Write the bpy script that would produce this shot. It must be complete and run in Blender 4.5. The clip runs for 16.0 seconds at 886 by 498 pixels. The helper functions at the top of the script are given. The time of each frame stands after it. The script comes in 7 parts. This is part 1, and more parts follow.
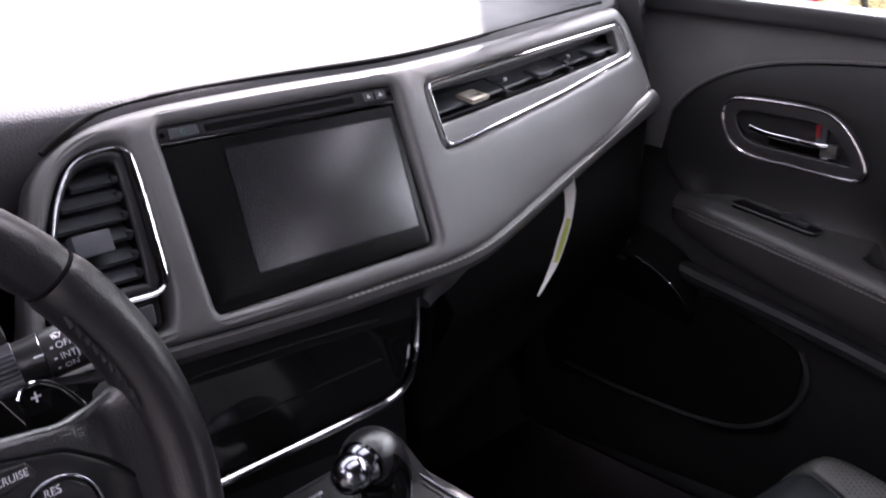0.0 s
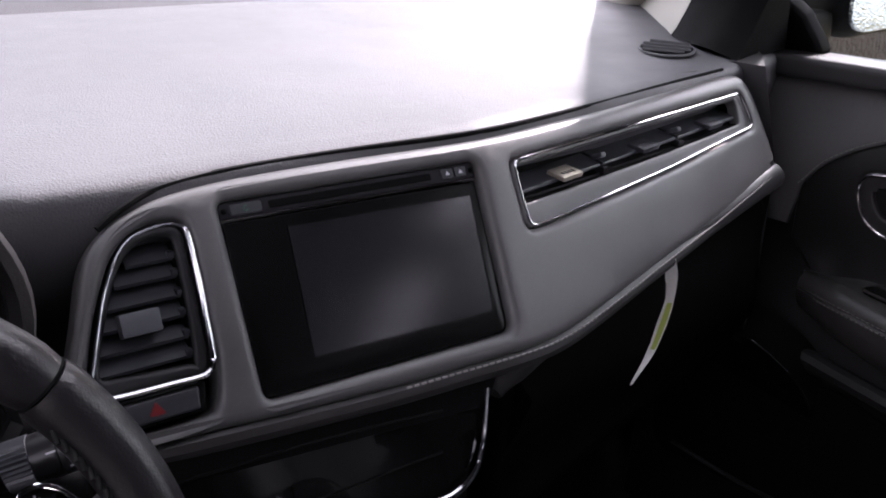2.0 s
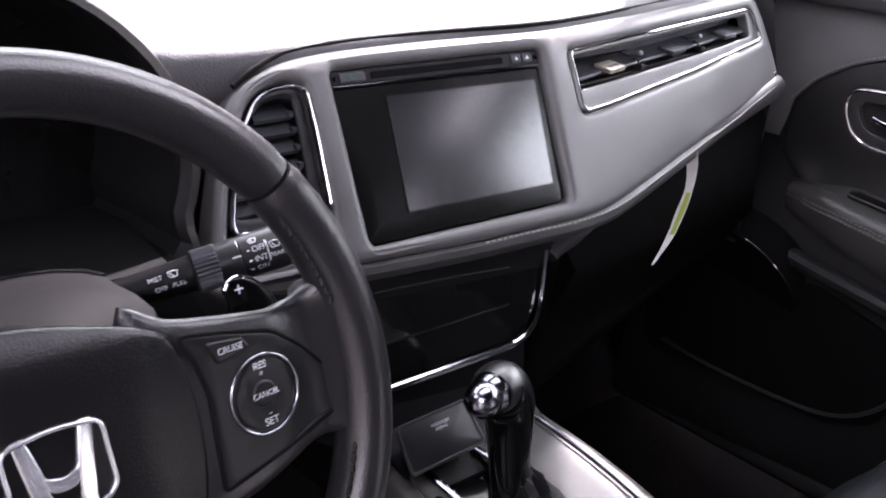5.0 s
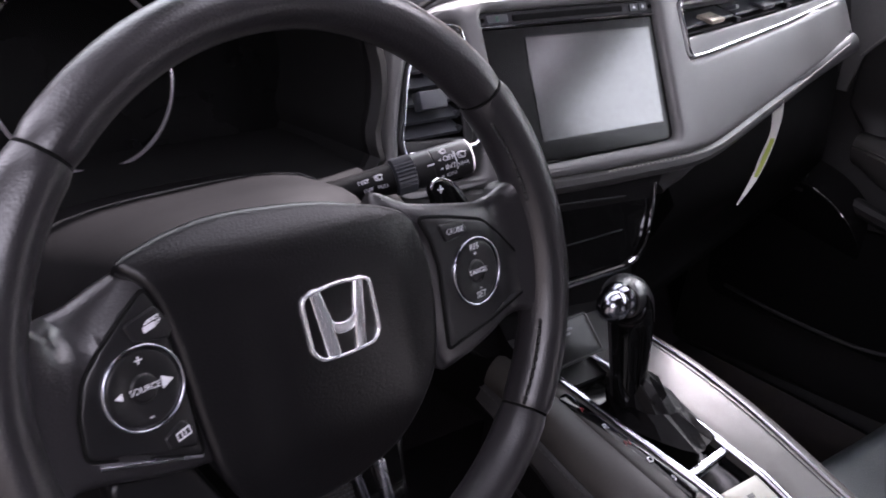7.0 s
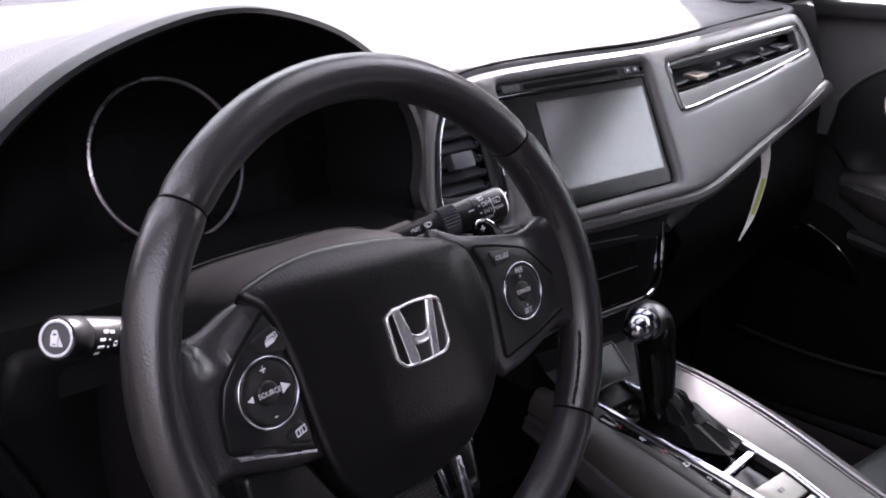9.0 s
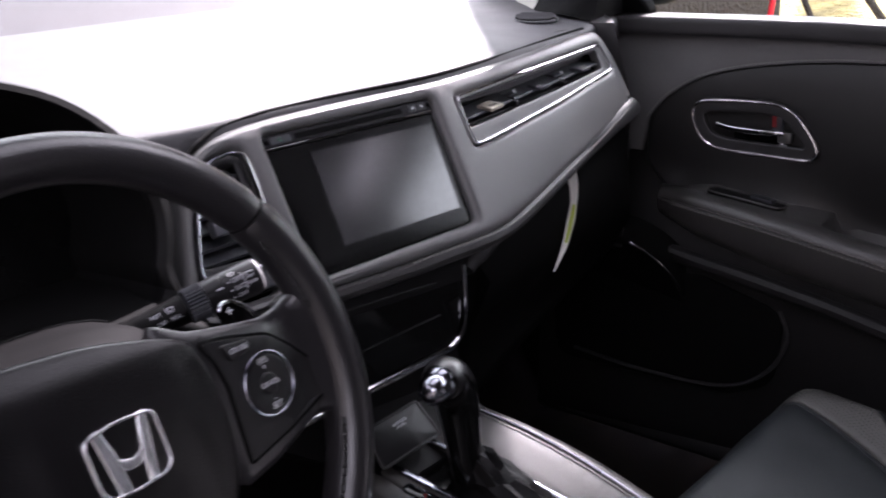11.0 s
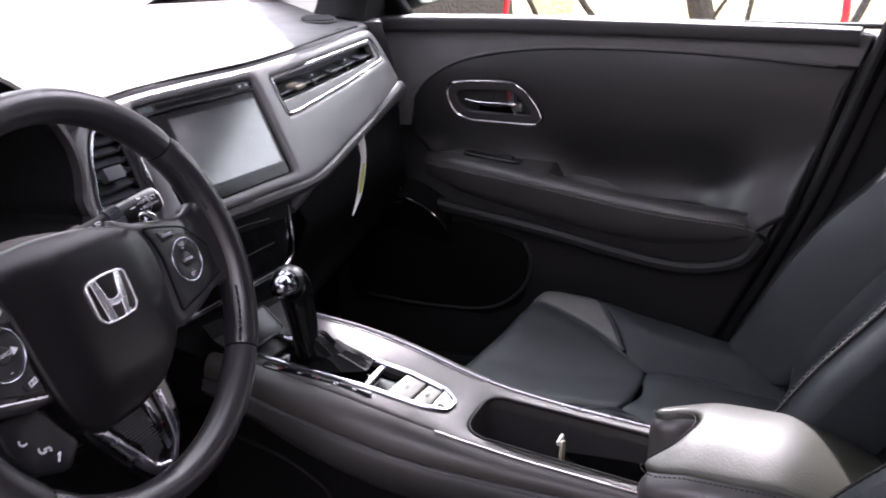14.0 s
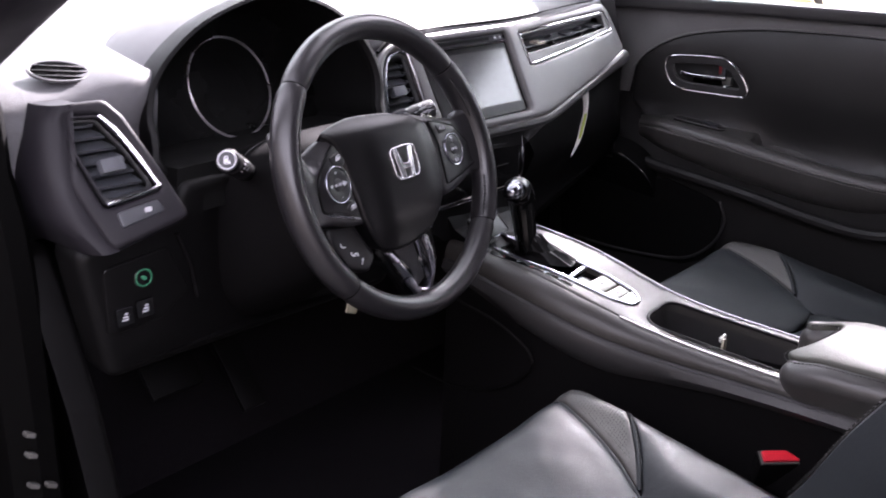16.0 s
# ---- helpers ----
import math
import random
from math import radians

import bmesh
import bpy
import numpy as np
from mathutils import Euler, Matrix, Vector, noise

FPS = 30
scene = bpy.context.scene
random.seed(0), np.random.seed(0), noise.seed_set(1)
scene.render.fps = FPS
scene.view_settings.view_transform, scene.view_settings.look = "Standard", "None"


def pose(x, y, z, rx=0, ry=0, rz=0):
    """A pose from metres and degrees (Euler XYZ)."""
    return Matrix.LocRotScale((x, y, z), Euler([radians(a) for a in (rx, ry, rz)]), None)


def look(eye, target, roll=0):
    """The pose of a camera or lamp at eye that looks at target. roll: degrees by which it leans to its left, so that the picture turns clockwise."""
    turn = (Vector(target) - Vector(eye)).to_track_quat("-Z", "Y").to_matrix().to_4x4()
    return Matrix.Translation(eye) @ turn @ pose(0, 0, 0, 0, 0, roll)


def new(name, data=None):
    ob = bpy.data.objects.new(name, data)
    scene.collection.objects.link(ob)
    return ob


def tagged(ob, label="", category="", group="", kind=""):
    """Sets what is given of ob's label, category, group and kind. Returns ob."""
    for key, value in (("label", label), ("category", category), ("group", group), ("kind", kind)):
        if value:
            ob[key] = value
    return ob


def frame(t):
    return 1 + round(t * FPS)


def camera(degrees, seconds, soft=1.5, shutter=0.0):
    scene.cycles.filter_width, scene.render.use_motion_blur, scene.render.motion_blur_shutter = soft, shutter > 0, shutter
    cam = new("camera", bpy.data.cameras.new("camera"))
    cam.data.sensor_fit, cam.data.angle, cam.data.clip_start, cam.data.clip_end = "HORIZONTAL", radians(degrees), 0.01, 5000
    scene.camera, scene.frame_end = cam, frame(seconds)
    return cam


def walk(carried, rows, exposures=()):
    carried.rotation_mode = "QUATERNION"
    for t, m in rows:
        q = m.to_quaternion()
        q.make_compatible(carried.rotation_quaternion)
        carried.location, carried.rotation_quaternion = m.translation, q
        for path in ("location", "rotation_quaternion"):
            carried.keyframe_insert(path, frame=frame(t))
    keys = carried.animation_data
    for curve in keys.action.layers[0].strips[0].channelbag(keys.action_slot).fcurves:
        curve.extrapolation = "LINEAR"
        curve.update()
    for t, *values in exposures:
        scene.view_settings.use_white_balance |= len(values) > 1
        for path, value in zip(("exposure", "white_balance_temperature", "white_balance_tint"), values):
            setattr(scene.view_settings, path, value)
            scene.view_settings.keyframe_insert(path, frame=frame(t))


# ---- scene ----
cam = camera(51.0, 16.0, soft=1.9, shutter=0.35)
METRES, TILT, LEAN, TURN = 1.52, -22.0, 0.0, -44.0
ORIGIN = (-0.397, -0.352, 0.897)
ROWS = [
    (0.0, 0.0, 0.0, 0.0, -0.0, -0.0, 0.0),
    (0.5, 0.0093, 0.0252, 0.0189, 3.7, 0.03, -1.16),
    (1.0, 0.0292, 0.0351, 0.0299, 6.53, 0.99, -2.35),
    (1.5, 0.0339, 0.0338, 0.0299, 8.3, 1.66, -3.28),
    (2.0, 0.0321, 0.0303, 0.0283, 8.65, 1.77, -3.51),
    (2.5, 0.0301, 0.0307, 0.0276, 7.6, 1.6, -4.32),
    (3.0, 0.0314, 0.032, 0.0186, 7.14, 0.85, -4.86),
    (5.5, -0.0441, -0.0525, -0.0271, 4.81, -1.87, -4.68),
    (6.0, -0.0595, -0.0594, -0.0324, 6.49, -3.14, -5.32),
    (6.5, -0.0714, -0.0739, -0.0414, 6.21, -3.3, -5.06),
    (7.0, -0.0847, -0.1024, -0.0518, 6.03, -2.89, -5.46),
    (7.5, -0.0999, -0.133, -0.068, 6.43, -1.74, -4.06),
    (8.0, -0.1033, -0.1634, -0.0828, 6.6, 0.04, -2.21),
    (10.5, -0.0783, -0.1609, -0.0636, 3.32, 4.13, 3.14),
    (11.0, -0.04, -0.1217, -0.0504, -0.93, 3.3, 4.62),
    (11.5, -0.0236, -0.0973, -0.0448, -3.04, 2.07, 5.5),
    (12.0, -0.0215, -0.0803, -0.0385, -3.0, 0.93, 5.86),
    (12.5, -0.0249, -0.0986, -0.0401, -3.71, 0.46, 6.51),
    (13.0, -0.0623, -0.1872, -0.0701, -11.7, 0.36, 10.61),
    (13.5, -0.0976, -0.265, -0.0975, -16.5, 0.71, 12.85),
    (14.0, -0.1088, -0.3167, -0.119, -15.09, 2.19, 9.92),
    (14.5, -0.0953, -0.3719, -0.1496, -9.17, 3.43, 7.5),
    (15.0, -0.1014, -0.4027, -0.1682, -6.03, 2.71, 4.87),
    (15.5, -0.1287, -0.4532, -0.1754, -3.48, 2.76, 3.74),
    (16.0, -0.1601, -0.5023, -0.202, -2.86, 3.1, 2.75),
]
EXPOSURES = [(t, s, 6250, 28) for t, s in ((0.0, 3.55), (1.0, 2.85), (3.2, 2.95), (5.3, 4.1), (6.2, 3.85), (8.2, 3.58), (10.5, 3.15), (11.5, 3.3), (12.5, 3.75), (16.0, 3.72))]
walk(cam, [(t, pose(*ORIGIN, TILT, LEAN, TURN) @ pose(METRES * x, METRES * y, METRES * z, 90 + pitch, roll, yaw)) for t, x, y, z, yaw, pitch, roll in ROWS], EXPOSURES)

# ---------------------------------------------------------------- daylight
SUN_FROM = Vector((0.765, 0.31, 0.55)).normalized()
world = bpy.data.worlds.new("sky")
scene.world = world
world.use_nodes = True
wn = world.node_tree.nodes
sky = wn.new("ShaderNodeTexSky")
sky.sky_type = "NISHITA"
sky.sun_disc = False
sky.sun_elevation = math.asin(SUN_FROM.z)
sky.sun_rotation = math.atan2(SUN_FROM.x, SUN_FROM.y)
haze = wn.new("ShaderNodeHueSaturation")
haze.inputs["Saturation"].default_value = 0.10
world.node_tree.links.new(sky.outputs["Color"], haze.inputs["Color"])
world.node_tree.links.new(haze.outputs["Color"], wn["Background"].inputs["Color"])
wn["Background"].inputs["Strength"].default_value = 0.15
sun = new("sun", bpy.data.lights.new("sun", "SUN"))
sun.data.energy, sun.data.angle, sun.data.color = 2.9, radians(2.6), (1.0, 0.97, 0.93)
sun.matrix_world = look(SUN_FROM * 8, (0, 0, 0))

# ---------------------------------------------------------------- materials
def material(name, color, rough=0.5, metal=0.0, grain=0.0, grain_size=900.0, wear=0.12, wear_size=14.0, coat=0.0, spec=0.5, voronoi=False, emit=None, depth=0.0006, rough_var=0.08):
    """Principled surface with a colour and gloss that vary at a large and a fine scale, and a fine relief."""
    m = bpy.data.materials.new(name)
    m.use_nodes = True
    n, l = m.node_tree.nodes, m.node_tree.links
    b = n["Principled BSDF"]
    tc = n.new("ShaderNodeTexCoord")
    big = n.new("ShaderNodeTexNoise")
    big.inputs["Scale"].default_value, big.inputs["Detail"].default_value = wear_size, 6.0
    l.new(tc.outputs["Object"], big.inputs["Vector"])
    fine = n.new("ShaderNodeTexNoise")
    fine.inputs["Scale"].default_value, fine.inputs["Detail"].default_value = grain_size * 0.35, 3.0
    l.new(tc.outputs["Object"], fine.inputs["Vector"])
    both = n.new("ShaderNodeMath")
    both.operation = "MULTIPLY_ADD"
    l.new(fine.outputs["Fac"], both.inputs[0])
    both.inputs[1].default_value = 0.4
    l.new(big.outputs["Fac"], both.inputs[2])
    ramp = n.new("ShaderNodeMapRange")
    ramp.inputs["From Min"].default_value, ramp.inputs["From Max"].default_value = 0.45, 0.95
    ramp.inputs["To Min"].default_value, ramp.inputs["To Max"].default_value = 1.0 - wear, 1.0 + wear
    l.new(both.outputs[0], ramp.inputs["Value"])
    mul = n.new("ShaderNodeVectorMath")
    mul.operation = "SCALE"
    mul.inputs[0].default_value = color
    l.new(ramp.outputs["Result"], mul.inputs["Scale"])
    l.new(mul.outputs["Vector"], b.inputs["Base Color"])
    rr = n.new("ShaderNodeMapRange")
    rr.inputs["From Min"].default_value, rr.inputs["From Max"].default_value = 0.3, 0.7
    rr.inputs["To Min"].default_value, rr.inputs["To Max"].default_value = max(0.02, rough - rough_var), min(1.0, rough + rough_var)
    l.new(big.outputs["Fac"], rr.inputs["Value"])
    l.new(rr.outputs["Result"], b.inputs["Roughness"])
    b.inputs["Metallic"].default_value = metal
    b.inputs["Specular IOR Level"].default_value = spec
    b.inputs["Coat Weight"].default_value = coat
    b.inputs["Coat Roughness"].default_value = 0.06
    if grain:
        if voronoi:
            tex = n.new("ShaderNodeTexVoronoi")
            tex.feature = "SMOOTH_F1"
            tex.inputs["Scale"].default_value = grain_size
            out = tex.outputs["Distance"]
        else:
            tex = n.new("ShaderNodeTexNoise")
            tex.inputs["Scale"].default_value, tex.inputs["Detail"].default_value = grain_size, 2.0
            out = tex.outputs["Fac"]
        l.new(tc.outputs["Object"], tex.inputs["Vector"])
        bump = n.new("ShaderNodeBump")
        bump.inputs["Strength"].default_value, bump.inputs["Distance"].default_value = grain, depth
        l.new(out, bump.inputs["Height"])
        l.new(bump.outputs["Normal"], b.inputs["Normal"])
    if emit:
        b.inputs["Emission Color"].default_value, b.inputs["Emission Strength"].default_value = (*emit[0], 1), emit[1]
    return m


PAD = material("dash pad vinyl", (0.075, 0.073, 0.078), 0.58, grain=0.5, grain_size=700, voronoi=True, wear=0.10)
FASCIA = material("satin grey trim", (0.118, 0.115, 0.115), 0.40, metal=0.2, grain=0.2, grain_size=1400, wear=0.10)
FASCIA_EDGE = material("fascia bead", (0.030, 0.028, 0.028), 0.45, grain=0.3, grain_size=1100)
ARMSKIN = material("black armrest vinyl", (0.056, 0.0535, 0.0510), 0.36, spec=0.65, grain=0.2, grain_size=650, voronoi=True)
# Light on the door is put into colour: top far paler than below.
DOORTOP = material("lightened door top vinyl", (0.120, 0.117, 0.116), 0.50, grain=0.3, grain_size=650, voronoi=True)
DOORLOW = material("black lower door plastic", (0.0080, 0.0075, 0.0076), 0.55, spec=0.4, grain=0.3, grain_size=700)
INSERT = material("black door leather", (0.0150, 0.0146, 0.0144), 0.38, spec=0.5, grain=0.25, grain_size=560, voronoi=True, wear=0.15, wear_size=6)
TAB = material("bronze tab", (0.42, 0.38, 0.31), 0.4, metal=0.5)
SOFT = material("soft black vinyl", (0.027, 0.0260, 0.0265), 0.46, spec=0.5, grain=0.25, grain_size=650, voronoi=True)
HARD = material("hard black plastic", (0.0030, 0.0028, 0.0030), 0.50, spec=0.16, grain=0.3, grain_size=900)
LEATHER = material("black leather", (0.0240, 0.0275, 0.0300), 0.46, spec=0.27, grain=0.32, grain_size=620, voronoi=True, wear=0.18, wear_size=9)
# Bolster front leather, its colour raised to carry the light falling there.
LEATHER_LIT = material("leather lightened for light", (0.092, 0.089, 0.082), 0.46, grain=0.3, grain_size=560, voronoi=True, wear=0.2, wear_size=16)
LEATHER_TOP = material("grey armrest leather", (0.050, 0.052, 0.041), 0.46, grain=0.3, grain_size=480, voronoi=True, wear=0.08, wear_size=10)
RIMSKIN = material("steering wheel leather", (0.0125, 0.0114, 0.0128), 0.32, spec=0.75, grain=0.26, grain_size=760, voronoi=True, wear=0.08, wear_size=12, rough_var=0.03)
BAGSKIN = material("airbag cover vinyl", (0.0045, 0.0041, 0.0047), 0.33, spec=0.34, grain=0.24, grain_size=900, voronoi=True, wear=0.08, wear_size=8, rough_var=0.04)
FLANK = material("satin dark console shoulder", (0.040, 0.0375, 0.0345), 0.38, spec=0.5, grain=0.2, grain_size=900, wear=0.14, wear_size=10)
SWITCHCAP = material("cream silver switch cap", (0.26, 0.255, 0.215), 0.40)
PODSKIN = material("satin black pod plastic", (0.0075, 0.0072, 0.0080), 0.34, spec=0.4, rough_var=0.04, wear=0.08, grain=0.1, grain_size=1500)
STRUT = material("satin silver strut metal", (0.62, 0.62, 0.68), 0.26, metal=1.0, rough_var=0.05)
GLOSS = material("gloss black plastic", (0.006, 0.006, 0.0065), 0.22, rough_var=0.04, wear=0.08)
DARKCHROME = material("dark chrome", (0.42, 0.43, 0.48), 0.16, metal=1.0, rough_var=0.05)
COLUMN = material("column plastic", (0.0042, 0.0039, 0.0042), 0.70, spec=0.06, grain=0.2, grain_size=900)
# Near-black: shade under the dash and at the door post sits in the colour.
GLOVE = material("near-black shade plastic", (0.0022, 0.0021, 0.0021), 0.7, spec=0.05, grain=0.3, grain_size=900)
ENDTRIM = material("dark soft end trim", (0.0105, 0.0092, 0.0120), 0.55, spec=0.25, grain=0.2, grain_size=900)
PIANO = material("piano black", (0.003, 0.003, 0.003), 0.07, spec=0.28, rough_var=0.03, wear=0.05)
CHROME = material("chrome", (0.82, 0.82, 0.86), 0.10, metal=1.0, rough_var=0.05, wear=0.05)
SATIN = material("satin silver plastic", (0.125, 0.122, 0.115), 0.42, metal=0.3, grain=0.15, grain_size=1300, wear=0.14, wear_size=9)
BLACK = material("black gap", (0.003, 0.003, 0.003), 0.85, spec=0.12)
VENTFRAME = material("dark satin vent frame", (0.012, 0.0118, 0.0130), 0.42, grain=0.2, grain_size=1200)
LOUVER = material("vent louver plastic", (0.036, 0.038, 0.044), 0.42, grain=0.25, grain_size=1200)
GLASS_FACE = material("display bezel glass", (0.003, 0.003, 0.003), 0.22, spec=0.25, rough_var=0.03)
DISPLAY = material("switched off display", (0.006, 0.0062, 0.0075), 0.20, spec=0.4, coat=1.0, rough_var=0.02, wear_size=30)
CLUSTER = material("dark cluster lens", (0.003, 0.003, 0.003), 0.25, spec=0.2)
DIALRING = material("dial ring", (0.34, 0.32, 0.34), 0.3, metal=0.8)
THREAD = material("grey thread", (0.24, 0.23, 0.22), 0.8)
DARKTHREAD = material("dark seam", (0.006, 0.006, 0.006), 0.8)
CARPET = material("black carpet", (0.012, 0.0105, 0.0125), 0.95, spec=0.08, grain=1.0, grain_size=420, depth=0.003)
CLOTH = material("dark grey headliner", (0.032, 0.031, 0.030), 0.9, grain=0.5, grain_size=600)
PILLAR = material("dark pillar trim", (0.008, 0.008, 0.008), 0.6, spec=0.3, grain=0.4, grain_size=700)
PILLAR_LIGHT = material("grey pillar trim", (0.42, 0.41, 0.38), 0.7, grain=0.3, grain_size=700)
RUBBER = material("weatherstrip rubber", (0.010, 0.010, 0.010), 0.65)
PAPER = material("white paper", (0.80, 0.80, 0.76), 0.8)
GREENPRINT = material("green print", (0.42, 0.50, 0.10), 0.7)
RED = material("red plastic", (0.85, 0.03, 0.05), 0.35)
REDPRINT = material("dim red print", (0.20, 0.01, 0.012), 0.5)
ENDCAP = material("pale end cap plastic", (0.72, 0.71, 0.74), 0.30, grain=0.1, grain_size=900)
WHITEPRINT = material("white print", (0.62, 0.62, 0.66), 0.6)
GREENLAMP = material("green lamp", (0.02, 0.09, 0.05), 0.4, emit=((0.1, 0.8, 0.4), 0.008))
CREAM = material("cream plastic", (0.34, 0.32, 0.24), 0.5)
BODY = material("silver car paint", (0.30, 0.31, 0.33), 0.3, metal=0.6, coat=0.6)
ASPHALT = material("pale wet concrete", (0.13, 0.128, 0.12), 0.6, grain=1.0, grain_size=60, depth=0.01, wear=0.3, wear_size=2)
STRAW = material("straw bank", (0.42, 0.33, 0.14), 0.95, grain=1.0, grain_size=25, depth=0.05, wear=0.5, wear_size=6)
WHITEWALL = material("white siding", (0.82, 0.82, 0.80), 0.7, wear=0.05)
BARK = material("dark bark", (0.05, 0.04, 0.035), 0.9, grain=1.0, grain_size=40, depth=0.02)
LEAF = material("dark leaves", (0.05, 0.06, 0.03), 0.8)
DARKWALL = material("dark blocker wall", (0.06, 0.055, 0.05), 0.9, grain=0.5, grain_size=30)
GREYWOOD = material("grey timber", (0.25, 0.22, 0.2), 0.8, grain=0.6, grain_size=50, depth=0.01)
MESHGREY = material("woven grey insert", (0.025, 0.023, 0.021), 0.5, metal=0.4)
EMBLEM = material("bright emblem chrome", (0.90, 0.90, 0.93), 0.20, metal=0.85, wear=0.04)
WETMIRROR = material("wet mirror glass", (0.60, 0.66, 0.70), 0.28, metal=1.0, grain=0.6, grain_size=330, depth=0.003, voronoi=True)


DISPLAY.node_tree.nodes["Principled BSDF"].inputs["Coat IOR"].default_value = 1.9
DISPLAY.node_tree.nodes["Principled BSDF"].inputs["Coat Roughness"].default_value = 0.17
DECK = material("satin console deck", (0.046, 0.044, 0.041), 0.44, spec=0.28, grain=0.15, grain_size=1300, wear=0.16, wear_size=9)
TABGREY = material("blue grey tab", (0.085, 0.089, 0.10), 0.42, grain=0.2, grain_size=1100)
BEIGE = material("beige pillar trim", (0.46, 0.44, 0.39), 0.75, grain=0.3, grain_size=700, wear=0.05)


def clear_glass(name="clear glass", tint=(0.86, 0.90, 0.88, 1)):
    m = bpy.data.materials.new(name)
    m.use_nodes = True
    n, l = m.node_tree.nodes, m.node_tree.links
    n.remove(n["Principled BSDF"])
    mix, tr, gl, fr = n.new("ShaderNodeMixShader"), n.new("ShaderNodeBsdfTransparent"), n.new("ShaderNodeBsdfGlossy"), n.new("ShaderNodeFresnel")
    tr.inputs["Color"].default_value = tint
    gl.inputs["Roughness"].default_value = 0.02
    fr.inputs["IOR"].default_value = 1.3
    l.new(fr.outputs["Fac"], mix.inputs["Fac"])
    l.new(tr.outputs["BSDF"], mix.inputs[1])
    l.new(gl.outputs["BSDF"], mix.inputs[2])
    l.new(mix.outputs["Shader"], n["Material Output"].inputs["Surface"])
    return m


GLASS = clear_glass()
SUNROOF = clear_glass("sunroof glass", (0.62, 0.63, 0.62, 1))
PRIVACY = clear_glass("privacy glass", (0.035, 0.035, 0.04, 1))
from mathutils.geometry import delaunay_2d_cdt

# ---------------------------------------------------------------- mesh building
class Geo:
    """Collects vertices and faces of one mesh."""

    def __init__(self):
        self.v, self.f = [], []

    def add(self, verts, faces):
        k = len(self.v)
        self.v += [tuple(p) for p in verts]
        self.f += [tuple(i + k for i in f) for f in faces]
        return self

    def loft(self, rings, ring_closed=True, path_closed=False, caps=True):
        n, m = len(rings[0]), len(rings)
        verts = [p for ring in rings for p in ring]
        faces = []
        for i in range(m if path_closed else m - 1):
            for j in range(n if ring_closed else n - 1):
                a, b = i * n + j, i * n + (j + 1) % n
                c, d = ((i + 1) % m) * n + (j + 1) % n, ((i + 1) % m) * n + j
                faces.append((a, b, c, d))
        if caps and not path_closed and ring_closed:
            faces += [tuple(range(n))[::-1], tuple((m - 1) * n + j for j in range(n))]
        return self.add(verts, faces)

    def sweep(self, path, profile, up=(0, 0, 1), closed=False, scale=None):
        """Carries a profile of (side, up) pairs along a path; scale: one factor a point."""
        path = [Vector(p) for p in path]
        rings, n = [], len(path)
        for i, p in enumerate(path):
            a, b = path[(i - 1) % n] if closed or i else p, path[(i + 1) % n] if closed or i < n - 1 else p
            t = (b - a).normalized()
            s = t.cross(Vector(up))
            s = s.normalized() if s.length > 1e-5 else Vector((1, 0, 0))
            w = s.cross(t).normalized()
            k = scale[i] if scale else 1.0
            rings.append([p + s * (x * k) + w * (y * k) for x, y in profile])
        return self.loft(rings, True, closed)

    def tube(self, path, r, n=8, closed=False, up=(0, 0, 1), scale=None):
        return self.sweep(path, circle(r, n), up, closed, scale)

    def rod(self, a, b, r, n=12, r2=None, bevel=0.0):
        a, b = Vector(a), Vector(b)
        t = (b - a).normalized()
        up = Vector((0, 0, 1)) if abs(t.z) < 0.9 else Vector((1, 0, 0))
        r2 = r if r2 is None else r2
        if bevel:
            pts, sc = [a, a + t * bevel, b - t * bevel, b], [(r - bevel) / r, 1.0, r2 / r, (r2 - bevel) / r]
        else:
            pts, sc = [a, b], [1.0, r2 / r]
        return self.sweep(pts, circle(r, n), up, False, sc)

    def box(self, c, size, m=None, bevel=0.0, seg=2):
        bm = bmesh.new()
        bmesh.ops.create_cube(bm, size=1.0, matrix=Matrix.Diagonal((*size, 1)))
        if bevel:
            bmesh.ops.bevel(bm, geom=bm.edges[:], offset=bevel, segments=seg, profile=0.6, affect="EDGES")
        t = Matrix.Translation(c) @ (m or Matrix.Identity(4))
        bm.verts.index_update()
        self.add([t @ v.co for v in bm.verts], [[v.index for v in f.verts] for f in bm.faces])
        bm.free()
        return self

    def ball(self, c, r, squash=(1, 1, 1), m=None, seg=16):
        bm = bmesh.new()
        bmesh.ops.create_uvsphere(bm, u_segments=seg, v_segments=seg // 2, radius=r, matrix=Matrix.Diagonal((*squash, 1)))
        t = Matrix.Translation(c) @ (m or Matrix.Identity(4))
        bm.verts.index_update()
        self.add([t @ v.co for v in bm.verts], [[v.index for v in f.verts] for f in bm.faces])
        bm.free()
        return self

    def panel(self, outer, surf, thick=0.01, rnd=0.003, holes=(), grid=0.03, side=1, steps=3):
        """A plate with rounded edges and holes, laid on the surface surf(a, b); side: which way its face looks."""
        loops = [orient(outer, True)] + [orient(h, False) for h in holes]

        def at(a, b, depth):
            e = 0.002
            p = surf(a, b)
            nrm = (surf(a + e, b) - surf(a - e, b)).cross(surf(a, b + e) - surf(a, b - e)).normalized() * side
            return p - nrm * depth

        flat, edges, tops = [], [], []
        for loop in loops:
            top = offset(loop, rnd)
            k = len(flat)
            flat += top
            edges += [(k + i, k + (i + 1) % len(top)) for i in range(len(top))]
            tops.append(top)
        xs, ys = [p[0] for p in flat], [p[1] for p in flat]
        inner = []
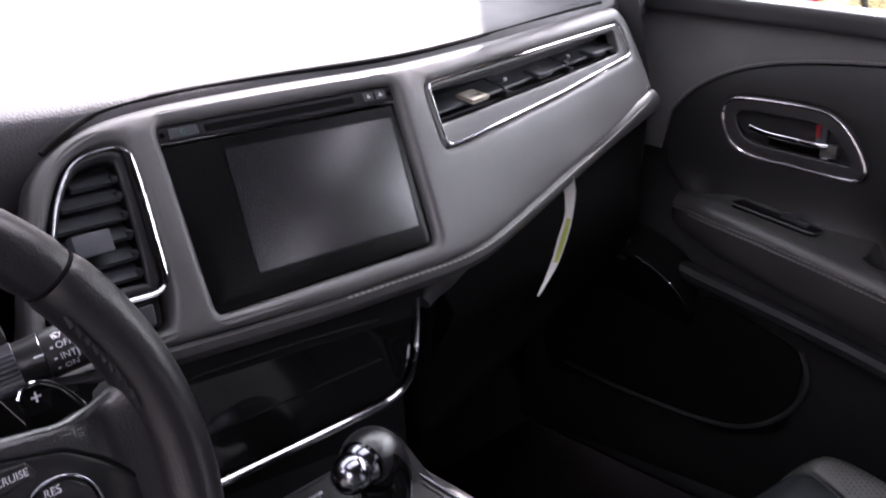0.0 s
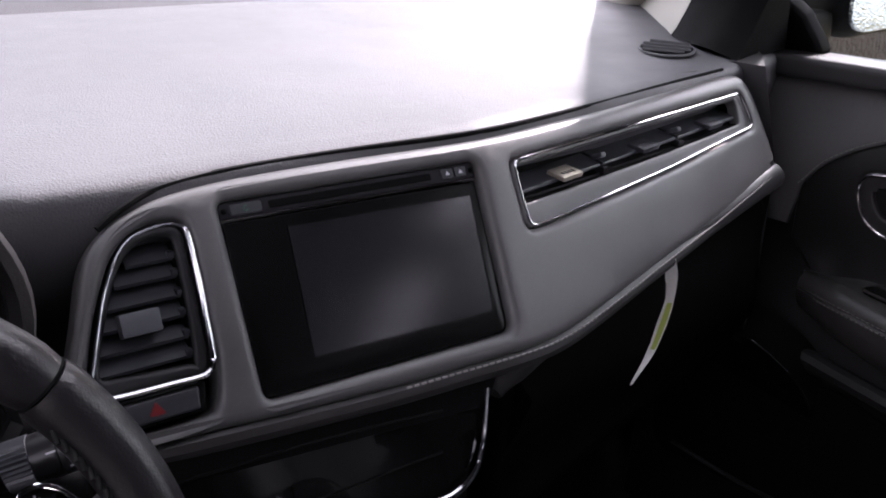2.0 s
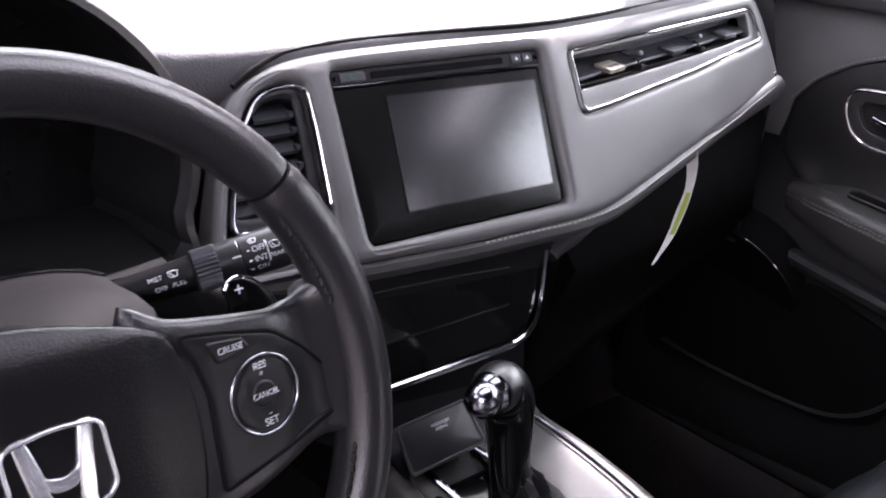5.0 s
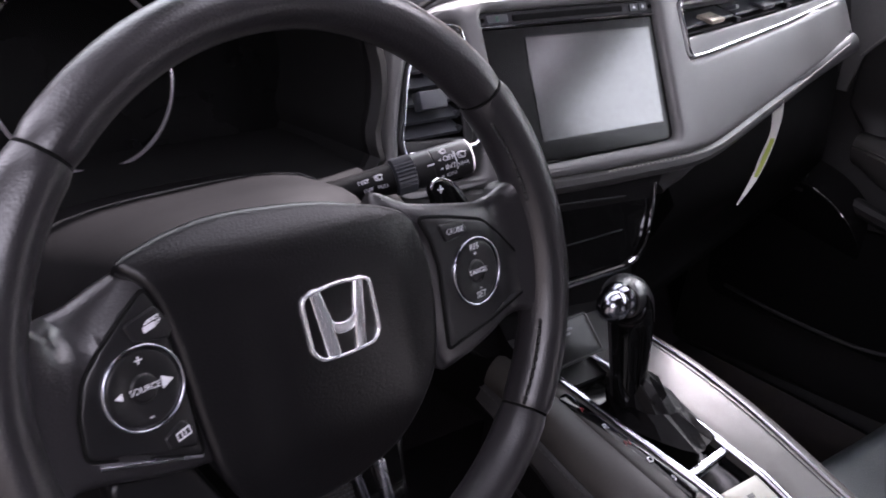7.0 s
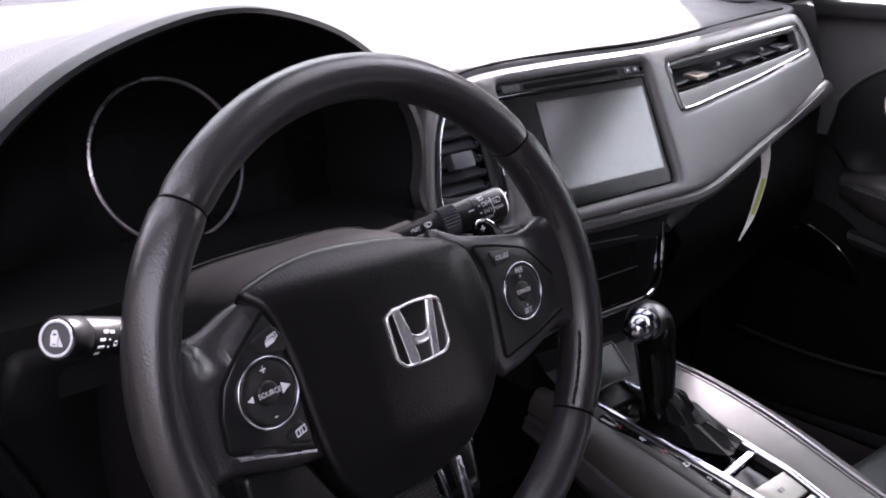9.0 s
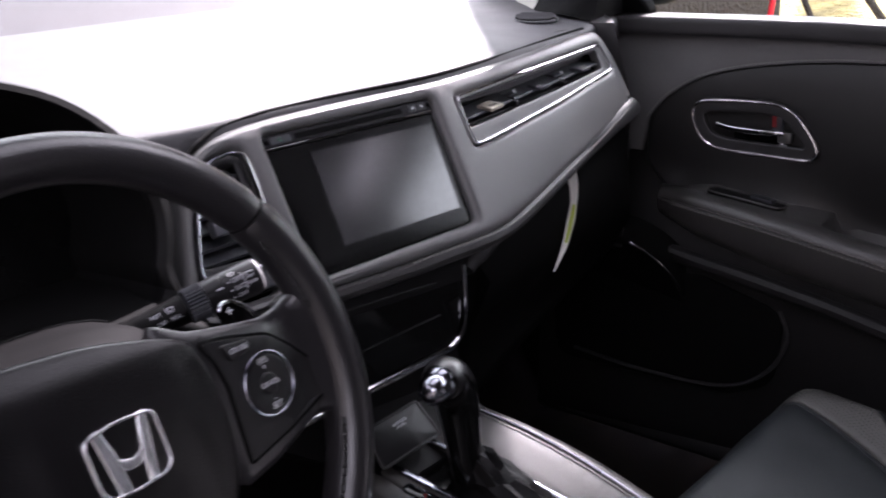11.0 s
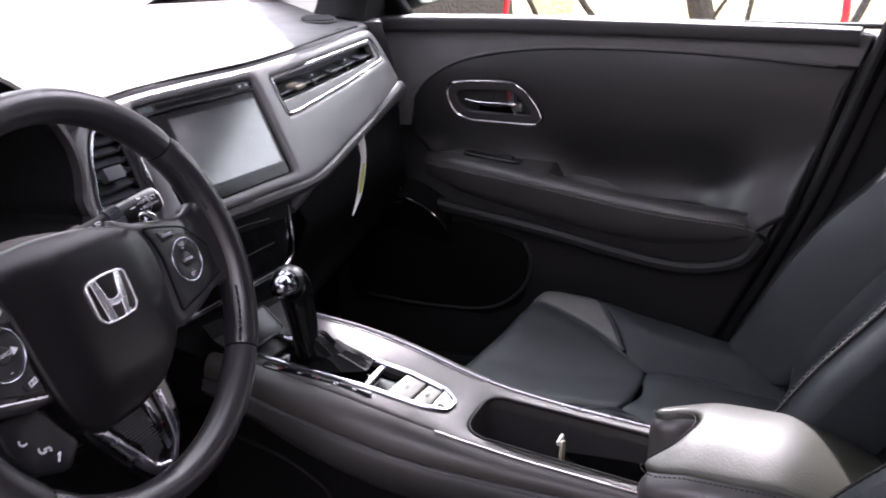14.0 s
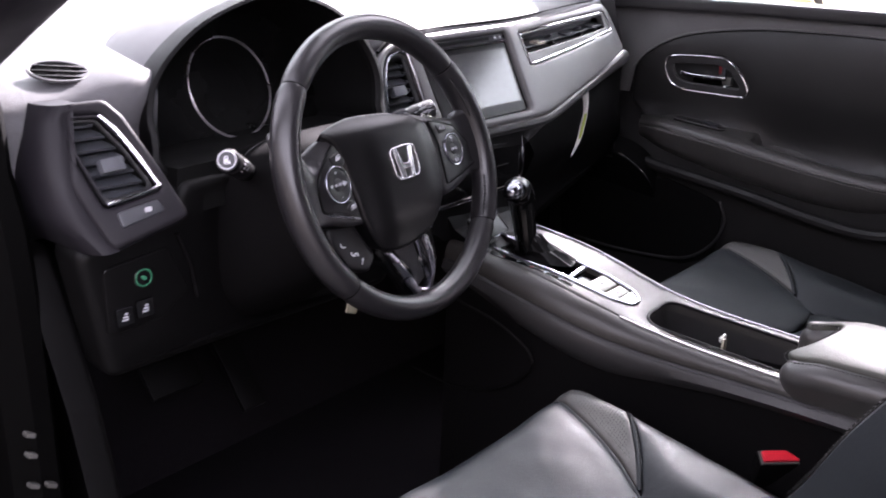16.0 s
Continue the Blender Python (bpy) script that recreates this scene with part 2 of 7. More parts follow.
        for i in range(int((max(xs) - min(xs)) / grid) + 1):
            for j in range(int((max(ys) - min(ys)) / grid) + 1):
                q = (min(xs) + (i + 0.5) * grid, min(ys) + (j + 0.5) * grid)
                if inside(q, tops[0]) and not any(inside(q, t) for t in tops[1:]):
                    inner.append(q)
        from_cdt = delaunay_2d_cdt([Vector(p) for p in flat + inner], edges, [], 0, 1e-7)
        vs, fs = from_cdt[0], from_cdt[2]
        keep = []
        for f in fs:
            c = (sum(vs[i][0] for i in f) / len(f), sum(vs[i][1] for i in f) / len(f))
            if inside(c, tops[0]) and not any(inside(c, t) for t in tops[1:]):
                keep.append(tuple(f))
        self.add([at(p[0], p[1], 0.0) for p in vs], keep)
        for loop in loops:
            rings = []
            for k in range(steps + 1):
                a = math.pi / 2 * k / steps
                rings.append([at(p[0], p[1], rnd * (1 - math.cos(a))) for p in offset(loop, rnd * (1 - math.sin(a)))])
            rings.append([at(p[0], p[1], max(thick, rnd)) for p in loop])
            self.loft(rings, True, False, False)
        return self


def circle(r, n, ry=None):
    return [(r * math.cos(2 * math.pi * i / n), (ry or r) * math.sin(2 * math.pi * i / n)) for i in range(n)]


def orient(loop, ccw):
    area = sum(a[0] * b[1] - b[0] * a[1] for a, b in zip(loop, loop[1:] + loop[:1]))
    return list(loop) if (area > 0) == ccw else list(loop)[::-1]


def offset(loop, d):
    """Moves a loop to its left by d: inwards if it runs counter-clockwise."""
    if abs(d) < 1e-9:
        return list(loop)
    out, n = [], len(loop)
    for i in range(n):
        a, p, b = Vector(loop[i - 1]), Vector(loop[i]), Vector(loop[(i + 1) % n])
        e, g = (p - a).normalized(), (b - p).normalized()
        m = Vector((-e.y - g.y, e.x + g.x))
        m = m.normalized() if m.length > 1e-6 else Vector((-e.y, e.x))
        k = max(0.5, m.dot(Vector((-e.y, e.x))))
        out.append(tuple(p + m * (d / k)))
    return out


def inside(p, loop):
    hit = False
    for a, b in zip(loop, loop[1:] + loop[:1]):
        if (a[1] > p[1]) != (b[1] > p[1]) and p[0] < (b[0] - a[0]) * (p[1] - a[1]) / (b[1] - a[1]) + a[0]:
            hit = not hit
    return hit


def rounded(pts, r, n=5):
    """A polygon with rounded corners; a point may carry its own radius."""
    out, k = [], len(pts)
    for i in range(k):
        a, p, b = (Vector(pts[j % k][:2]) for j in (i - 1, i, i + 1))
        rr = pts[i][2] if len(pts[i]) > 2 else r
        e, g = (a - p), (b - p)
        half = e.angle(g) / 2
        d = min(rr / max(0.05, math.tan(half)), e.length * 0.48, g.length * 0.48)
        q0, q1 = p + e.normalized() * d, p + g.normalized() * d
        for j in range(n + 1):
            t = j / n
            out.append(tuple(q0 * (1 - t) ** 2 + p * 2 * t * (1 - t) + q1 * t ** 2))
    return out


def spline(pts, per=6, closed=False):
    """Catmull-Rom through points of two or three numbers."""
    pts = [Vector(p) for p in pts]
    out, n = [], len(pts)
    for i in range(n if closed else n - 1):
        p0 = pts[(i - 1) % n] if closed or i else pts[0] * 2 - pts[1]
        p1, p2 = pts[i], pts[(i + 1) % n]
        p3 = pts[(i + 2) % n] if closed or i < n - 2 else p2 * 2 - p1
        for j in range(per):
            t = j / per
            out.append(0.5 * (2 * p1 + (p2 - p0) * t + (2 * p0 - 5 * p1 + 4 * p2 - p3) * t * t + (3 * p1 - p0 - 3 * p2 + p3) * t ** 3))
    if not closed:
        out.append(pts[-1])
    return [tuple(p) for p in out]


def lerp(x, xs, ys):
    return float(np.interp(x, xs, ys))


def smoothstep(a, b, x):
    t = min(1.0, max(0.0, (x - a) / (b - a)))
    return t * t * (3 - 2 * t)


def plane(o, u, v):
    o, u, v = Vector(o), Vector(u).normalized(), Vector(v).normalized()
    return lambda a, b: o + u * a + v * b


BASE = {}


def thing(name, at, label, category, group="", kind=""):
    ob = new(name)
    ob.empty_display_size = 0.05
    ob.location = at
    BASE[ob] = Vector(at)
    return tagged(ob, label, category, group, kind)


def part(name, geo, mat, parent=None, label="", sharp=35):
    """Links the mesh, given in world places, as one object under its thing or part."""
    me = bpy.data.meshes.new(name)
    me.from_pydata(geo.v, [], geo.f)
    bm = bmesh.new()
    bm.from_mesh(me)
    bmesh.ops.remove_doubles(bm, verts=bm.verts, dist=2e-6)
    bmesh.ops.recalc_face_normals(bm, faces=bm.faces)
    bm.to_mesh(me)
    bm.free()
    me.polygons.foreach_set("use_smooth", [True] * len(me.polygons))
    me.set_sharp_from_angle(angle=radians(sharp))
    me.materials.append(mat)
    ob = new(name, me)
    if parent:
        base = BASE.get(parent, Vector((0, 0, 0)))
        ob.parent = parent
        ob.matrix_parent_inverse = Matrix.Translation(-base)
        BASE[ob] = Vector((0, 0, 0))
        ob.matrix_basis = Matrix.Identity(4)
        if parent.parent:
            ob.matrix_parent_inverse = Matrix.Identity(4)
    if label:
        tagged(ob, label)
    return ob


def solo(name, geo, mat, label, category, kind="", group="", sharp=35):
    return tagged(part(name, geo, mat, None, "", sharp), label, category, group, kind)


def letters(text, size, m, mat, parent, name="lettering", align="CENTER"):
    """Flat lettering, laid in the plane of the pose m."""
    cu = bpy.data.curves.new("text", "FONT")
    cu.body, cu.size, cu.align_x, cu.align_y, cu.extrude = text, size, align, "CENTER", 0.0001
    tmp = bpy.data.objects.new("text", cu)
    me = bpy.data.meshes.new_from_object(tmp)
    geo = Geo()
    geo.add([m @ v.co for v in me.vertices], [list(p.vertices) for p in me.polygons])
    bpy.data.objects.remove(tmp)
    return part(name, geo, mat, parent)


def stitches(geo, path, length=0.0035, gap=0.0025, r=0.0006, lift=(0, 0, 0)):
    """Short threads laid one after another along a path."""
    path = [Vector(p) + Vector(lift) for p in path]
    along, todo = 0.0, 0.0
    for a, b in zip(path, path[1:]):
        d = (b - a).length
        while d > 1e-6 and todo <= along + d:
            p = a + (b - a) * ((todo - along) / d)
            t = (b - a).normalized()
            geo.box(p, (r * 2, length, r * 2), t.to_track_quat("Y", "Z").to_matrix().to_4x4())
            todo += length + gap
        along += d
    return geo

# ---------------------------------------------------------------- cabin shell and outdoors
def wall(name, corners, thick, mat, label, category, kind="structure"):
    """A flat slab through four corners, thickened away from the cabin."""
    a, b, c, d = (Vector(p) for p in corners)
    n = (b - a).cross(d - a).normalized() * thick
    g = Geo().loft([[a, b, c, d], [a + n, b + n, c + n, d + n]])
    return solo(name, g, mat, label, category, kind)


solo("ground", Geo().box((0, 0, -0.52), (600, 600, 0.2)), ASPHALT, "pale wet concrete drive round the car", "ground", "structure")
floor_geo = Geo().box((0, -0.55, -0.02), (1.5, 2.3, 0.04), bevel=0.005)
solo("floor", floor_geo, CARPET, "black carpet on the car floor", "floor", "structure")
g = Geo().loft([[(x, 0.56, 0.0), (x, 0.60, 0.0), (x, 0.90, 0.50), (x, 0.86, 0.52)] for x in (-0.76, -0.3, 0.3, 0.76)])
solo("toe_board", g, CARPET, "black carpeted toe board under the dashboard", "toe board", "structure")
solo("firewall", Geo().box((0, 0.97, 0.55), (1.6, 0.04, 0.46)), HARD, "black bulkhead ahead of the foot wells", "bulkhead", "structure")

# Unseen wall, added to hold low sky light off the driver side.
solo("blocker_wall_left", Geo().box((-2.3, -0.5, 0.53), (0.2, 9.0, 2.0), bevel=0.01), DARKWALL, "unseen dark wall added to block sky light beside the driver door", "garden wall", "structure")

solo("kick_panel_right", Geo().box((0.735, 0.74, 0.36), (0.05, 0.46, 0.80), bevel=0.01), HARD, "black kick panel ahead of the passenger door", "kick panel", "structure")
solo("kick_panel_left", Geo().box((-0.785, 0.78, 0.36), (0.05, 0.40, 0.80), bevel=0.01), HARD, "black side panel ahead of the driver door", "kick panel", "structure")

# roof with headliner and a glass sunroof over the front seats
ROOF_Y, ROOF_W, ROOF_Z = [-1.5, -0.9, -0.3, 0.08, 0.25], [0.52, 0.55, 0.54, 0.52, 0.50], [1.12, 1.15, 1.155, 1.126, 1.072]


def roof_at(x, y):
    return Vector((x, y, lerp(y, ROOF_Y, ROOF_Z) - 0.03 * min(1.0, abs(x) / lerp(y, ROOF_Y, ROOF_W)) ** 2.5))


roof_edge = [(lerp(y, ROOF_Y, ROOF_W), y) for y in [0.25 - 1.75 * i / 20 for i in range(21)]]
roof_edge = roof_edge + [(-x, y) for x, y in roof_edge[::-1]]
sunroof = rounded([(-0.38, 0.13), (0.38, 0.13), (0.38, -0.17), (-0.38, -0.17)], 0.05)
solo("ceiling", Geo().panel(roof_edge, lambda x, y: roof_at(x, y), 0.04, 0.006, [sunroof], grid=0.08, side=-1), CLOTH, "dark grey cloth headliner under the roof", "ceiling", "structure")


def pillar(name, path, w, d, mat, label, up=(0, 0, 1)):
    prof = rounded([(-w / 2, -d / 2), (w / 2, -d / 2), (w / 2, d / 2), (-w / 2, d / 2)], min(w, d) * 0.35, 4)
    return solo(name, Geo().sweep(spline(path, 6), prof, up), mat, label, "pillar", "structure")


for s, side in ((1, "right"), (-1, "left")):
    pillar("a_pillar_" + side, [(s * 0.80, 0.80, 0.72), (s * 0.75, 0.64, 0.845), (s * 0.69, 0.48, 0.95), (s * 0.62, 0.29, 1.045), (s * 0.58, 0.05, 1.095), (s * 0.57, -0.3, 1.115)], 0.10, 0.07, BEIGE if s > 0 else PILLAR, "pale beige windscreen pillar trim" if s > 0 else "black windscreen pillar trim")
    pillar("roof_rail_" + side, [(s * 0.575, -0.02, 1.095), (s * 0.585, -0.25, 1.085), (s * 0.59, -0.8, 1.08), (s * 0.56, -1.5, 1.06)], 0.08, 0.07, CLOTH, "dark grey roof rail trim")
pillar("door_frame_left", [(-0.81, 0.46, 0.66), (-0.785, 0.30, 0.765), (-0.765, 0.20, 0.825), (-0.75, 0.11, 0.872), (-0.71, -0.06, 0.965), (-0.64, -0.25, 1.06)], 0.09, 0.07, ENDTRIM, "dark trim of the door frame above the dashboard end")
pillar("b_pillar_right", [(0.735, -0.50, 0.02), (0.735, -0.575, 0.40), (0.73, -0.60, 0.70), (0.65, -0.63, 0.98), (0.57, -0.66, 1.18)], 0.10, 0.14, PILLAR, "dark centre pillar trim beside the passenger seat", (0, 1, 0))
# Extra panel, out of view: blocks the bright strip mirrored in the display.
wall("sky_blocker", [(0.742, -0.53, 0.70), (0.742, -0.82, 0.70), (0.60, -0.82, 1.13), (0.60, -0.50, 1.13)], 0.02, PILLAR, "unseen dark panel added to darken what the display reflects", "pillar trim")
pillar("b_pillar_left", [(-0.76, -0.80, 0.02), (-0.76, -0.80, 0.70), (-0.68, -0.80, 0.98), (-0.59, -0.80, 1.18)], 0.08, 0.14, PILLAR, "dark centre pillar trim beside the driver seat", (0, 1, 0))
# Extra panel, out of view: blocks rear sky light on the wheel.
wall("sky_blocker_left", [(-0.742, -0.74, 0.70), (-0.60, -0.74, 1.13), (-0.60, -1.06, 1.13), (-0.742, -1.06, 0.70)], 0.02, PILLAR, "unseen dark panel added to block sky light on the steering wheel", "pillar trim")
for s, side in ((1, "right"), (-1, "left")):
    wall("wall_rear_" + side, [(s * 0.74, -0.98 if s < 0 else -0.66, 0.0), (s * 0.74, -1.65, 0.0), (s * 0.74, -1.65, 0.74), (s * 0.74, -0.98 if s < 0 else -0.66, 0.74)][::s], 0.05, HARD, "black rear door trim", "rear door trim")
    pillar("c_pillar_" + side, [(s * 0.74, -1.62, 0.70), (s * 0.66, -1.58, 0.95), (s * 0.56, -1.5, 1.15)], 0.16, 0.08, PILLAR_LIGHT, "grey rear pillar trim", (0, 1, 0))
wall("wall_rear", [(-0.76, -1.68, 0.0), (0.76, -1.68, 0.0), (0.76, -1.68, 0.80), (-0.76, -1.68, 0.80)], 0.05, HARD, "black tailgate trim behind the seats", "tailgate trim")
wall("pillar_trim_right", [(0.738, -0.10, 0.0), (0.738, -0.72, 0.0), (0.738, -0.72, 0.715), (0.738, -0.50, 0.715)], 0.03, PILLAR, "dark lower pillar trim behind the passenger door", "pillar trim")
wall("sill_left", [(-0.74, 0.55, -0.05), (-0.74, -0.95, -0.05), (-0.74, -0.95, 0.06), (-0.74, 0.55, 0.06)][::-1], 0.10, HARD, "black door sill with scuff plate", "door sill")


def pane(name, quad, label, mat=None):
    """A thin curved sheet of glass between four corners."""
    a, b, c, d = (Vector(p) for p in quad)
    g, rings = Geo(), []
    for i in range(9):
        u = i / 8
        lo, hi = a.lerp(b, u), d.lerp(c, u)
        rings.append([lo.lerp(hi, j / 6) for j in range(7)])
    g.loft(rings, False)
    n = (b - a).cross(d - a).normalized() * 0.004
    g.loft([[p + n for p in ring] for ring in rings], False)
    ob = solo(name, g, mat or GLASS, label, "window", "structure")
    ob.visible_shadow = False
    return ob


pane("window_1", [(-0.78, 0.98, 0.77), (0.78, 0.98, 0.77), (0.54, 0.25, 1.077), (-0.54, 0.25, 1.077)], "clear laminated windscreen glass")
pane("window_2", [(0.745, 0.55, 0.71), (0.745, -0.56, 0.70), (0.62, -0.60, 1.10), (0.67, 0.12, 1.03)], "clear passenger door glass with water drops")
pane("window_3", [(0.75, -0.66, 0.74), (0.75, -1.55, 0.74), (0.58, -1.5, 1.10), (0.61, -0.7, 1.10)], "dark tinted rear door glass", PRIVACY)
pane("window_4", [(-0.75, -0.98, 0.74), (-0.75, -1.55, 0.74), (-0.58, -1.5, 1.10), (-0.61, -0.98, 1.10)], "dark tinted rear door glass on the driver side", PRIVACY)
pane("window_5", [(-0.66, -1.66, 0.80), (0.66, -1.66, 0.80), (0.52, -1.5, 1.15), (-0.52, -1.5, 1.15)], "dark tinted tailgate glass", PRIVACY)

sunroof_pane = solo("window_6", Geo().panel(offset(orient(sunroof, True), -0.01), lambda x, y: roof_at(x, y) + Vector((0, 0, 0.035)), 0.004, 0.001, grid=0.08, side=-1), SUNROOF, "lightly tinted sunroof glass", "window", "structure")
sunroof_pane.visible_shadow = False

# bonnet and cowl ahead of the windscreen
rings = []
for y, z in ((1.05, 0.74), (1.3, 0.76), (1.7, 0.72), (2.0, 0.62), (2.05, 0.2)):
    rings.append([(-0.85 + 1.7 * i / 8, y, z - 0.05 * (abs(i - 4) / 4) ** 3) for i in range(9)] + [(0.85 - 1.7 * i / 8, y - 0.02, z - 0.09) for i in range(9)])
solo("bonnet", Geo().loft(rings), BODY, "silver painted car bonnet", "bonnet", "structure")
wiper = Geo().tube(spline([(-0.62, 1.02, 0.81), (-0.3, 0.99, 0.822), (0.05, 0.985, 0.826), (0.3, 1.0, 0.815)], 5), 0.007, 8)
solo("windscreen_wiper", wiper, RUBBER, "black windscreen wiper at the base of the glass", "wiper")

# the yard beyond the passenger window
bank = Geo()
rings = []
for i in range(25):
    y = -5 + i * 0.5
    rings.append([(2.6 + 0.2 * math.sin(i), y, -0.42), (3.2, y, -0.05 + 0.12 * noise.noise((i * 0.4, 0, 0))), (3.9, y, 0.28 + 0.12 * noise.noise((i * 0.5, 3, 0))), (5.0, y, 0.42), (6.5, y, 0.30), (7.0, y, -0.42)])
bank.loft(rings, True)
solo("straw_bank", bank, STRAW, "straw coloured leaf litter bank beside the car", "bank", "structure")
house = thing("white_building", (16, 3, -0.42), "white sided building behind the yard", "building")
g = Geo().box((16, 3, 2.2), (5, 11, 5.2), bevel=0.02)
for k in range(22):
    g.box((13.48, 3, -0.2 + k * 0.22), (0.03, 10.9, 0.20))
part("siding", g, WHITEWALL, house)
part("roof", Geo().loft([[(13.0, y, 4.8), (16, y, 6.6), (19, y, 4.8)] for y in (-3, 9)]), GREYWOOD, house)


def post(name, a, b, r, mat, label, category):
    return solo(name, Geo().tube([Vector(a).lerp(Vector(b), i / 4) + Vector((0.0, 0.012 * math.sin(i * 2), 0)) for i in range(5)], r, 10, up=(1, 0, 0)), mat, label, category)


post("marker_post", (3.7, 1.55, 0.1), (3.6, 1.40, 1.2), 0.014, RED, "red painted marker post in the straw bank", "post")
post("marker_post", (3.9, -0.10, 0.2), (3.9, -0.13, 0.62), 0.02, RED, "short red painted marker post in the bank", "post")
post("marker_post", (4.2, 3.2, 0.2), (4.0, 2.75, 1.3), 0.016, RED, "red painted leaning marker post by the bank", "post")
post("dead_branch", (4.0, 2.35, 0.2), (4.1, 1.9, 1.5), 0.035, BARK, "dark bare branch leaning over the bank", "branch")
post("dead_branch", (4.3, 0.6, 0.2), (4.3, 0.85, 1.6), 0.07, BARK, "dark bare trunk standing in the bank", "branch")
post("timber_beam", (3.4, -1.6, 0.28), (4.2, 0.15, 0.78), 0.07, GREYWOOD, "weathered grey timber leaning on the bank", "timber")

rnd = random.Random(21)
for k in range(12):
    y, x = -1.9 + 0.36 * k, rnd.uniform(3.3, 4.3)
    post("dead_branch", (x, y, 0.15), (x + rnd.uniform(-0.3, 0.3), y + rnd.uniform(-0.9, 0.9), rnd.uniform(0.7, 1.5)), rnd.uniform(0.008, 0.022), BARK, "thin dark bare branch leaning over the bank", "branch")


def tree(x, y, h, seed, label, spread=1.9, low=0.25, high=1.1, leafy=900):
    rnd = random.Random(seed)
    t = thing("tree", (x, y, -0.42), label, "tree", "trees in the yard")
    g = Geo().tube(spline([(x, y, -0.45), (x + 0.1, y, h * 0.35), (x - 0.05, y + 0.1, h * 0.7), (x, y, h)], 4), 0.16, 9, up=(0, 1, 0), scale=[1.2 - 0.85 * i / 12 for i in range(13)])
    for k in range(9):
        a, z = rnd.uniform(0, 6.28), h * rnd.uniform(low + 0.05, 0.85)
        q = spread / 1.9
        g.tube([(x, y, z), (x + 0.6 * q * math.cos(a), y + 0.6 * q * math.sin(a), z + 0.4 * q), (x + 1.3 * q * math.cos(a), y + 1.3 * q * math.sin(a), z + 0.7 * q)], 0.05, 6, up=(0.1, 0.2, 1), scale=[1, 0.7, 0.3])
    part("trunk", g, BARK, t)
    c = Geo()
    for k in range(leafy):
        a, z = rnd.uniform(0, 6.28), h * rnd.uniform(low, high)
        r = spread * rnd.random() ** 0.5 * (1 if leafy == 900 else math.sqrt(max(0.05, 1 - (2 * (z / h - low) / (high - low) - 1) ** 2)))
        p = Vector((x + r * math.cos(a), y + r * math.sin(a), z))
        u = Vector((rnd.uniform(-1, 1), rnd.uniform(-1, 1), rnd.uniform(-1, 1))).normalized() * rnd.uniform(0.05, 0.12)
        v = u.orthogonal().normalized() * 0.05
        c.add([p - u, p + v, p + u, p - v], [(0, 1, 2, 3)])
    part("crown", c, LEAF, t)


tree(5.6, 4.6, 3.6, 1, "dark leafy tree behind the wet mirror")
tree(5.2, 6.4, 4.2, 2, "dark leafy tree beside the yard")
tree(6.4, -2.4, 3.4, 3, "dark leafy tree past the timber")
# Added tree: its unseen crown keeps sun off the console and seats.
tree(6.2, 2.31, 5.2, 7, "slim leafy tree added, crown out of view, to shade the car", 0.42, 0.64, 1.10, 1300)
tree(7.0, -4.6, 4.0, 4, "dark leafy tree at the edge of the yard")

hedge = thing("hedge", (3.4, 3.6, -0.42), "dense dark hedge ahead of the door mirror", "hedge")
rnd = random.Random(9)
core, leaves = Geo(), Geo()
rings = []
for i in range(15):
    y = 1.75 + i * 0.4
    k = 0.15 * noise.noise((i * 0.7, 1, 2))
    rings.append([(2.5 + k, y, -0.42), (2.45 + k, y, 0.6), (2.7 - k, y, 1.5 + k), (3.6, y, 1.7 + k), (4.3, y, 1.2), (4.3, y, -0.42)])
core.loft(rings)
part("branches", core, BARK, hedge)
for k in range(5000):
    p = Vector((2.42 + 0.25 * rnd.random(), rnd.uniform(1.6, 7.4), rnd.uniform(-0.3, 1.75)))
    u = Vector((rnd.uniform(-0.4, 0.4), rnd.uniform(-1, 1), rnd.uniform(-1, 1))).normalized() * rnd.uniform(0.025, 0.06)
    v = u.orthogonal().normalized() * rnd.uniform(0.012, 0.03)
    leaves.add([p - u, p + v, p + u, p - v], [(0, 1, 2, 3)])
tagged(part("foliage", leaves, LEAF, hedge), kind="stuff")

# open driver door, swung forward
odoor = thing("open_driver_door", (-1.1, 0.35, 0.05), "open driver door swung out beside the dashboard", "car door")
od = plane((-0.80, 0.42, 0.0), (-0.86, -0.30, 0), (0, 0, 1))
part("door_panel", Geo().panel(rounded([(0.0, 0.02), (0.95, 0.02), (1.0, 0.40), (1.0, 0.74), (0.0, 0.76)], 0.04), od, 0.09, 0.02, grid=0.2, side=-1), HARD, odoor)
part("window_frame", Geo().tube([od(0.02, 0.76), od(0.45, 1.10), od(0.98, 1.16), od(1.0, 0.74)], 0.02, 8), RUBBER, odoor)

# passenger side mirror
mirror = thing("door_mirror", (0.93, 0.45, 0.74), "black door mirror with a wet, drop-covered glass", "door mirror")
mp = plane((1.0, 0.405, 0.83), (0.97, -0.24, 0), (0, 0, 1))
mo = rounded([(-0.10, -0.075), (0.10, -0.055), (0.10, 0.07), (-0.09, 0.075)], 0.035, 6)
part("housing", Geo().panel(offset(orient(mo, True), -0.012), lambda a, b: mp(a, b) + Vector((0, 0.006, 0)), 0.09, 0.03, grid=0.04), HARD, mirror)
part("mirror_glass", Geo().panel(mo, lambda a, b: mp(a, b) - Vector((0, 0.002, 0)), 0.006, 0.002), WETMIRROR, mirror, "mirror glass covered with rain drops")
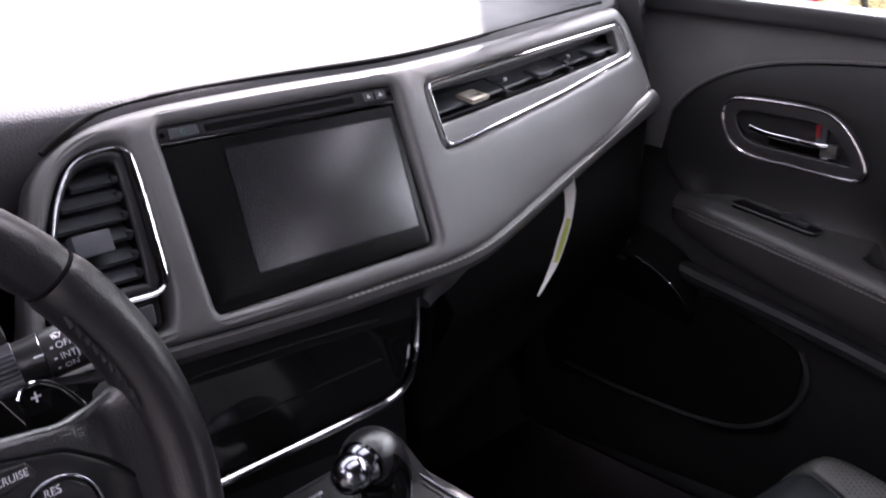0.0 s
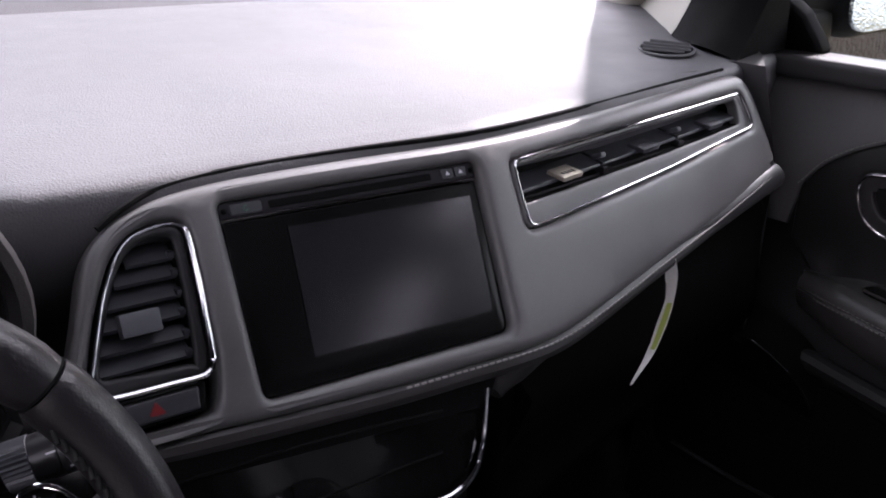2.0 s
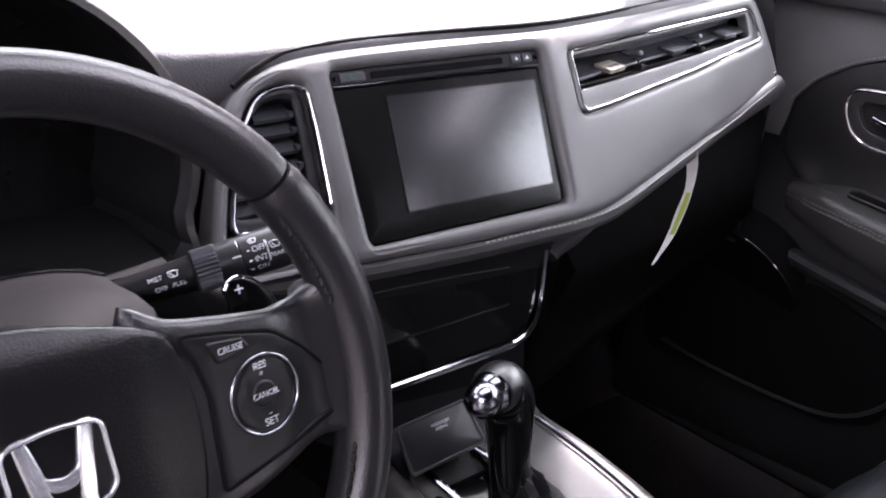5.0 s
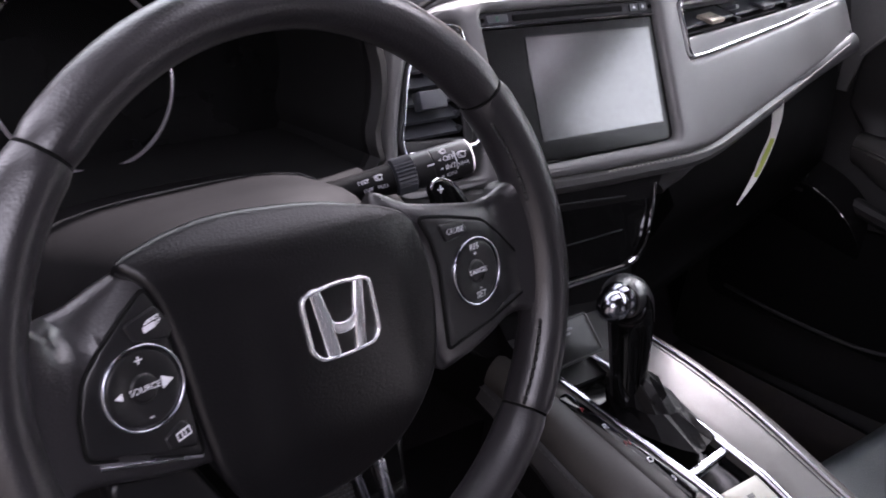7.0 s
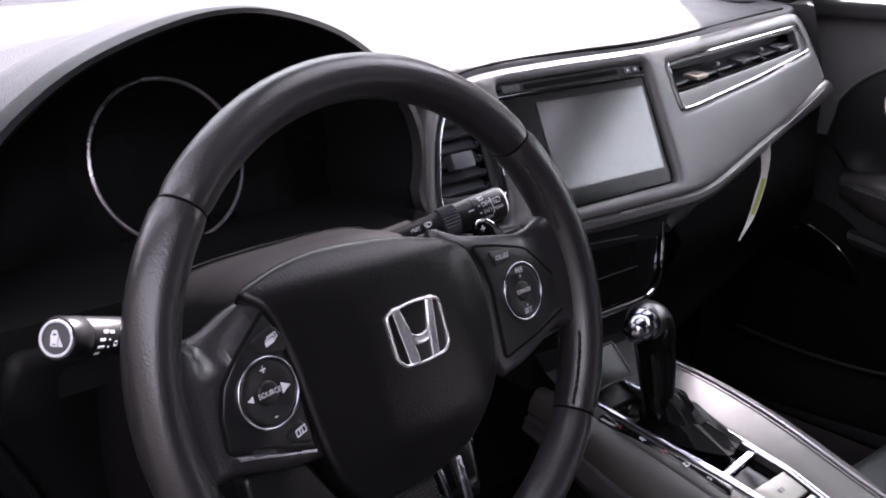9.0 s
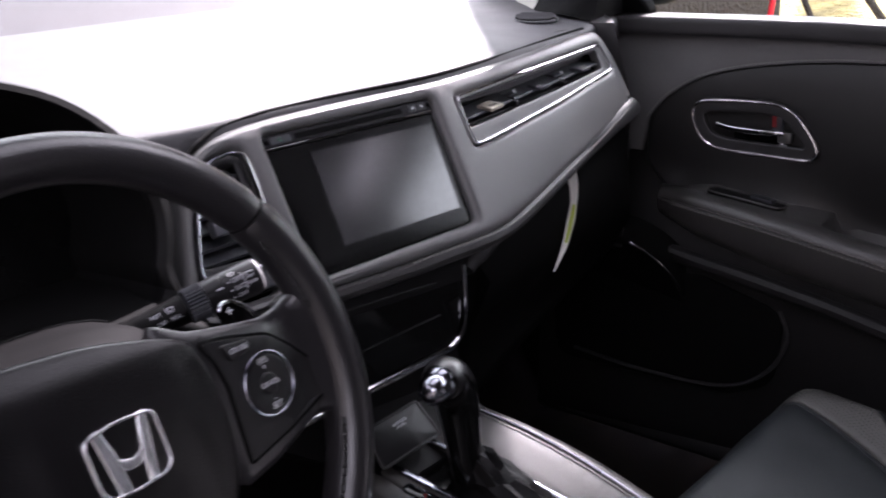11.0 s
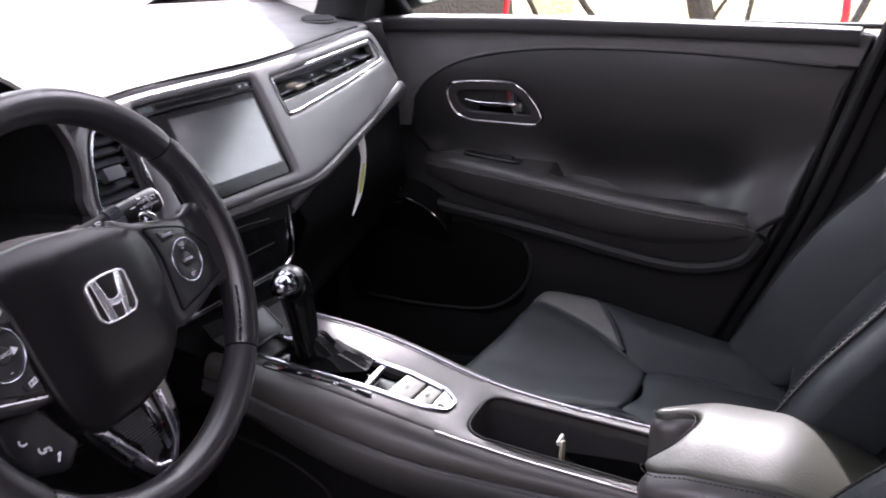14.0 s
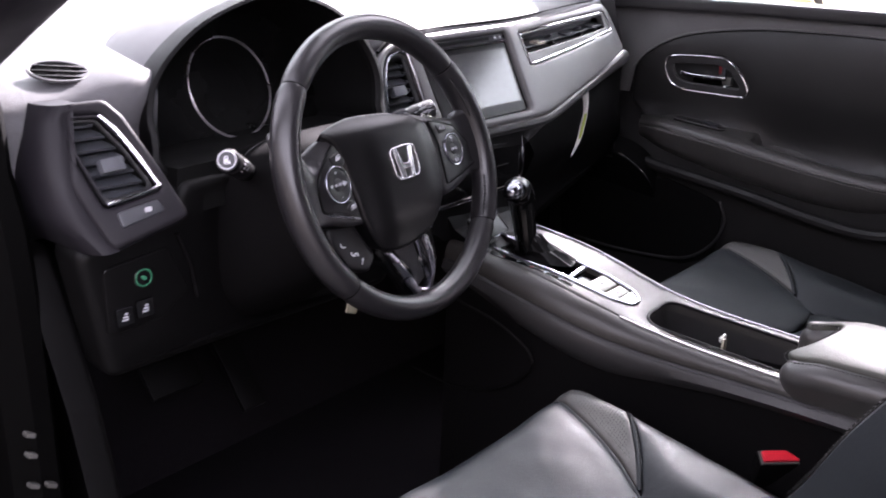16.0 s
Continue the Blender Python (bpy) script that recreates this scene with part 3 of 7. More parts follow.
part("stem", Geo().box((0.82, 0.47, 0.765), (0.16, 0.05, 0.05), bevel=0.015), HARD, mirror)

# ---------------------------------------------------------------- dashboard
def y_fascia(x, z):
    if x > 0.16:
        bend = 0.2 * (x - 0.12)
    else:
        bend = 0.0 if x < 0.08 else 0.2 * (x - 0.08) ** 2 / 0.16
    return 0.224 + 0.49 * (z - 0.735) - 0.035 * max(-0.15, min(x, 0.12)) + bend + 42.0 * max(0.0, z - 0.738) ** 2


def fascia(lift=0.0):
    """The reclined face of the dashboard, moved towards the seats by lift."""
    return lambda x, z: Vector((x, y_fascia(x, z) - 0.9 * lift, z + 0.44 * lift))


def flat_face(lift=0.0):
    """The flat part of the dashboard face, for the display."""
    return lambda x, z: Vector((x, 0.224 + 0.49 * (z - 0.735) - 0.035 * x - 0.9 * lift, z + 0.44 * lift))


def left_face(lift=0.0):
    return lambda x, z: Vector((x, 0.11 + 0.45 * (z - 0.65) - 0.2 * (x + 0.64) - 0.9 * lift, z + 0.41 * lift))


dash = thing("dashboard", (0, 0.5, 0.45), "dark grey padded dashboard with satin grey fascia", "dashboard")
FRONT_X = [-0.78, -0.68, -0.625, -0.585, -0.572, -0.554, -0.275, -0.258, -0.24, -0.19, -0.10, 0.12, 0.30, 0.53, 0.62, 0.78]
FRONT_Y = [0.205, 0.190, 0.17, 0.180, 0.195, 0.33, 0.33, 0.255, 0.245, 0.240, 0.244, 0.240, 0.272, 0.322, 0.345, 0.42]
rings = []
for i in range(79):
    x = -0.78 + 1.56 * i / 78
    y0 = lerp(x, FRONT_X, FRONT_Y)
    far = 0.97 - 0.20 * (abs(x) / 0.78) ** 4
    ring = []
    k = smoothstep(-0.58, -0.67, x)
    for d, z in ((0.012, 0.690 - 0.03 * k), (0.0, 0.730 - 0.02 * k), (0.004 * k, 0.748 - 0.022 * k), (0.003 + 0.014 * k, 0.754 - 0.014 * k), (0.009 + 0.035 * k, 0.7575 - 0.006 * k), (0.025 + 0.06 * k, 0.760)):
        ring.append((x, y0 + d, z))
    for j in range(1, 9):
        y = y0 + 0.03 + 0.06 * smoothstep(-0.58, -0.67, x) * (1 - j / 8) + (far - y0 - 0.03) * j / 8
        ring.append((x, y, 0.760 + 0.044 * (1 - (1 - j / 8) ** 2) - 0.02 * (abs(x) / 0.78) ** 4 * j / 8 + 0.052 * math.exp(-((x + 0.415) / 0.135) ** 2) * smoothstep(0.62, 0.30, y)))
    ring += [(x, far, 0.70), (x, far, 0.55), (x, y0 + 0.15, 0.55)]
    rings.append(ring)
part("top_pad", Geo().loft(rings), PAD, dash, "dark grey grained vinyl dashboard top")

# outline of the satin fascia round the display, the vents and the passenger side
top_edge = [(-0.200, 0.715), (-0.186, 0.731), (-0.166, 0.741), (-0.139, 0.748), (-0.088, 0.7515), (0.0, 0.7525), (0.12, 0.752), (0.27, 0.752), (0.40, 0.754), (0.515, 0.755), (0.538, 0.742)]
right_edge = [(0.550, 0.700), (0.552, 0.656)]
low_edge = [(0.536, 0.650), (0.403, 0.631), (0.293, 0.617), (0.20, 0.605), (0.14, 0.600), (0.05, 0.6005), (-0.006, 0.601), (-0.091, 0.604), (-0.181, 0.609), (-0.232, 0.618)]
left_edge = [(-0.226, 0.650), (-0.212, 0.685)]
outline = spline(top_edge + right_edge + low_edge + left_edge, 3, True)
screen_hole = rounded([(-0.1075, 0.7385, 0.008), (0.1035, 0.7385, 0.010), (0.0985, 0.6145, 0.010), (-0.1075, 0.6145, 0.008)], 0.008)
vent_hole = spline([(-0.1310, 0.722), (-0.136, 0.7315), (-0.152, 0.7330), (-0.170, 0.7270), (-0.185, 0.7125), (-0.201, 0.684), (-0.213, 0.652), (-0.2185, 0.630), (-0.2180, 0.620), (-0.212, 0.6170), (-0.18, 0.6160), (-0.150, 0.6165), (-0.140, 0.620), (-0.1335, 0.640), (-0.1320, 0.68)], 4, True)
pass_hole = rounded([(0.1365, 0.7330, 0.009), (0.5165, 0.7370, 0.012), (0.5270, 0.6995, 0.009), (0.353, 0.6873, 0.3), (0.172, 0.6795, 0.06), (0.1375, 0.6795, 0.010)], 0.01, 6)
part("fascia_panel", Geo().panel(outline, fascia(), 0.028, 0.007, [screen_hole, vent_hole, pass_hole], grid=0.022, side=1, steps=4), FASCIA, dash, "satin grey fascia with rounded openings")
part("gap_seal", Geo().tube([fascia()(x, z) + Vector((0, 0.0055, 0.0012)) for x, z in spline(top_edge[1:-1], 6)], 0.0024, 8), BLACK, dash, "dark gap between fascia and dashboard top")
part("fascia_backing", Geo().panel(offset(orient(outline, True), 0.006), fascia(-0.030), 0.004, 0.001, grid=0.05), BLACK, dash)
bead = [fascia(-0.013)(x, z - 0.005) for x, z in spline(low_edge[1:], 6)]
part("lower_bead", Geo().tube(bead, 0.009, 10), FASCIA_EDGE, dash, "dark rounded bead below the fascia")
st = Geo()
stitches(st, [fascia(0.0035)(x, z - 0.002) for x, z in spline(low_edge[:7], 6)], 0.004, 0.002, 0.0006)
part("stitching", st, THREAD, dash, "grey stitched seam along the fascia edge")

# left outer panel with the driver vent
left_outline = rounded([(-0.700, 0.741, 0.01), (-0.662, 0.741, 0.014), (-0.648, 0.722, 0.02), (-0.632, 0.675, 0.03), (-0.614, 0.612, 0.010), (-0.705, 0.592, 0.012), (-0.724, 0.66, 0.03)], 0.02, 6)
left_hole = rounded([(-0.706, 0.729, 0.010), (-0.672, 0.727, 0.014), (-0.652, 0.692, 0.03), (-0.634, 0.644, 0.008), (-0.698, 0.634, 0.008), (-0.711, 0.69, 0.03)], 0.012)
part("outer_panel", Geo().panel(left_outline, left_face(), 0.03, 0.006, [left_hole], grid=0.022, steps=4), ENDTRIM, dash, "dark satin panel round the driver vent")
part("outer_backing", Geo().panel(offset(orient(left_outline, True), 0.004), left_face(-0.032), 0.004, 0.001), BLACK, dash)

# rounded outer end of the dashboard, swept down along the panel's edge
edge_path = spline([(-0.700, 0.7400), (-0.712, 0.722), (-0.722, 0.69), (-0.727, 0.66), (-0.724, 0.625), (-0.708, 0.592)], 5)
rings = []
for i, (x, z) in enumerate(edge_path):
    p = left_face(-0.004)(x, z)
    rings.append([p + Vector(v) for v in ((0.012, -0.002, 0), (0.0, -0.0035, 0), (-0.008, 0.0, 0), (-0.014, 0.008, 0), (-0.018, 0.022, 0), (-0.019, 0.05, 0), (-0.020, 0.16, 0), (-0.030, 0.40, 0), (0.012, 0.40, 0))])
part("end_roll", Geo().loft(rings), ENDTRIM, dash, "rounded dark outer end of the dashboard")
rings = []
for z, dx, dy in ((0.765, 0.004, 0.08), (0.74, 0.0, 0.05), (0.68, -0.004, 0.045), (0.62, -0.002, 0.035), (0.56, 0.004, 0.05), (0.44, 0.008, 0.07), (0.20, 0.008, 0.10), (-0.02, 0.008, 0.10)):
    rings.append([(-0.752 + dx, 0.145 + dy, z), (-0.762 + dx, 0.13 + dy, z), (-0.785 + dx, 0.125 + dy, z), (-0.80, 0.15 + dy, z), (-0.80, 0.62, z), (-0.745, 0.62, z)])
part("end_cheek", Geo().loft(rings), GLOVE, dash, "door post trim beside the dashboard, near-black for the shade there")

# lower dashboard: driver knee panel, glove box, centre carrier
knee = lambda x, z: Vector((x, 0.128 + 0.10 * (0.56 - z) + 0.03 * smoothstep(-0.60, -0.50, x), z))
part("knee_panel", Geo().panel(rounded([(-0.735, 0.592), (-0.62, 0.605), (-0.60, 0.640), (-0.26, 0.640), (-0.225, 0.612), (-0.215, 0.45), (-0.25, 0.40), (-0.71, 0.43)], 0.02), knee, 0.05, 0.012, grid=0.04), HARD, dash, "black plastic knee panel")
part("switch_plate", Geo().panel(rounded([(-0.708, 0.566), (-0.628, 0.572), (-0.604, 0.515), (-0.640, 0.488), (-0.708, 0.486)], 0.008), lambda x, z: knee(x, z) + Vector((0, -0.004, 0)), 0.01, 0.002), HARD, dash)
part("knee_trim", Geo().tube([knee(-0.616, 0.585) + Vector((0, -0.004, 0)), knee(-0.600, 0.545) + Vector((0, -0.004, 0)), knee(-0.594, 0.50) + Vector((0, -0.004, 0))], 0.003, 8), COLUMN, dash)
gl = lambda x, z: Vector((x, 0.205 + 0.14 * (x - 0.1) + 0.35 * (z - 0.60) + 0.10 * smoothstep(0.55, 0.40, z), z))
part("glove_box", Geo().panel(rounded([(0.10, 0.585), (0.20, 0.592), (0.40, 0.618), (0.555, 0.636), (0.57, 0.42), (0.13, 0.36)], 0.03), gl, 0.10, 0.02, grid=0.04), GLOVE, dash, "glove box lid, near-black for the shade there")
roll = [(0.083, 0.172, 0.562), (0.11, 0.178, 0.578), (0.16, 0.188, 0.590), (0.25, 0.207, 0.602), (0.36, 0.233, 0.616), (0.47, 0.256, 0.632), (0.55, 0.272, 0.643)]
part("upper_roll", Geo().tube(spline(roll, 5), 0.016, 12, scale=[0.55 + 0.45 * smoothstep(0, 5, i) for i in range(31)]), SOFT, dash)
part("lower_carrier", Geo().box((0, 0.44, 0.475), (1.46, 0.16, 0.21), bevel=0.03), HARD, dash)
part("side_cheek", Geo().loft([[(0.555, 0.30, 0.76), (0.60, 0.34, 0.765), (0.66, 0.40, 0.765), (0.67, 0.60, 0.76), (0.56, 0.6, 0.76)], [(0.560, 0.275, 0.65), (0.60, 0.31, 0.64), (0.655, 0.37, 0.63), (0.66, 0.60, 0.6), (0.56, 0.6, 0.6)], [(0.57, 0.30, 0.42), (0.61, 0.32, 0.42), (0.65, 0.36, 0.42), (0.66, 0.60, 0.42), (0.57, 0.6, 0.42)]]), SOFT, dash)


# ---------------------------------------------------------------- vents
def slat(geo, surf, x0, x1, z, chord=0.016, tilt=0.35, thick=0.0026, sag=0.0):
    """One louver blade across an opening, thicker at the front edge."""
    rings = []
    for i in range(7):
        x = x0 + (x1 - x0) * i / 6
        p = surf(x, z + sag * math.sin(math.pi * i / 6))
        prof = [(0, -thick / 2), (0.0, thick / 2), (chord * 0.5, thick * 0.7), (chord, thick * 0.3), (chord, -thick * 0.3), (chord * 0.5, -thick * 0.7)]
        rings.append([p + Vector((0, a * math.cos(tilt) - b * math.sin(tilt), a * math.sin(tilt) + b * math.cos(tilt))) for a, b in prof])
    return geo.loft(rings)


def upright_vent(surf, hole, opening, rows, tab, label):
    """An upright vent: a dark frame, recessed blades with notched ends, and a square tab."""
    v = thing("air_vent", surf(*tab[:2]), label, "air vent", "dashboard air vents")
    part("vent_housing", Geo().panel(orient(hole, True), lambda a, b: surf(a, b) + Vector((0, 0.0035, -0.001)), 0.022, 0.003, [opening], grid=0.05), VENTFRAME, v, "dark satin vent frame")
    part("vent_shaft", Geo().loft([[surf(a, b) + Vector((0, 0.006, -0.002)) for a, b in orient(opening, True)], [surf(a, b) + Vector((0, 0.050, -0.02)) for a, b in orient(opening, True)]], True, False, False).add([surf(a, b) + Vector((0, 0.050, -0.02)) for a, b in orient(opening, True)], [tuple(range(len(opening)))]), BLACK, v)
    for z, x0, x1 in rows:
        part("louver", slat(Geo(), lambda a, b: surf(a, b) + Vector((0, 0.009, -0.0045)), x0, x1, z, 0.017, 0.42, 0.0032), LOUVER, v)
        part("louver_pin", Geo().box(surf(x1 - 0.001, z) + Vector((0, 0.010, -0.0015)), (0.0045, 0.006, 0.0045), bevel=0.0008), LOUVER, v)
    x, z = tab[:2]
    m = Matrix.Rotation(radians(-26), 4, "X")
    part("tab", Geo().box(surf(x, z) + Vector((0, 0.001, 0)), (0.0255, 0.012, 0.0150), m, bevel=0.0014), TABGREY, v, "square adjusting tab")
    return v


c_rows = [(0.7105, -0.172, -0.1415), (0.7000, -0.182, -0.1416), (0.6880, -0.189, -0.1418), (0.6762, -0.196, -0.1426), (0.6635, -0.200, -0.1434), (0.6520, -0.203, -0.1446)]
c_open = spline([(-0.1324, 0.7205), (-0.1345, 0.7268), (-0.1412, 0.7297), (-0.1553, 0.7289), (-0.1673, 0.7257), (-0.1764, 0.7193), (-0.1861, 0.707), (-0.1947, 0.6917), (-0.2067, 0.6623), (-0.2110, 0.6490), (-0.2085, 0.6410), (-0.1938, 0.6398), (-0.1645, 0.6394), (-0.1480, 0.6391), (-0.1405, 0.6405), (-0.1360, 0.6455), (-0.1346, 0.6560), (-0.1337, 0.6740), (-0.1326, 0.6943)], 5, True)
c_mouth = spline([(-0.1406, 0.7150), (-0.1432, 0.7219), (-0.1551, 0.7230), (-0.1682, 0.7187), (-0.1794, 0.7074), (-0.1882, 0.6919), (-0.1967, 0.6737), (-0.2030, 0.6570), (-0.2025, 0.6512), (-0.1900, 0.6498), (-0.1502, 0.6474), (-0.1450, 0.6490), (-0.1421, 0.6783)], 5, True)
cv = upright_vent(fascia(-0.004), c_open, c_mouth, c_rows, (-0.1742, 0.6770), "dashboard centre air vent with chrome surround")
part("surround_trim", Geo().tube([fascia(-0.001)(a, b) for a, b in c_open], 0.0011, 8, closed=True, up=(0, -0.9, 0.44)), DARKCHROME, cv, "thin dark chrome surround")
bright = spline([(-0.1412, 0.7297), (-0.1345, 0.7268), (-0.1324, 0.7205), (-0.1326, 0.6943), (-0.1337, 0.6740), (-0.1346, 0.6560), (-0.1360, 0.6455), (-0.1405, 0.6405), (-0.1480, 0.6391), (-0.1645, 0.6394), (-0.1938, 0.6398), (-0.2075, 0.6408)], 6)
part("bright_trim", Geo().tube([fascia(0.0)(a, b) for a, b in bright], 0.0021, 8, up=(0, -0.9, 0.44), scale=[0.5 + 0.5 * smoothstep(0, 14, i) for i in range(len(bright))]), CHROME, cv, "bright chrome edge on two sides")
l_rows = [(0.719, -0.704, -0.676), (0.7065, -0.706, -0.664), (0.694, -0.706, -0.656), (0.6815, -0.705, -0.651), (0.669, -0.703, -0.646), (0.6565, -0.701, -0.641), (0.645, -0.698, -0.637)]
l_open = offset(orient(left_hole, True), 0.003)
lv = upright_vent(left_face(-0.004), l_open, offset(orient(left_hole, True), 0.0075), l_rows, (-0.676, 0.675), "driver side air vent with chrome surround")
part("surround_trim", Geo().tube([left_face(-0.001)(a, b) for a, b in l_open], 0.0015, 8, closed=True, up=(0, -0.9, 0.44)), ENDTRIM, lv)
bright = spline([(-0.6735, 0.7245), (-0.664, 0.712), (-0.6545, 0.692), (-0.6465, 0.672), (-0.6385, 0.650), (-0.6395, 0.6470), (-0.660, 0.6420), (-0.695, 0.6375)], 6)
part("bright_trim", Geo().tube([left_face(0.0002)(a, b) for a, b in bright], 0.0022, 8, up=(0, -0.9, 0.44)), CHROME, lv, "bright chrome edge on two sides")
part("thumb_wheel", Geo().panel(rounded([(-0.690, 0.628), (-0.645, 0.634), (-0.640, 0.622), (-0.690, 0.612)], 0.004), left_face(0.002), 0.006, 0.0015), LOUVER, lv)
part("thumb_mark", Geo().box(left_face(0.004)(-0.659, 0.6255), (0.008, 0.002, 0.005), bevel=0.0005), WHITEPRINT, lv)

pv = thing("air_vent", fascia()(0.33, 0.71), "long passenger side air vent with chrome surround", "air vent", "dashboard air vents")
p_open = rounded([(0.1385, 0.7312, 0.008), (0.515, 0.7350, 0.010), (0.5245, 0.7010, 0.008), (0.353, 0.6893, 0.3), (0.172, 0.6815, 0.06), (0.1395, 0.6815, 0.009)], 0.01, 6)
part("surround_trim", Geo().tube([fascia(0.0)(a, b) for a, b in p_open], 0.0013, 8, closed=True, up=(0, -0.9, 0.44)), CHROME, pv, "bright chrome surround")
slot = rounded([(0.1415, 0.7272, 0.006), (0.507, 0.7306, 0.006), (0.503, 0.7066, 0.006), (0.359, 0.7022, 0.3), (0.237, 0.700, 0.3), (0.1425, 0.6986, 0.006)], 0.006)
part("vent_housing", Geo().panel(offset(orient(p_open, True), -0.0015), fascia(-0.003), 0.012, 0.002, [slot], grid=0.03), FASCIA, pv, "satin grey vent plate")
part("vent_shaft", Geo().loft([[fascia(-0.005)(a, b) for a, b in orient(slot, True)], [fascia(-0.005)(a, b) + Vector((0, 0.055, -0.010)) for a, b in orient(slot, True)]], True, False, False).add([fascia(-0.005)(a, b) + Vector((0, 0.055, -0.010)) for a, b in orient(slot, True)], [tuple(range(len(slot)))]), BLACK, pv)
blade_z = lambda x: 0.7076 + 0.0175 * (x - 0.14)
for k in range(3):
    a, b = (0.1425, 0.2600, 0.3875)[k], (0.2560, 0.3830, 0.5030)[k]
    g = Geo()
    rings = []
    for i in range(9):
        x = a + (b - a) * i / 8
        p = fascia(-0.009)(x, blade_z(x))
        rings.append([p + Vector((0, q, w)) for q, w in ((0, -0.0016), (-0.0006, 0.0), (0.0, 0.0014), (0.014, 0.0040), (0.030, 0.0062), (0.030, 0.0040), (0.014, 0.0008))])
    part("louver", g.loft(rings), LOUVER, pv)
    part("lower_louver", slat(Geo(), fascia(-0.012), a, b, 0.7028 + 0.012 * (a - 0.14), 0.026, 0.05, 0.0022), VENTFRAME, pv)
for x, mat in ((0.2055, TAB), (0.3270, LOUVER), (0.4490, LOUVER)):
    c = fascia(-0.0055)(x, blade_z(x)) + Vector((0, 0.004, 0.0018))
    m = Matrix.Rotation(radians(9), 4, "X") @ Matrix.Rotation(radians(10), 4, "Z")
    tb = part("tab", Geo().box(c, (0.026, 0.020, 0.0046), m, bevel=0.0012), mat, pv, "bright adjusting tab" if mat is TAB else "")
    for k in range(4):
        part("tab_mark", Geo().box(c + m.to_3x3() @ Vector((-0.0072 + 0.0046 * k, -0.003, 0.0024)), (0.0026, 0.0042 + 0.001 * (k % 2), 0.0003), m), FASCIA_EDGE, tb)
for x in (0.2575, 0.3850):
    c = fascia(-0.010)(x, blade_z(x) + 0.0075)
    part("guide", Geo().box(c, (0.0058, 0.016, 0.0045), Matrix.Rotation(radians(-22), 4, "X"), bevel=0.0012), TABGREY, pv)
    part("rib", Geo().box(fascia(-0.009)(x, 0.7040 + 0.0175 * (x - 0.14)), (0.007, 0.012, 0.006), bevel=0.001), VENTFRAME, pv)


def demister(cx, cy, rx, ry, turn, label, z, tip=4, along=False):
    v = thing("demister_vent", (cx, cy, z), label, "demister vent", "side window vents")
    m = Matrix.Translation((cx, cy, z)) @ Matrix.Rotation(radians(tip), 4, "X") @ Matrix.Rotation(radians(turn), 4, "Z")
    o = [m @ Vector((x, y, 0.003)) for x, y in circle(rx, 28, ry)]
    part("vent_rim", Geo().tube(o, 0.0019, 8, closed=True), PAD, v)
    g = Geo().add([m @ Vector((x, y, 0.001)) for x, y in circle(rx, 28, ry)], [tuple(range(28))])
    part("vent_floor", g, BLACK, v)
    for k in (-1, 0, 1) if along else (-1.9, -0.65, 0.65, 1.9):
        if along:
            w = rx * math.sqrt(1 - (k / 2.2) ** 2) * 0.96
            part("fin", Geo().box(m @ Vector((0, k * ry / 2.0, 0.003)), (2 * w, 0.0026, 0.003), m.to_3x3().to_4x4(), bevel=0.0008), HARD, v)
        else:
            w = ry * math.sqrt(1 - (k / 3.2) ** 2) * 0.95
            part("fin", Geo().box(m @ Vector((k * rx / 3.0, 0, 0.0045)), (0.012, 2 * w, 0.0035), m.to_3x3().to_4x4() @ Matrix.Rotation(radians(28), 4, "Y"), bevel=0.0012), PAD, v)


demister(0.515, 0.408, 0.045, 0.031, 35, "oval side window vent in the dashboard top", 0.7668)
demister(-0.664, 0.246, 0.032, 0.024, -20, "oval black side window vent in the dashboard top", 0.7590, 22, True)
part("airbag_mark", Geo().box((0.462, 0.330, 0.7592), (0.024, 0.010, 0.0008)), FASCIA_EDGE, dash, "faint embossed mark")

# trim between the dashboard top and the passenger windscreen pillar
def flare(base, name, mat, label, s=1):
    rings = []
    for x, y, z in spline(base, 4):
        rings.append([Vector((s * (x + v[0]), y + v[1], z + v[2] - 0.004)) for v in ((0, 0, 0), (0.016, 0.005, 0.008), (0.042, 0.014, 0.028), (0.062, 0.014, 0.060), (0.075, 0.0, 0.11), (0.10, 0.01, 0.11), (0.13, 0.03, 0.0))])
    return solo(name, Geo().loft(rings), mat, label, "pillar trim", "structure")


flare([(0.80, 0.79, 0.782), (0.707, 0.651, 0.779), (0.642, 0.557, 0.778), (0.592, 0.474, 0.777)], "pillar_foot_trim", BEIGE, "pale beige foot of the windscreen pillar")
flare([(0.80, 0.79, 0.782), (0.707, 0.651, 0.779), (0.642, 0.557, 0.778), (0.600, 0.488, 0.777)], "pillar_foot_trim_left", ENDTRIM, "dark foot of the driver side windscreen pillar", -1)
flare([(0.590, 0.472, 0.777), (0.570, 0.430, 0.776), (0.560, 0.385, 0.773), (0.562, 0.345, 0.764)], "corner_trim", GLOVE, "black corner trim between dashboard and door")

# ---------------------------------------------------------------- display unit
unit = thing("infotainment_display", flat_face()(0, 0.65), "switched-off black touch display with disc slot", "display")
face = rounded([(-0.1065, 0.7375, 0.007), (0.1025, 0.7375, 0.009), (0.0975, 0.6155, 0.009), (-0.1065, 0.6155, 0.007)], 0.008)
part("bezel", Geo().panel(rounded([(-0.1055, 0.7255, 0.001), (0.1015, 0.7245, 0.001), (0.0975, 0.6155, 0.009), (-0.1065, 0.6155, 0.007)], 0.008), flat_face(-0.009), 0.012, 0.0015), GLASS_FACE, unit)
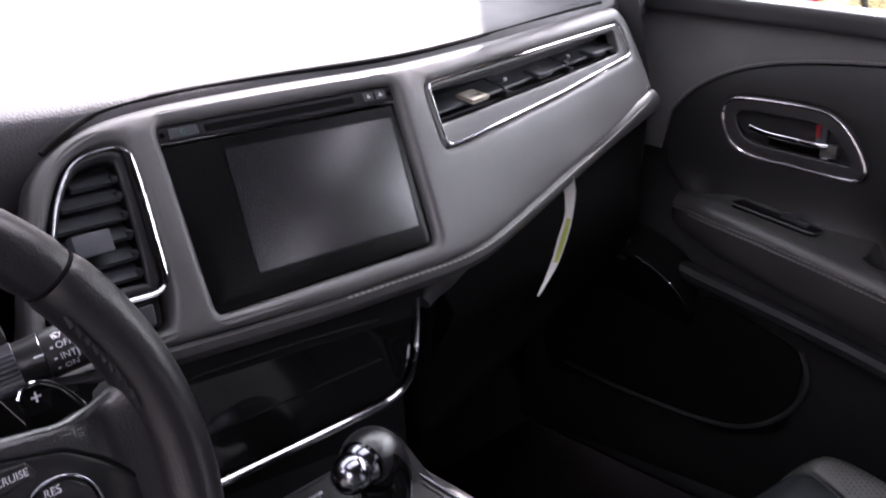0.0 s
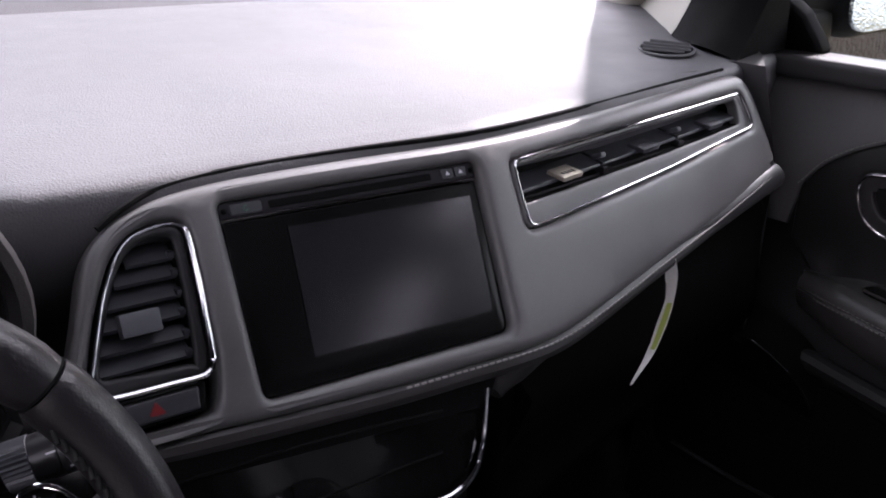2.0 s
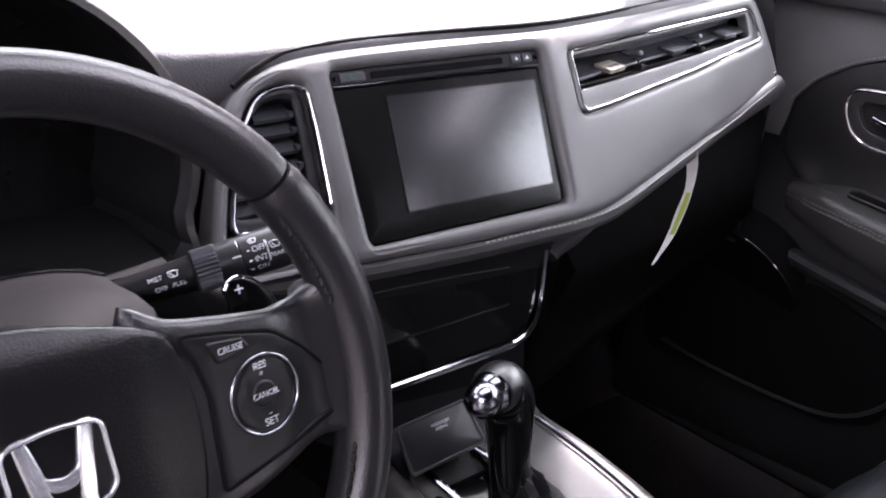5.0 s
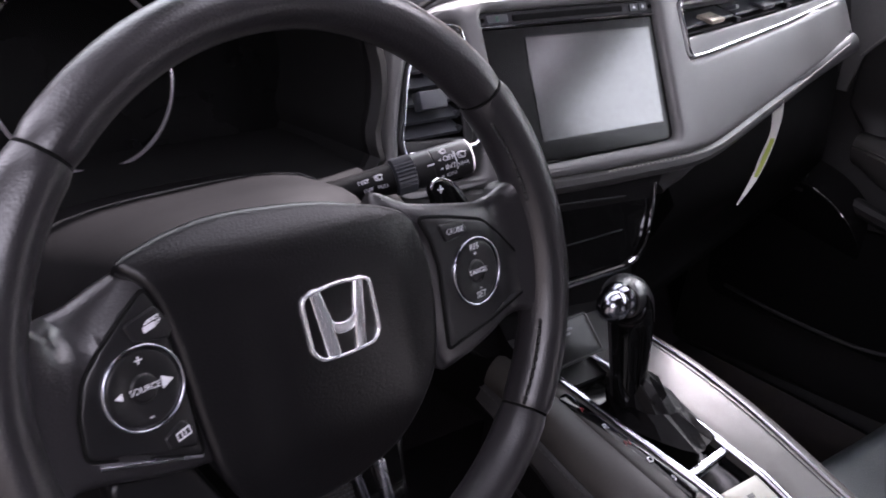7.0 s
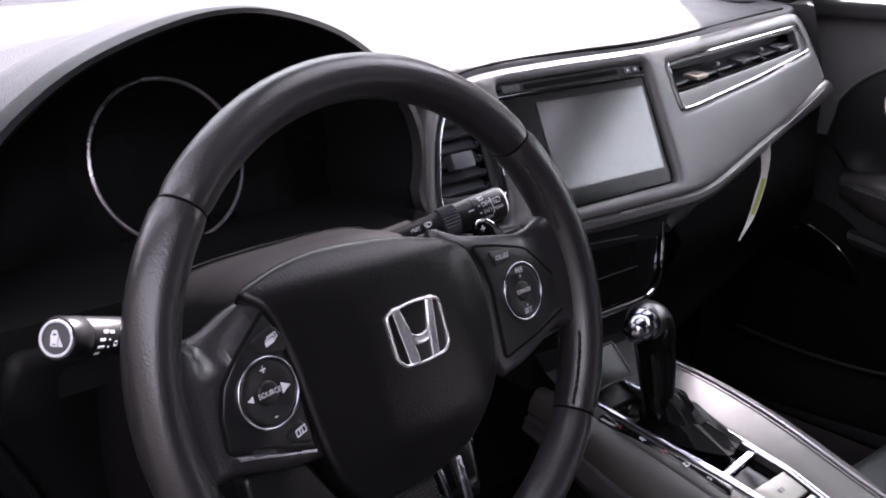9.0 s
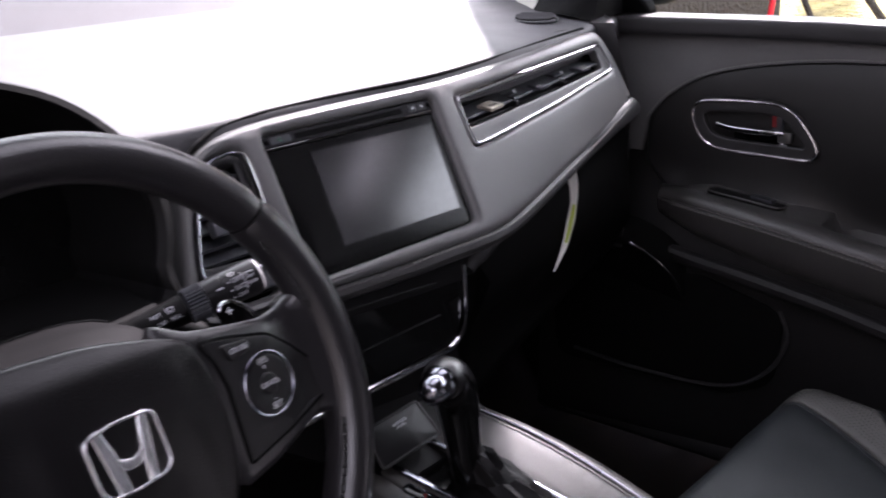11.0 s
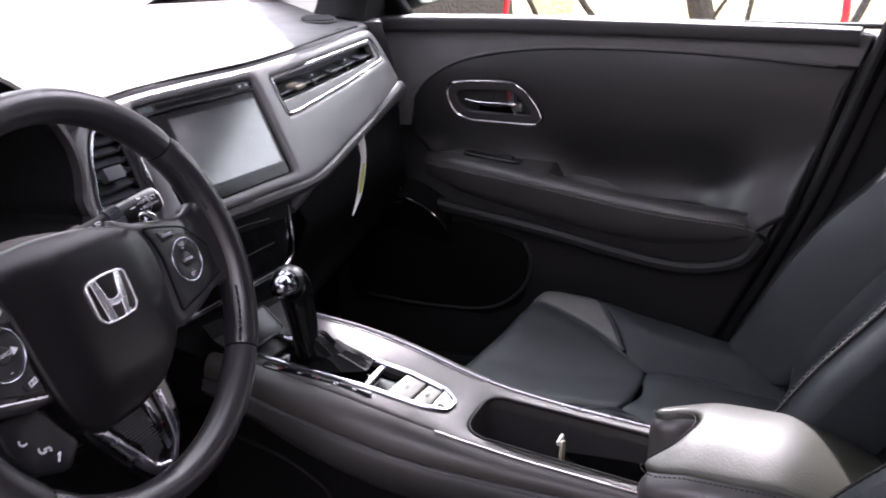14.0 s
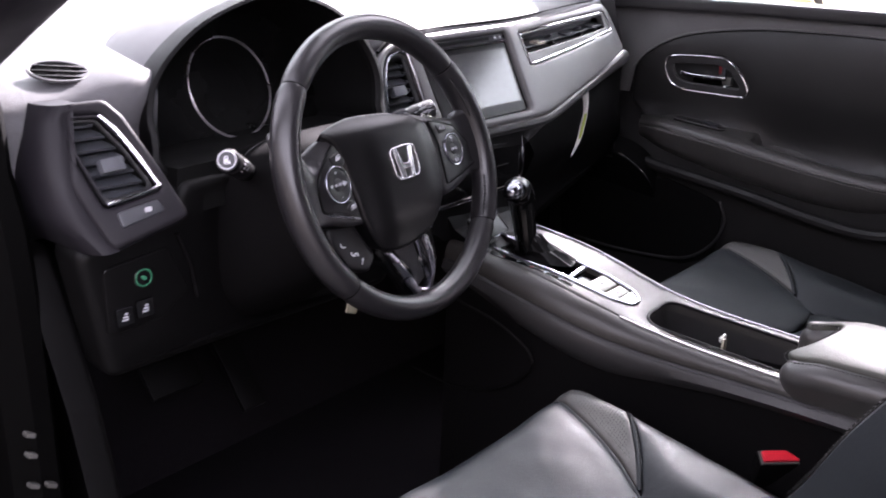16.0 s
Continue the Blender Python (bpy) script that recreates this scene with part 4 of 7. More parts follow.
sheet = [(-0.0600, 0.7160), (-0.0640, 0.6330), (0.0870, 0.6320), (0.0930, 0.7145)]
part("screen", Geo().add([flat_face(-0.0082)(x, z) for x, z in sheet], [(0, 1, 2, 3)]), DISPLAY, unit, "dark matte display area")
part("disc_bar", Geo().panel(rounded([(-0.1065, 0.7375, 0.007), (0.1025, 0.7375, 0.009), (0.1018, 0.7265, 0.001), (-0.1063, 0.7272, 0.001)], 0.004), flat_face(-0.0075), 0.012, 0.001), ENDTRIM, unit)
part("disc_slot", Geo().panel(rounded([(-0.070, 0.7345), (0.062, 0.7345), (0.062, 0.7295), (-0.070, 0.7295)], 0.0012, 2), flat_face(-0.0068), 0.002, 0.0003), BLACK, unit)
part("chrome_line", Geo().tube([flat_face(-0.0072)(-0.105 + 0.206 * i / 12, 0.7262 - 0.0007 * i / 12) for i in range(13)], 0.0010, 6), CHROME, unit)
part("power_button", Geo().panel(rounded([(-0.0985, 0.7355), (-0.0755, 0.7355), (-0.0755, 0.7285), (-0.0985, 0.7285)], 0.002), flat_face(-0.0060), 0.004, 0.0008), LOUVER, unit)
part("power_mark", Geo().tube([flat_face(-0.0055)(-0.0875 + 0.0016 * math.cos(a), 0.732 + 0.0016 * math.sin(a)) for a in [0.8 + i * 0.55 for i in range(10)]], 0.0004, 6), GREENLAMP, unit, "green power mark")
for x in (0.0765, 0.0885):
    part("button", Geo().panel(rounded([(x - 0.0052, 0.7355), (x + 0.0052, 0.7355), (x + 0.0052, 0.7290), (x - 0.0052, 0.7290)], 0.0012), flat_face(-0.0060), 0.004, 0.0006), LOUVER, unit)
    part("button_mark", Geo().panel(rounded([(x - 0.002, 0.7310), (x + 0.002, 0.7310), (x, 0.7340)], 0.0002, 1), flat_face(-0.0056), 0.0006, 0.0001), WHITEPRINT, unit)
part("screw_cap", Geo().ball(flat_face(-0.007)(-0.1025, 0.732), 0.002), BLACK, unit)
part("screw_cap", Geo().ball(flat_face(-0.007)(0.0985, 0.732), 0.002), BLACK, unit)

hz = thing("hazard_switch", fascia()(-0.17, 0.63), "black hazard warning switch with dim red triangle", "switch")
part("switch_bezel", Geo().panel(rounded([(-0.214, 0.6365), (-0.142, 0.6365), (-0.145, 0.6195), (-0.217, 0.6195)], 0.003), fascia(-0.006), 0.01, 0.001), HARD, hz)
part("switch_cap", Geo().panel(rounded([(-0.206, 0.6345), (-0.148, 0.6345), (-0.150, 0.6215), (-0.208, 0.6215)], 0.002), fascia(-0.002), 0.006, 0.0015), LOUVER, hz)
tri = [(-0.1825, 0.6245), (-0.1715, 0.6245), (-0.177, 0.6325)]
part("triangle", Geo().panel(rounded(tri, 0.0008, 2), fascia(-0.0016), 0.0006, 0.0001), REDPRINT, hz)

# ---------------------------------------------------------------- climate panel
stack = lambda x, z: Vector((x, 0.166 + 0.26 * (z - 0.568), z))
cl = thing("climate_panel", (-0.03, 0.16, 0.50), "glossy piano black climate panel with chrome edge", "climate panel")
cl_out = rounded([(-0.200, 0.592, 0.006), (-0.02, 0.588, 0.006), (0.070, 0.569, 0.008), (0.058, 0.528, 0.02), (0.046, 0.511, 0.012), (0.024, 0.502, 0.012), (-0.200, 0.502, 0.01)], 0.01)
part("gloss_face", Geo().panel(cl_out, stack, 0.03, 0.003, grid=0.03), PIANO, cl)
part("recess_line", Geo().tube([stack(-0.19 + 0.22 * i / 8, 0.5775 - 0.012 * (i / 8) ** 2) + Vector((0, -0.001, 0)) for i in range(9)], 0.0013, 6), HARD, cl)
part("seam_line", Geo().tube([stack(-0.19 + 0.215 * i / 8, 0.535) + Vector((0, -0.0005, 0)) for i in range(9)], 0.0009, 6), HARD, cl)
edge = spline([(0.073, 0.572), (0.066, 0.545), (0.059, 0.525), (0.049, 0.511), (0.030, 0.5015), (0.0, 0.500), (-0.10, 0.500), (-0.20, 0.500)], 5)
part("chrome_edge", Geo().sweep([stack(a, b) + Vector((0, -0.002, 0)) for a, b in edge], circle(0.0022, 8, 0.0035)), CHROME, cl, "chrome strip round the panel")
part("carrier", Geo().loft([[(-0.21, 0.17, 0.602), (0.085, 0.165, 0.590), (0.085, 0.30, 0.590), (-0.21, 0.30, 0.602)], [(-0.21, 0.168, 0.50), (0.05, 0.160, 0.50), (0.06, 0.30, 0.50), (-0.21, 0.30, 0.50)], [(-0.13, 0.16, 0.44), (0.05, 0.155, 0.44), (0.06, 0.30, 0.40), (-0.13, 0.30, 0.40)]]), HARD, cl)

# ---------------------------------------------------------------- instrument cluster
clu = thing("instrument_cluster", (-0.43, 0.25, 0.62), "dark instrument cluster under a black hood", "instrument cluster")
arch = [(-0.578, 0.640), (-0.602, 0.690), (-0.594, 0.728), (-0.566, 0.762), (-0.515, 0.795), (-0.460, 0.815), (-0.405, 0.826), (-0.355, 0.823), (-0.300, 0.802), (-0.262, 0.765), (-0.246, 0.72), (-0.258, 0.675), (-0.290, 0.642)]
arch = spline(arch, 4, True)
CX, CZ = -0.428, 0.720


def arch_ring(y, k, dz=0.0, lean=0.30):
    return [Vector((CX + (x - CX) * k, y + lean * (z - CZ), CZ + (z - CZ) * k + dz)) for x, z in arch]


part("hood", Geo().loft([arch_ring(0.60, 0.55, -0.045), arch_ring(0.42, 0.95, -0.020), arch_ring(0.28, 1.05, -0.006), arch_ring(0.205, 1.056, -0.003)], True, False, False), PAD, clu, "grained vinyl cluster hood")
part("hood_lip", Geo().loft([arch_ring(0.205, 1.056, -0.003), arch_ring(0.184, 1.054, -0.001), arch_ring(0.172, 1.035), arch_ring(0.170, 1.0), arch_ring(0.176, 0.97), arch_ring(0.23, 0.95, -0.004), arch_ring(0.30, 0.90, -0.01)], True, False, False), HARD, clu, "black inner lip of the hood")
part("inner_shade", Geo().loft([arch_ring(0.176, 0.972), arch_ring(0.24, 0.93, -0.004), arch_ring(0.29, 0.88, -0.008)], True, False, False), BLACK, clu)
part("cluster_lens", Geo().add(arch_ring(0.288, 0.91, -0.008), [tuple(range(len(arch)))]), CLUSTER, clu, "dark glossy cluster lens")
dm = pose(-0.431, 0.262, 0.711, 90 - 17, 0, 3)
part("dial_ring", Geo().tube([dm @ Vector((0.0635 * math.cos(a), 0.0665 * math.sin(a), 0.004)) for a in [i * math.pi / 32 for i in range(64)]], 0.0016, 8, closed=True, up=(0, 1, 0.1)), DIALRING, clu, "thin silver dial ring")
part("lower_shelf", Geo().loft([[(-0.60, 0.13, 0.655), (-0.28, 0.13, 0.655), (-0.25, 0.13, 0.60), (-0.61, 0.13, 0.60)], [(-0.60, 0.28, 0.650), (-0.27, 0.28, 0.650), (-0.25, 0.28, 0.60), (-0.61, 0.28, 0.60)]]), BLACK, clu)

# switches on the driver side
eco = thing("eco_button", knee(-0.662, 0.545), "round eco button with a green ring", "switch", "driver side switches")
em = knee(-0.662, 0.545) + Vector((0, -0.006, 0))
part("button_cap", Geo().rod(em + Vector((0, 0.008, 0)), em, 0.011, 20, bevel=0.0015), GLOSS, eco)
part("green_ring", Geo().tube([em + Vector((0.0095 * math.cos(a), -0.0004, 0.0095 * math.sin(a))) for a in [i * math.pi / 12 for i in range(24)]], 0.0009, 6, closed=True, up=(0, 1, 0)), GREENLAMP, eco)
part("leaf_mark", Geo().ball(em + Vector((0, -0.0006, 0)), 0.004, (1, 0.1, 0.6), Matrix.Rotation(0.6, 4, "Y")), GREENLAMP, eco)
for x, z in ((-0.689, 0.506), (-0.664, 0.509)):
    sw = thing("dash_switch", knee(x, z), "small black dash switch with white mark", "switch", "driver side switches")
    part("switch_cap", Geo().box(knee(x, z) + Vector((0, -0.005, 0)), (0.021, 0.008, 0.021), bevel=0.002), GLOSS, sw)
    for k in range(3):
        part("switch_mark", Geo().box(knee(x, z) + Vector((-0.001 + 0.001 * k, -0.0092, -0.003 + 0.0033 * k)), (0.0075 - 0.0015 * k, 0.0006, 0.0016)), WHITEPRINT, sw)

# paper tag hanging from the glove box lip
tag = thing("paper_tag", (0.33, 0.225, 0.50), "white paper strip with green print hanging from the glove box", "paper tag")
tp = spline([(0.320, 0.210, 0.612), (0.3275, 0.2105, 0.594), (0.3300, 0.212, 0.568), (0.3240, 0.214, 0.542), (0.3090, 0.213, 0.514), (0.2840, 0.211, 0.489)], 6)
wide = [0.018, 0.014, 0.010, 0.012, 0.009, 0.0025]
rings = []
for i, p in enumerate(tp):
    w = lerp(i / 6, range(6), wide) * 0.42
    rings.append([Vector(p) + Vector((-w * 0.7, w * 0.7, 0)), Vector(p) + Vector((w * 0.7, -w * 0.7, 0)), Vector(p) + Vector((w * 0.7 + 0.0004, -w * 0.7 + 0.0004, 0)), Vector(p) + Vector((-w * 0.7 + 0.0004, w * 0.7 + 0.0004, 0))])
part("strip", Geo().loft(rings), PAPER, tag)
part("green_print", Geo().loft([[p + Vector((-0.0005, -0.0005, 0)) for p in (r[0].lerp(r[1], 0.30), r[0].lerp(r[1], 0.85), r[2].lerp(r[3], 0.15), r[2].lerp(r[3], 0.7))] for r in rings[13:24]]), GREENPRINT, tag)

# ---------------------------------------------------------------- steering wheel
WC = Vector((-0.3920, -0.0060, 0.6358))
WPHI, WPSI = radians(17.1), radians(4.9)
WR = Vector((math.cos(WPSI), math.sin(WPSI), 0))
WU = Vector((-math.sin(WPSI) * math.sin(WPHI), math.cos(WPSI) * math.sin(WPHI), math.cos(WPHI)))
WN = WR.cross(WU)
WM = Matrix((WR, WU, WN)).transposed().to_4x4()
WM.translation = WC
HUB = WM @ Matrix.Translation((-0.0015, 0.0105, -0.002))


def wl(x, y, n=0.0):
    """A place on the wheel: millimetres right, up and towards the driver."""
    return HUB @ Vector((x / 1000, y / 1000, n / 1000))


def wsurf(crown):
    return lambda a, b: HUB @ Vector((a, b, crown(a, b)))


def mm(pts):
    return [(p[0] / 1000, p[1] / 1000, *(r / 1000 for r in p[2:])) for p in pts]


wheel = thing("steering_wheel", WC, "black leather three-spoke steering wheel with chrome emblem", "steering wheel")


def rim_piece(a0, a1, fat, n=40):
    path, sc = [], []
    for i in range(n + 1):
        a = a0 + (a1 - a0) * i / n
        path.append(WM @ Vector((0.1675 * math.cos(a), 0.1675 * math.sin(a), 0.0)))
        end = min(i, n - i)
        sc.append(fat * (0.93 if end == 0 else 1.0))
    g = Geo()
    rings = []
    for i, p in enumerate(path):
        a = a0 + (a1 - a0) * i / n
        out = (WR * math.cos(a) + WU * math.sin(a))
        rings.append([p + out * (x * sc[i]) + WN * (y * sc[i]) for x, y in circle(0.0147, 18, 0.0170)])
    return g.loft(rings)


seams = [radians(38), radians(138), radians(222), radians(323)]
part("rim_top", rim_piece(seams[0] + 0.006, seams[1] - 0.006, 1.0), RIMSKIN, wheel, "smooth black leather upper rim")
part("rim_grip", rim_piece(seams[1] + 0.006, seams[2] - 0.006, 1.03), RIMSKIN, wheel, "stitched black leather grip")
part("rim_bottom", rim_piece(seams[2] + 0.006, seams[3] - 0.006, 1.0), RIMSKIN, wheel, "smooth black leather lower rim")
part("rim_grip", rim_piece(seams[3] + 0.006, seams[0] + 2 * math.pi - 0.006, 1.03), RIMSKIN, wheel, "stitched black leather grip")
for a in seams:
    part("rim_seam", rim_piece(a - 0.008, a + 0.008, 0.95, 2), BLACK, wheel)
for a0, a1 in ((seams[3] + 0.03, radians(346) ), (radians(14), seams[0] - 0.05)):
    st = Geo()
    for i in range(int((a1 - a0) * 0.155 / 0.0055)):
        a = a0 + i * 0.0055 / 0.155
        c = WM @ Vector((0.1545 * math.cos(a), 0.1545 * math.sin(a), 0.0105))
        d = WR * math.cos(a + 1.0) + WU * math.sin(a + 1.0) - WN * 0.5
        st.rod(c - d * 0.0034, c + d * 0.0034, 0.0012, 6)
    part("grip_stitching", st, DARKTHREAD, wheel, "black zigzag stitching inside the grip")

# airbag cover: a domed cushion with a ridge along its upper edge
bag = spline(mm([(-104, 49), (-90, 55), (-66, 60), (-40, 61), (0, 57), (26, 51), (50, 43), (64, 33), (70, 14), (72, -8), (71, -24), (68, -42), (60, -62), (36, -88), (14, -98), (-18, -103), (-50, -101), (-66, -88), (-77, -64), (-81, -44), (-84, -19), (-87, 6), (-91, 25), (-97, 38)]), 4, True)


def bag_dome(a, b):
    """Height of the cover: a shallow dome that rolls back above its ridge and sinks to both sides of the badge."""
    over = b - (0.040 - 0.03 * a - 1.0 * max(0.0, a) ** 2)
    crown = (1 - min(1.0, ((a + 0.006) / 0.098) ** 2)) * (1 - 0.5 * min(1.0, (b / 0.11) ** 2))
    hollow = 0.0035 * smoothstep(-0.034, -0.060, a) * smoothstep(0.045, 0.010, b) + 0.0016 * smoothstep(0.040, 0.058, a) * smoothstep(0.045, 0.020, b)
    return 0.0105 + 0.0085 * crown - 0.42 * (math.sqrt(over * over + 0.00006) + over) - hollow - 0.006 * smoothstep(-0.06, -0.10, b)


part("airbag_cover", Geo().panel(bag, wsurf(bag_dome), 0.040, 0.005, grid=0.006, steps=5), BAGSKIN, wheel, "grained black airbag cover")
# spokes
def spoke_top(a, b):
    """Height of a spoke: flat face, a top facet that falls back, and a rise to the rim."""
    x = abs(a)
    edge = 0.038 - 0.85 * max(0.0, x - 0.095) if a < 0 else 0.0325 - 0.12 * max(0.0, x - 0.070)
    over = b - edge - 0.06 * smoothstep(0.132, 0.150, x)
    return 0.0085 - (0.55 if a < 0 else 0.38) * (math.sqrt(over * over + 0.00004) + over) - 0.003 * smoothstep(0.118, 0.135, x) + 0.004 * smoothstep(0.140, 0.152, x)


POD_SLOPE = 0.12


def pod_tilt(a):
    """Extra height of a spoke's face, which leans to the passenger side."""
    x = abs(a)
    return -POD_SLOPE * (a - math.copysign(0.105, a)) * smoothstep(0.045, 0.075, x) * smoothstep(0.158, 0.138, x)


def psurf(h):
    return wsurf(lambda a, b: h(a, b) + pod_tilt(a))


def pl(x, y, n):
    return wl(x, y, n + 1000 * pod_tilt(x / 1000))


pods = {}
POD = {-1: [(-95, 35, 3), (-108, 25, 20), (-122, 13, 20), (-131, 2, 20), (-136, -14, 20), (-137, -34, 6), (-82, -53, 3), (-84, -19, 30), (-87, 6, 30), (-90, 24, 20)],
       1: [(64, 32, 3), (88, 27, 15), (116, 19, 25), (134, 5, 25), (148, -12, 15), (151, -34, 4), (112, -43, 20), (73, -49, 3), (74, -22, 30), (75, 0, 30), (71, 18, 20)]}
for s in (-1, 1):
    upper = [(-58, 46), (-92, 48), (-112, 42), (-130, 33), (-143, 31)] if s < 0 else [(46, 46), (66, 42), (84, 38), (104, 34), (124, 31), (142, 34)]
    sp = mm(upper + [ (s * 151, 44), (s * 158, 66), (s * 168, 50), (s * 170, 0), (s * 165, -52), (s * 156, -66), (s * 150, -50), (s * 128, -50), (s * 84, -60), (s * 60, -50)])
    part("spoke", Geo().panel(spline(sp, 4, True), psurf(spoke_top), 0.022, 0.006, grid=0.008, steps=5), RIMSKIN, wheel, "leather covered spoke")
    pods[s] = part("control_pod", Geo().panel(rounded(mm(POD[s]), 0.01), psurf(lambda a, b: 0.0098 - 0.003 * smoothstep(0.118, 0.135, abs(a))), 0.006, 0.0018, grid=0.008), PODSKIN, wheel, "satin black control pod")
    part("pod_groove", Geo().tube([psurf(lambda a, b: 0.0086 - 0.003 * smoothstep(0.118, 0.135, abs(a)))(a, b) for a, b in rounded(mm(POD[s]), 0.01)], 0.0013, 6, closed=True, up=tuple(WN)), BLACK, wheel, "dark joint round the pod")
    cx, cy = s * 105, -10
    ring = [(cx / 1000 + x, cy / 1000 + y) for x, y in circle(0.0210, 48)]
    part("control_ring", Geo().panel(ring, psurf(lambda a, b: 0.0116), 0.004, 0.0008, [[(cx / 1000 + x, cy / 1000 + y) for x, y in circle(0.0193, 48)]]), DARKCHROME, pods[s], "dark chrome ring round the control pad")
    part("control_pad", Geo().panel([(cx / 1000 + x, cy / 1000 + y) for x, y in circle(0.0191, 40)], psurf(lambda a, b, cx=cx, cy=cy: 0.0108 - 0.0022 * math.exp(-(((a - cx / 1000) ** 2 + (b - cy / 1000) ** 2) / 0.0090 ** 2))), 0.004, 0.002, grid=0.004), PODSKIN, pods[s])
    part("centre_button", Geo().panel([(cx / 1000 + x, cy / 1000 + y) for x, y in circle(0.0072, 24)], psurf(lambda a, b: 0.0112), 0.004, 0.0018), PODSKIN, pods[s])


def on_wheel(x, y, n=11.2, turn=0.0):
    return HUB @ Matrix.Translation((x / 1000, y / 1000, n / 1000 + pod_tilt(x / 1000))) @ Matrix.Rotation(math.atan(POD_SLOPE), 4, "Y") @ Matrix.Rotation(radians(turn), 4, "Z")


part("button", Geo().panel(rounded(mm([(77, 25, 2), (98, 22, 3), (102, 15, 3), (82, 13, 3)]), 0.003), psurf(lambda a, b: 0.0112), 0.005, 0.0012), PODSKIN, pods[1])
letters("CRUISE", 0.0046, on_wheel(90, 18.5, 11.5, -2), WHITEPRINT, pods[1])
letters("RES", 0.0052, on_wheel(104.5, 5, 11.1, -2), WHITEPRINT, pods[1])
letters("+", 0.0050, on_wheel(104.5, 0.8, 11.1), WHITEPRINT, pods[1])
letters("CANCEL", 0.0042, on_wheel(105, -10, 11.5, -2), WHITEPRINT, pods[1])
letters("SET", 0.0056, on_wheel(105.5, -24.5, 11.1, -2), WHITEPRINT, pods[1])
letters("-", 0.0060, on_wheel(105.5, -20.0, 11.1), WHITEPRINT, pods[1])
letters("+", 0.0080, on_wheel(-105.5, 3.5, 11.1), WHITEPRINT, pods[-1])
letters("-", 0.0085, on_wheel(-104.5, -23.5, 11.1), WHITEPRINT, pods[-1])
letters("SOURCE", 0.0042, on_wheel(-105, -10, 11.5), WHITEPRINT, pods[-1])
for s, k in ((-1, 0.7), (1, 1.15)):
    part("arrow_mark", Geo().panel(rounded(mm([(-105 + s * 15.0, -10), (-105 + s * (15.0 - 5.5 * k), -10 + 2.9 * k), (-105 + s * (15.0 - 5.5 * k), -10 - 2.9 * k)]), 0.0002, 1), psurf(lambda a, b: 0.0112), 0.0004, 0.0001), WHITEPRINT, pods[-1])
part("button", Geo().panel(rounded(mm([(-109, 21, 2), (-92, 26, 3), (-83, 14, 2), (-88, 9, 3), (-105, 12, 3)]), 0.003), psurf(lambda a, b: 0.0112), 0.005, 0.0012), PODSKIN, pods[-1])
part("button", Geo().panel(rounded(mm([(-101, -37, 2), (-90, -31, 3), (-84, -39, 2), (-85, -47, 2), (-99, -43, 2)]), 0.003), psurf(lambda a, b: 0.0112), 0.005, 0.0012), PODSKIN, pods[-1])
for k in range(3):
    box3 = [(-100.0 + 1.3 * k, 15.0 + 1.2 * k), (-93.5 + 1.3 * k, 16.6 + 1.2 * k), (-94.2 + 1.3 * k, 19.4 + 1.2 * k), (-100.4 + 1.3 * k, 17.8 + 1.2 * k)]
    part("page_mark", Geo().panel(rounded(mm(box3), 0.0004, 2), psurf(lambda a, b, k=k: 0.0122 - 0.0002 * k), 0.0003, 0.0001) if k == 0 else Geo().tube([pl(x, y, 11.6) for x, y in box3], 0.00035, 5, closed=True, up=tuple(WN)), WHITEPRINT, pods[-1])
for k in range(2):
    box3 = [(-94.5 + 2.6 * k, -40.5 + 0.6 * k), (-90.0 + 2.6 * k, -39.4 + 0.6 * k), (-90.6 + 2.6 * k, -35.6 + 0.6 * k), (-95.0 + 2.6 * k, -36.8 + 0.6 * k)]
    part("page_mark", Geo().tube([pl(x, y, 11.6) for x, y in box3], 0.00045, 5, closed=True, up=tuple(WN)), WHITEPRINT, pods[-1])

# emblem: a rounded chrome frame with two flared uprights and a bridge
eb = thing("wheel_emblem", wl(4, -8, 36), "chrome emblem badge on the airbag cover", "emblem")
frame_out = rounded(mm([(-23.2, 10.8, 7), (0, 14.0, 60), (22.2, 10.8, 7), (23.4, -20, 8), (18, -26, 8), (0, -27.2, 60), (-16, -26, 8), (-21.6, -20, 8)]), 0.006, 6)
es = wsurf(lambda a, b: bag_dome(a, b) + 0.0028)
part("chrome_frame", Geo().panel(frame_out, es, 0.004, 0.0009, [offset(orient(frame_out, True), 0.0021)], grid=0.004), EMBLEM, eb)
part("badge_floor", Geo().panel(offset(orient(frame_out, True), 0.0015), wsurf(lambda a, b: bag_dome(a, b) + 0.0008), 0.002, 0.0003), BAGSKIN, eb)
for s in (-1, 1):
    part("upright", Geo().panel(rounded(mm([(0.4 + s * 17.2, 12.2), (0.4 + s * 11.6, 12.8), (0.4 + s * 7.6, -4.0), (0.4 + s * 4.8, -24.8), (0.4 + s * 12.2, -25.0)]), 0.001, 3), wsurf(lambda a, b, s=s: bag_dome(a, b) + 0.0024 + 0.0010 * math.sin(9 * (a - 0.0004) * s / 0.03)), 0.003, 0.0008, grid=0.0025), EMBLEM, eb)
part("bridge", Geo().panel(rounded(mm([(-9.5, -1.5), (-5.5, -7.0, 3), (0.4, -9.0, 8), (6.0, -7.0, 3), (10.0, -1.5), (7.6, -11.5), (5.0, -14.0, 3), (0.4, -14.6, 8), (-4.4, -14.0, 3), (-7.0, -11.5)]), 0.001, 3), es, 0.003, 0.0008, grid=0.004), EMBLEM, eb)

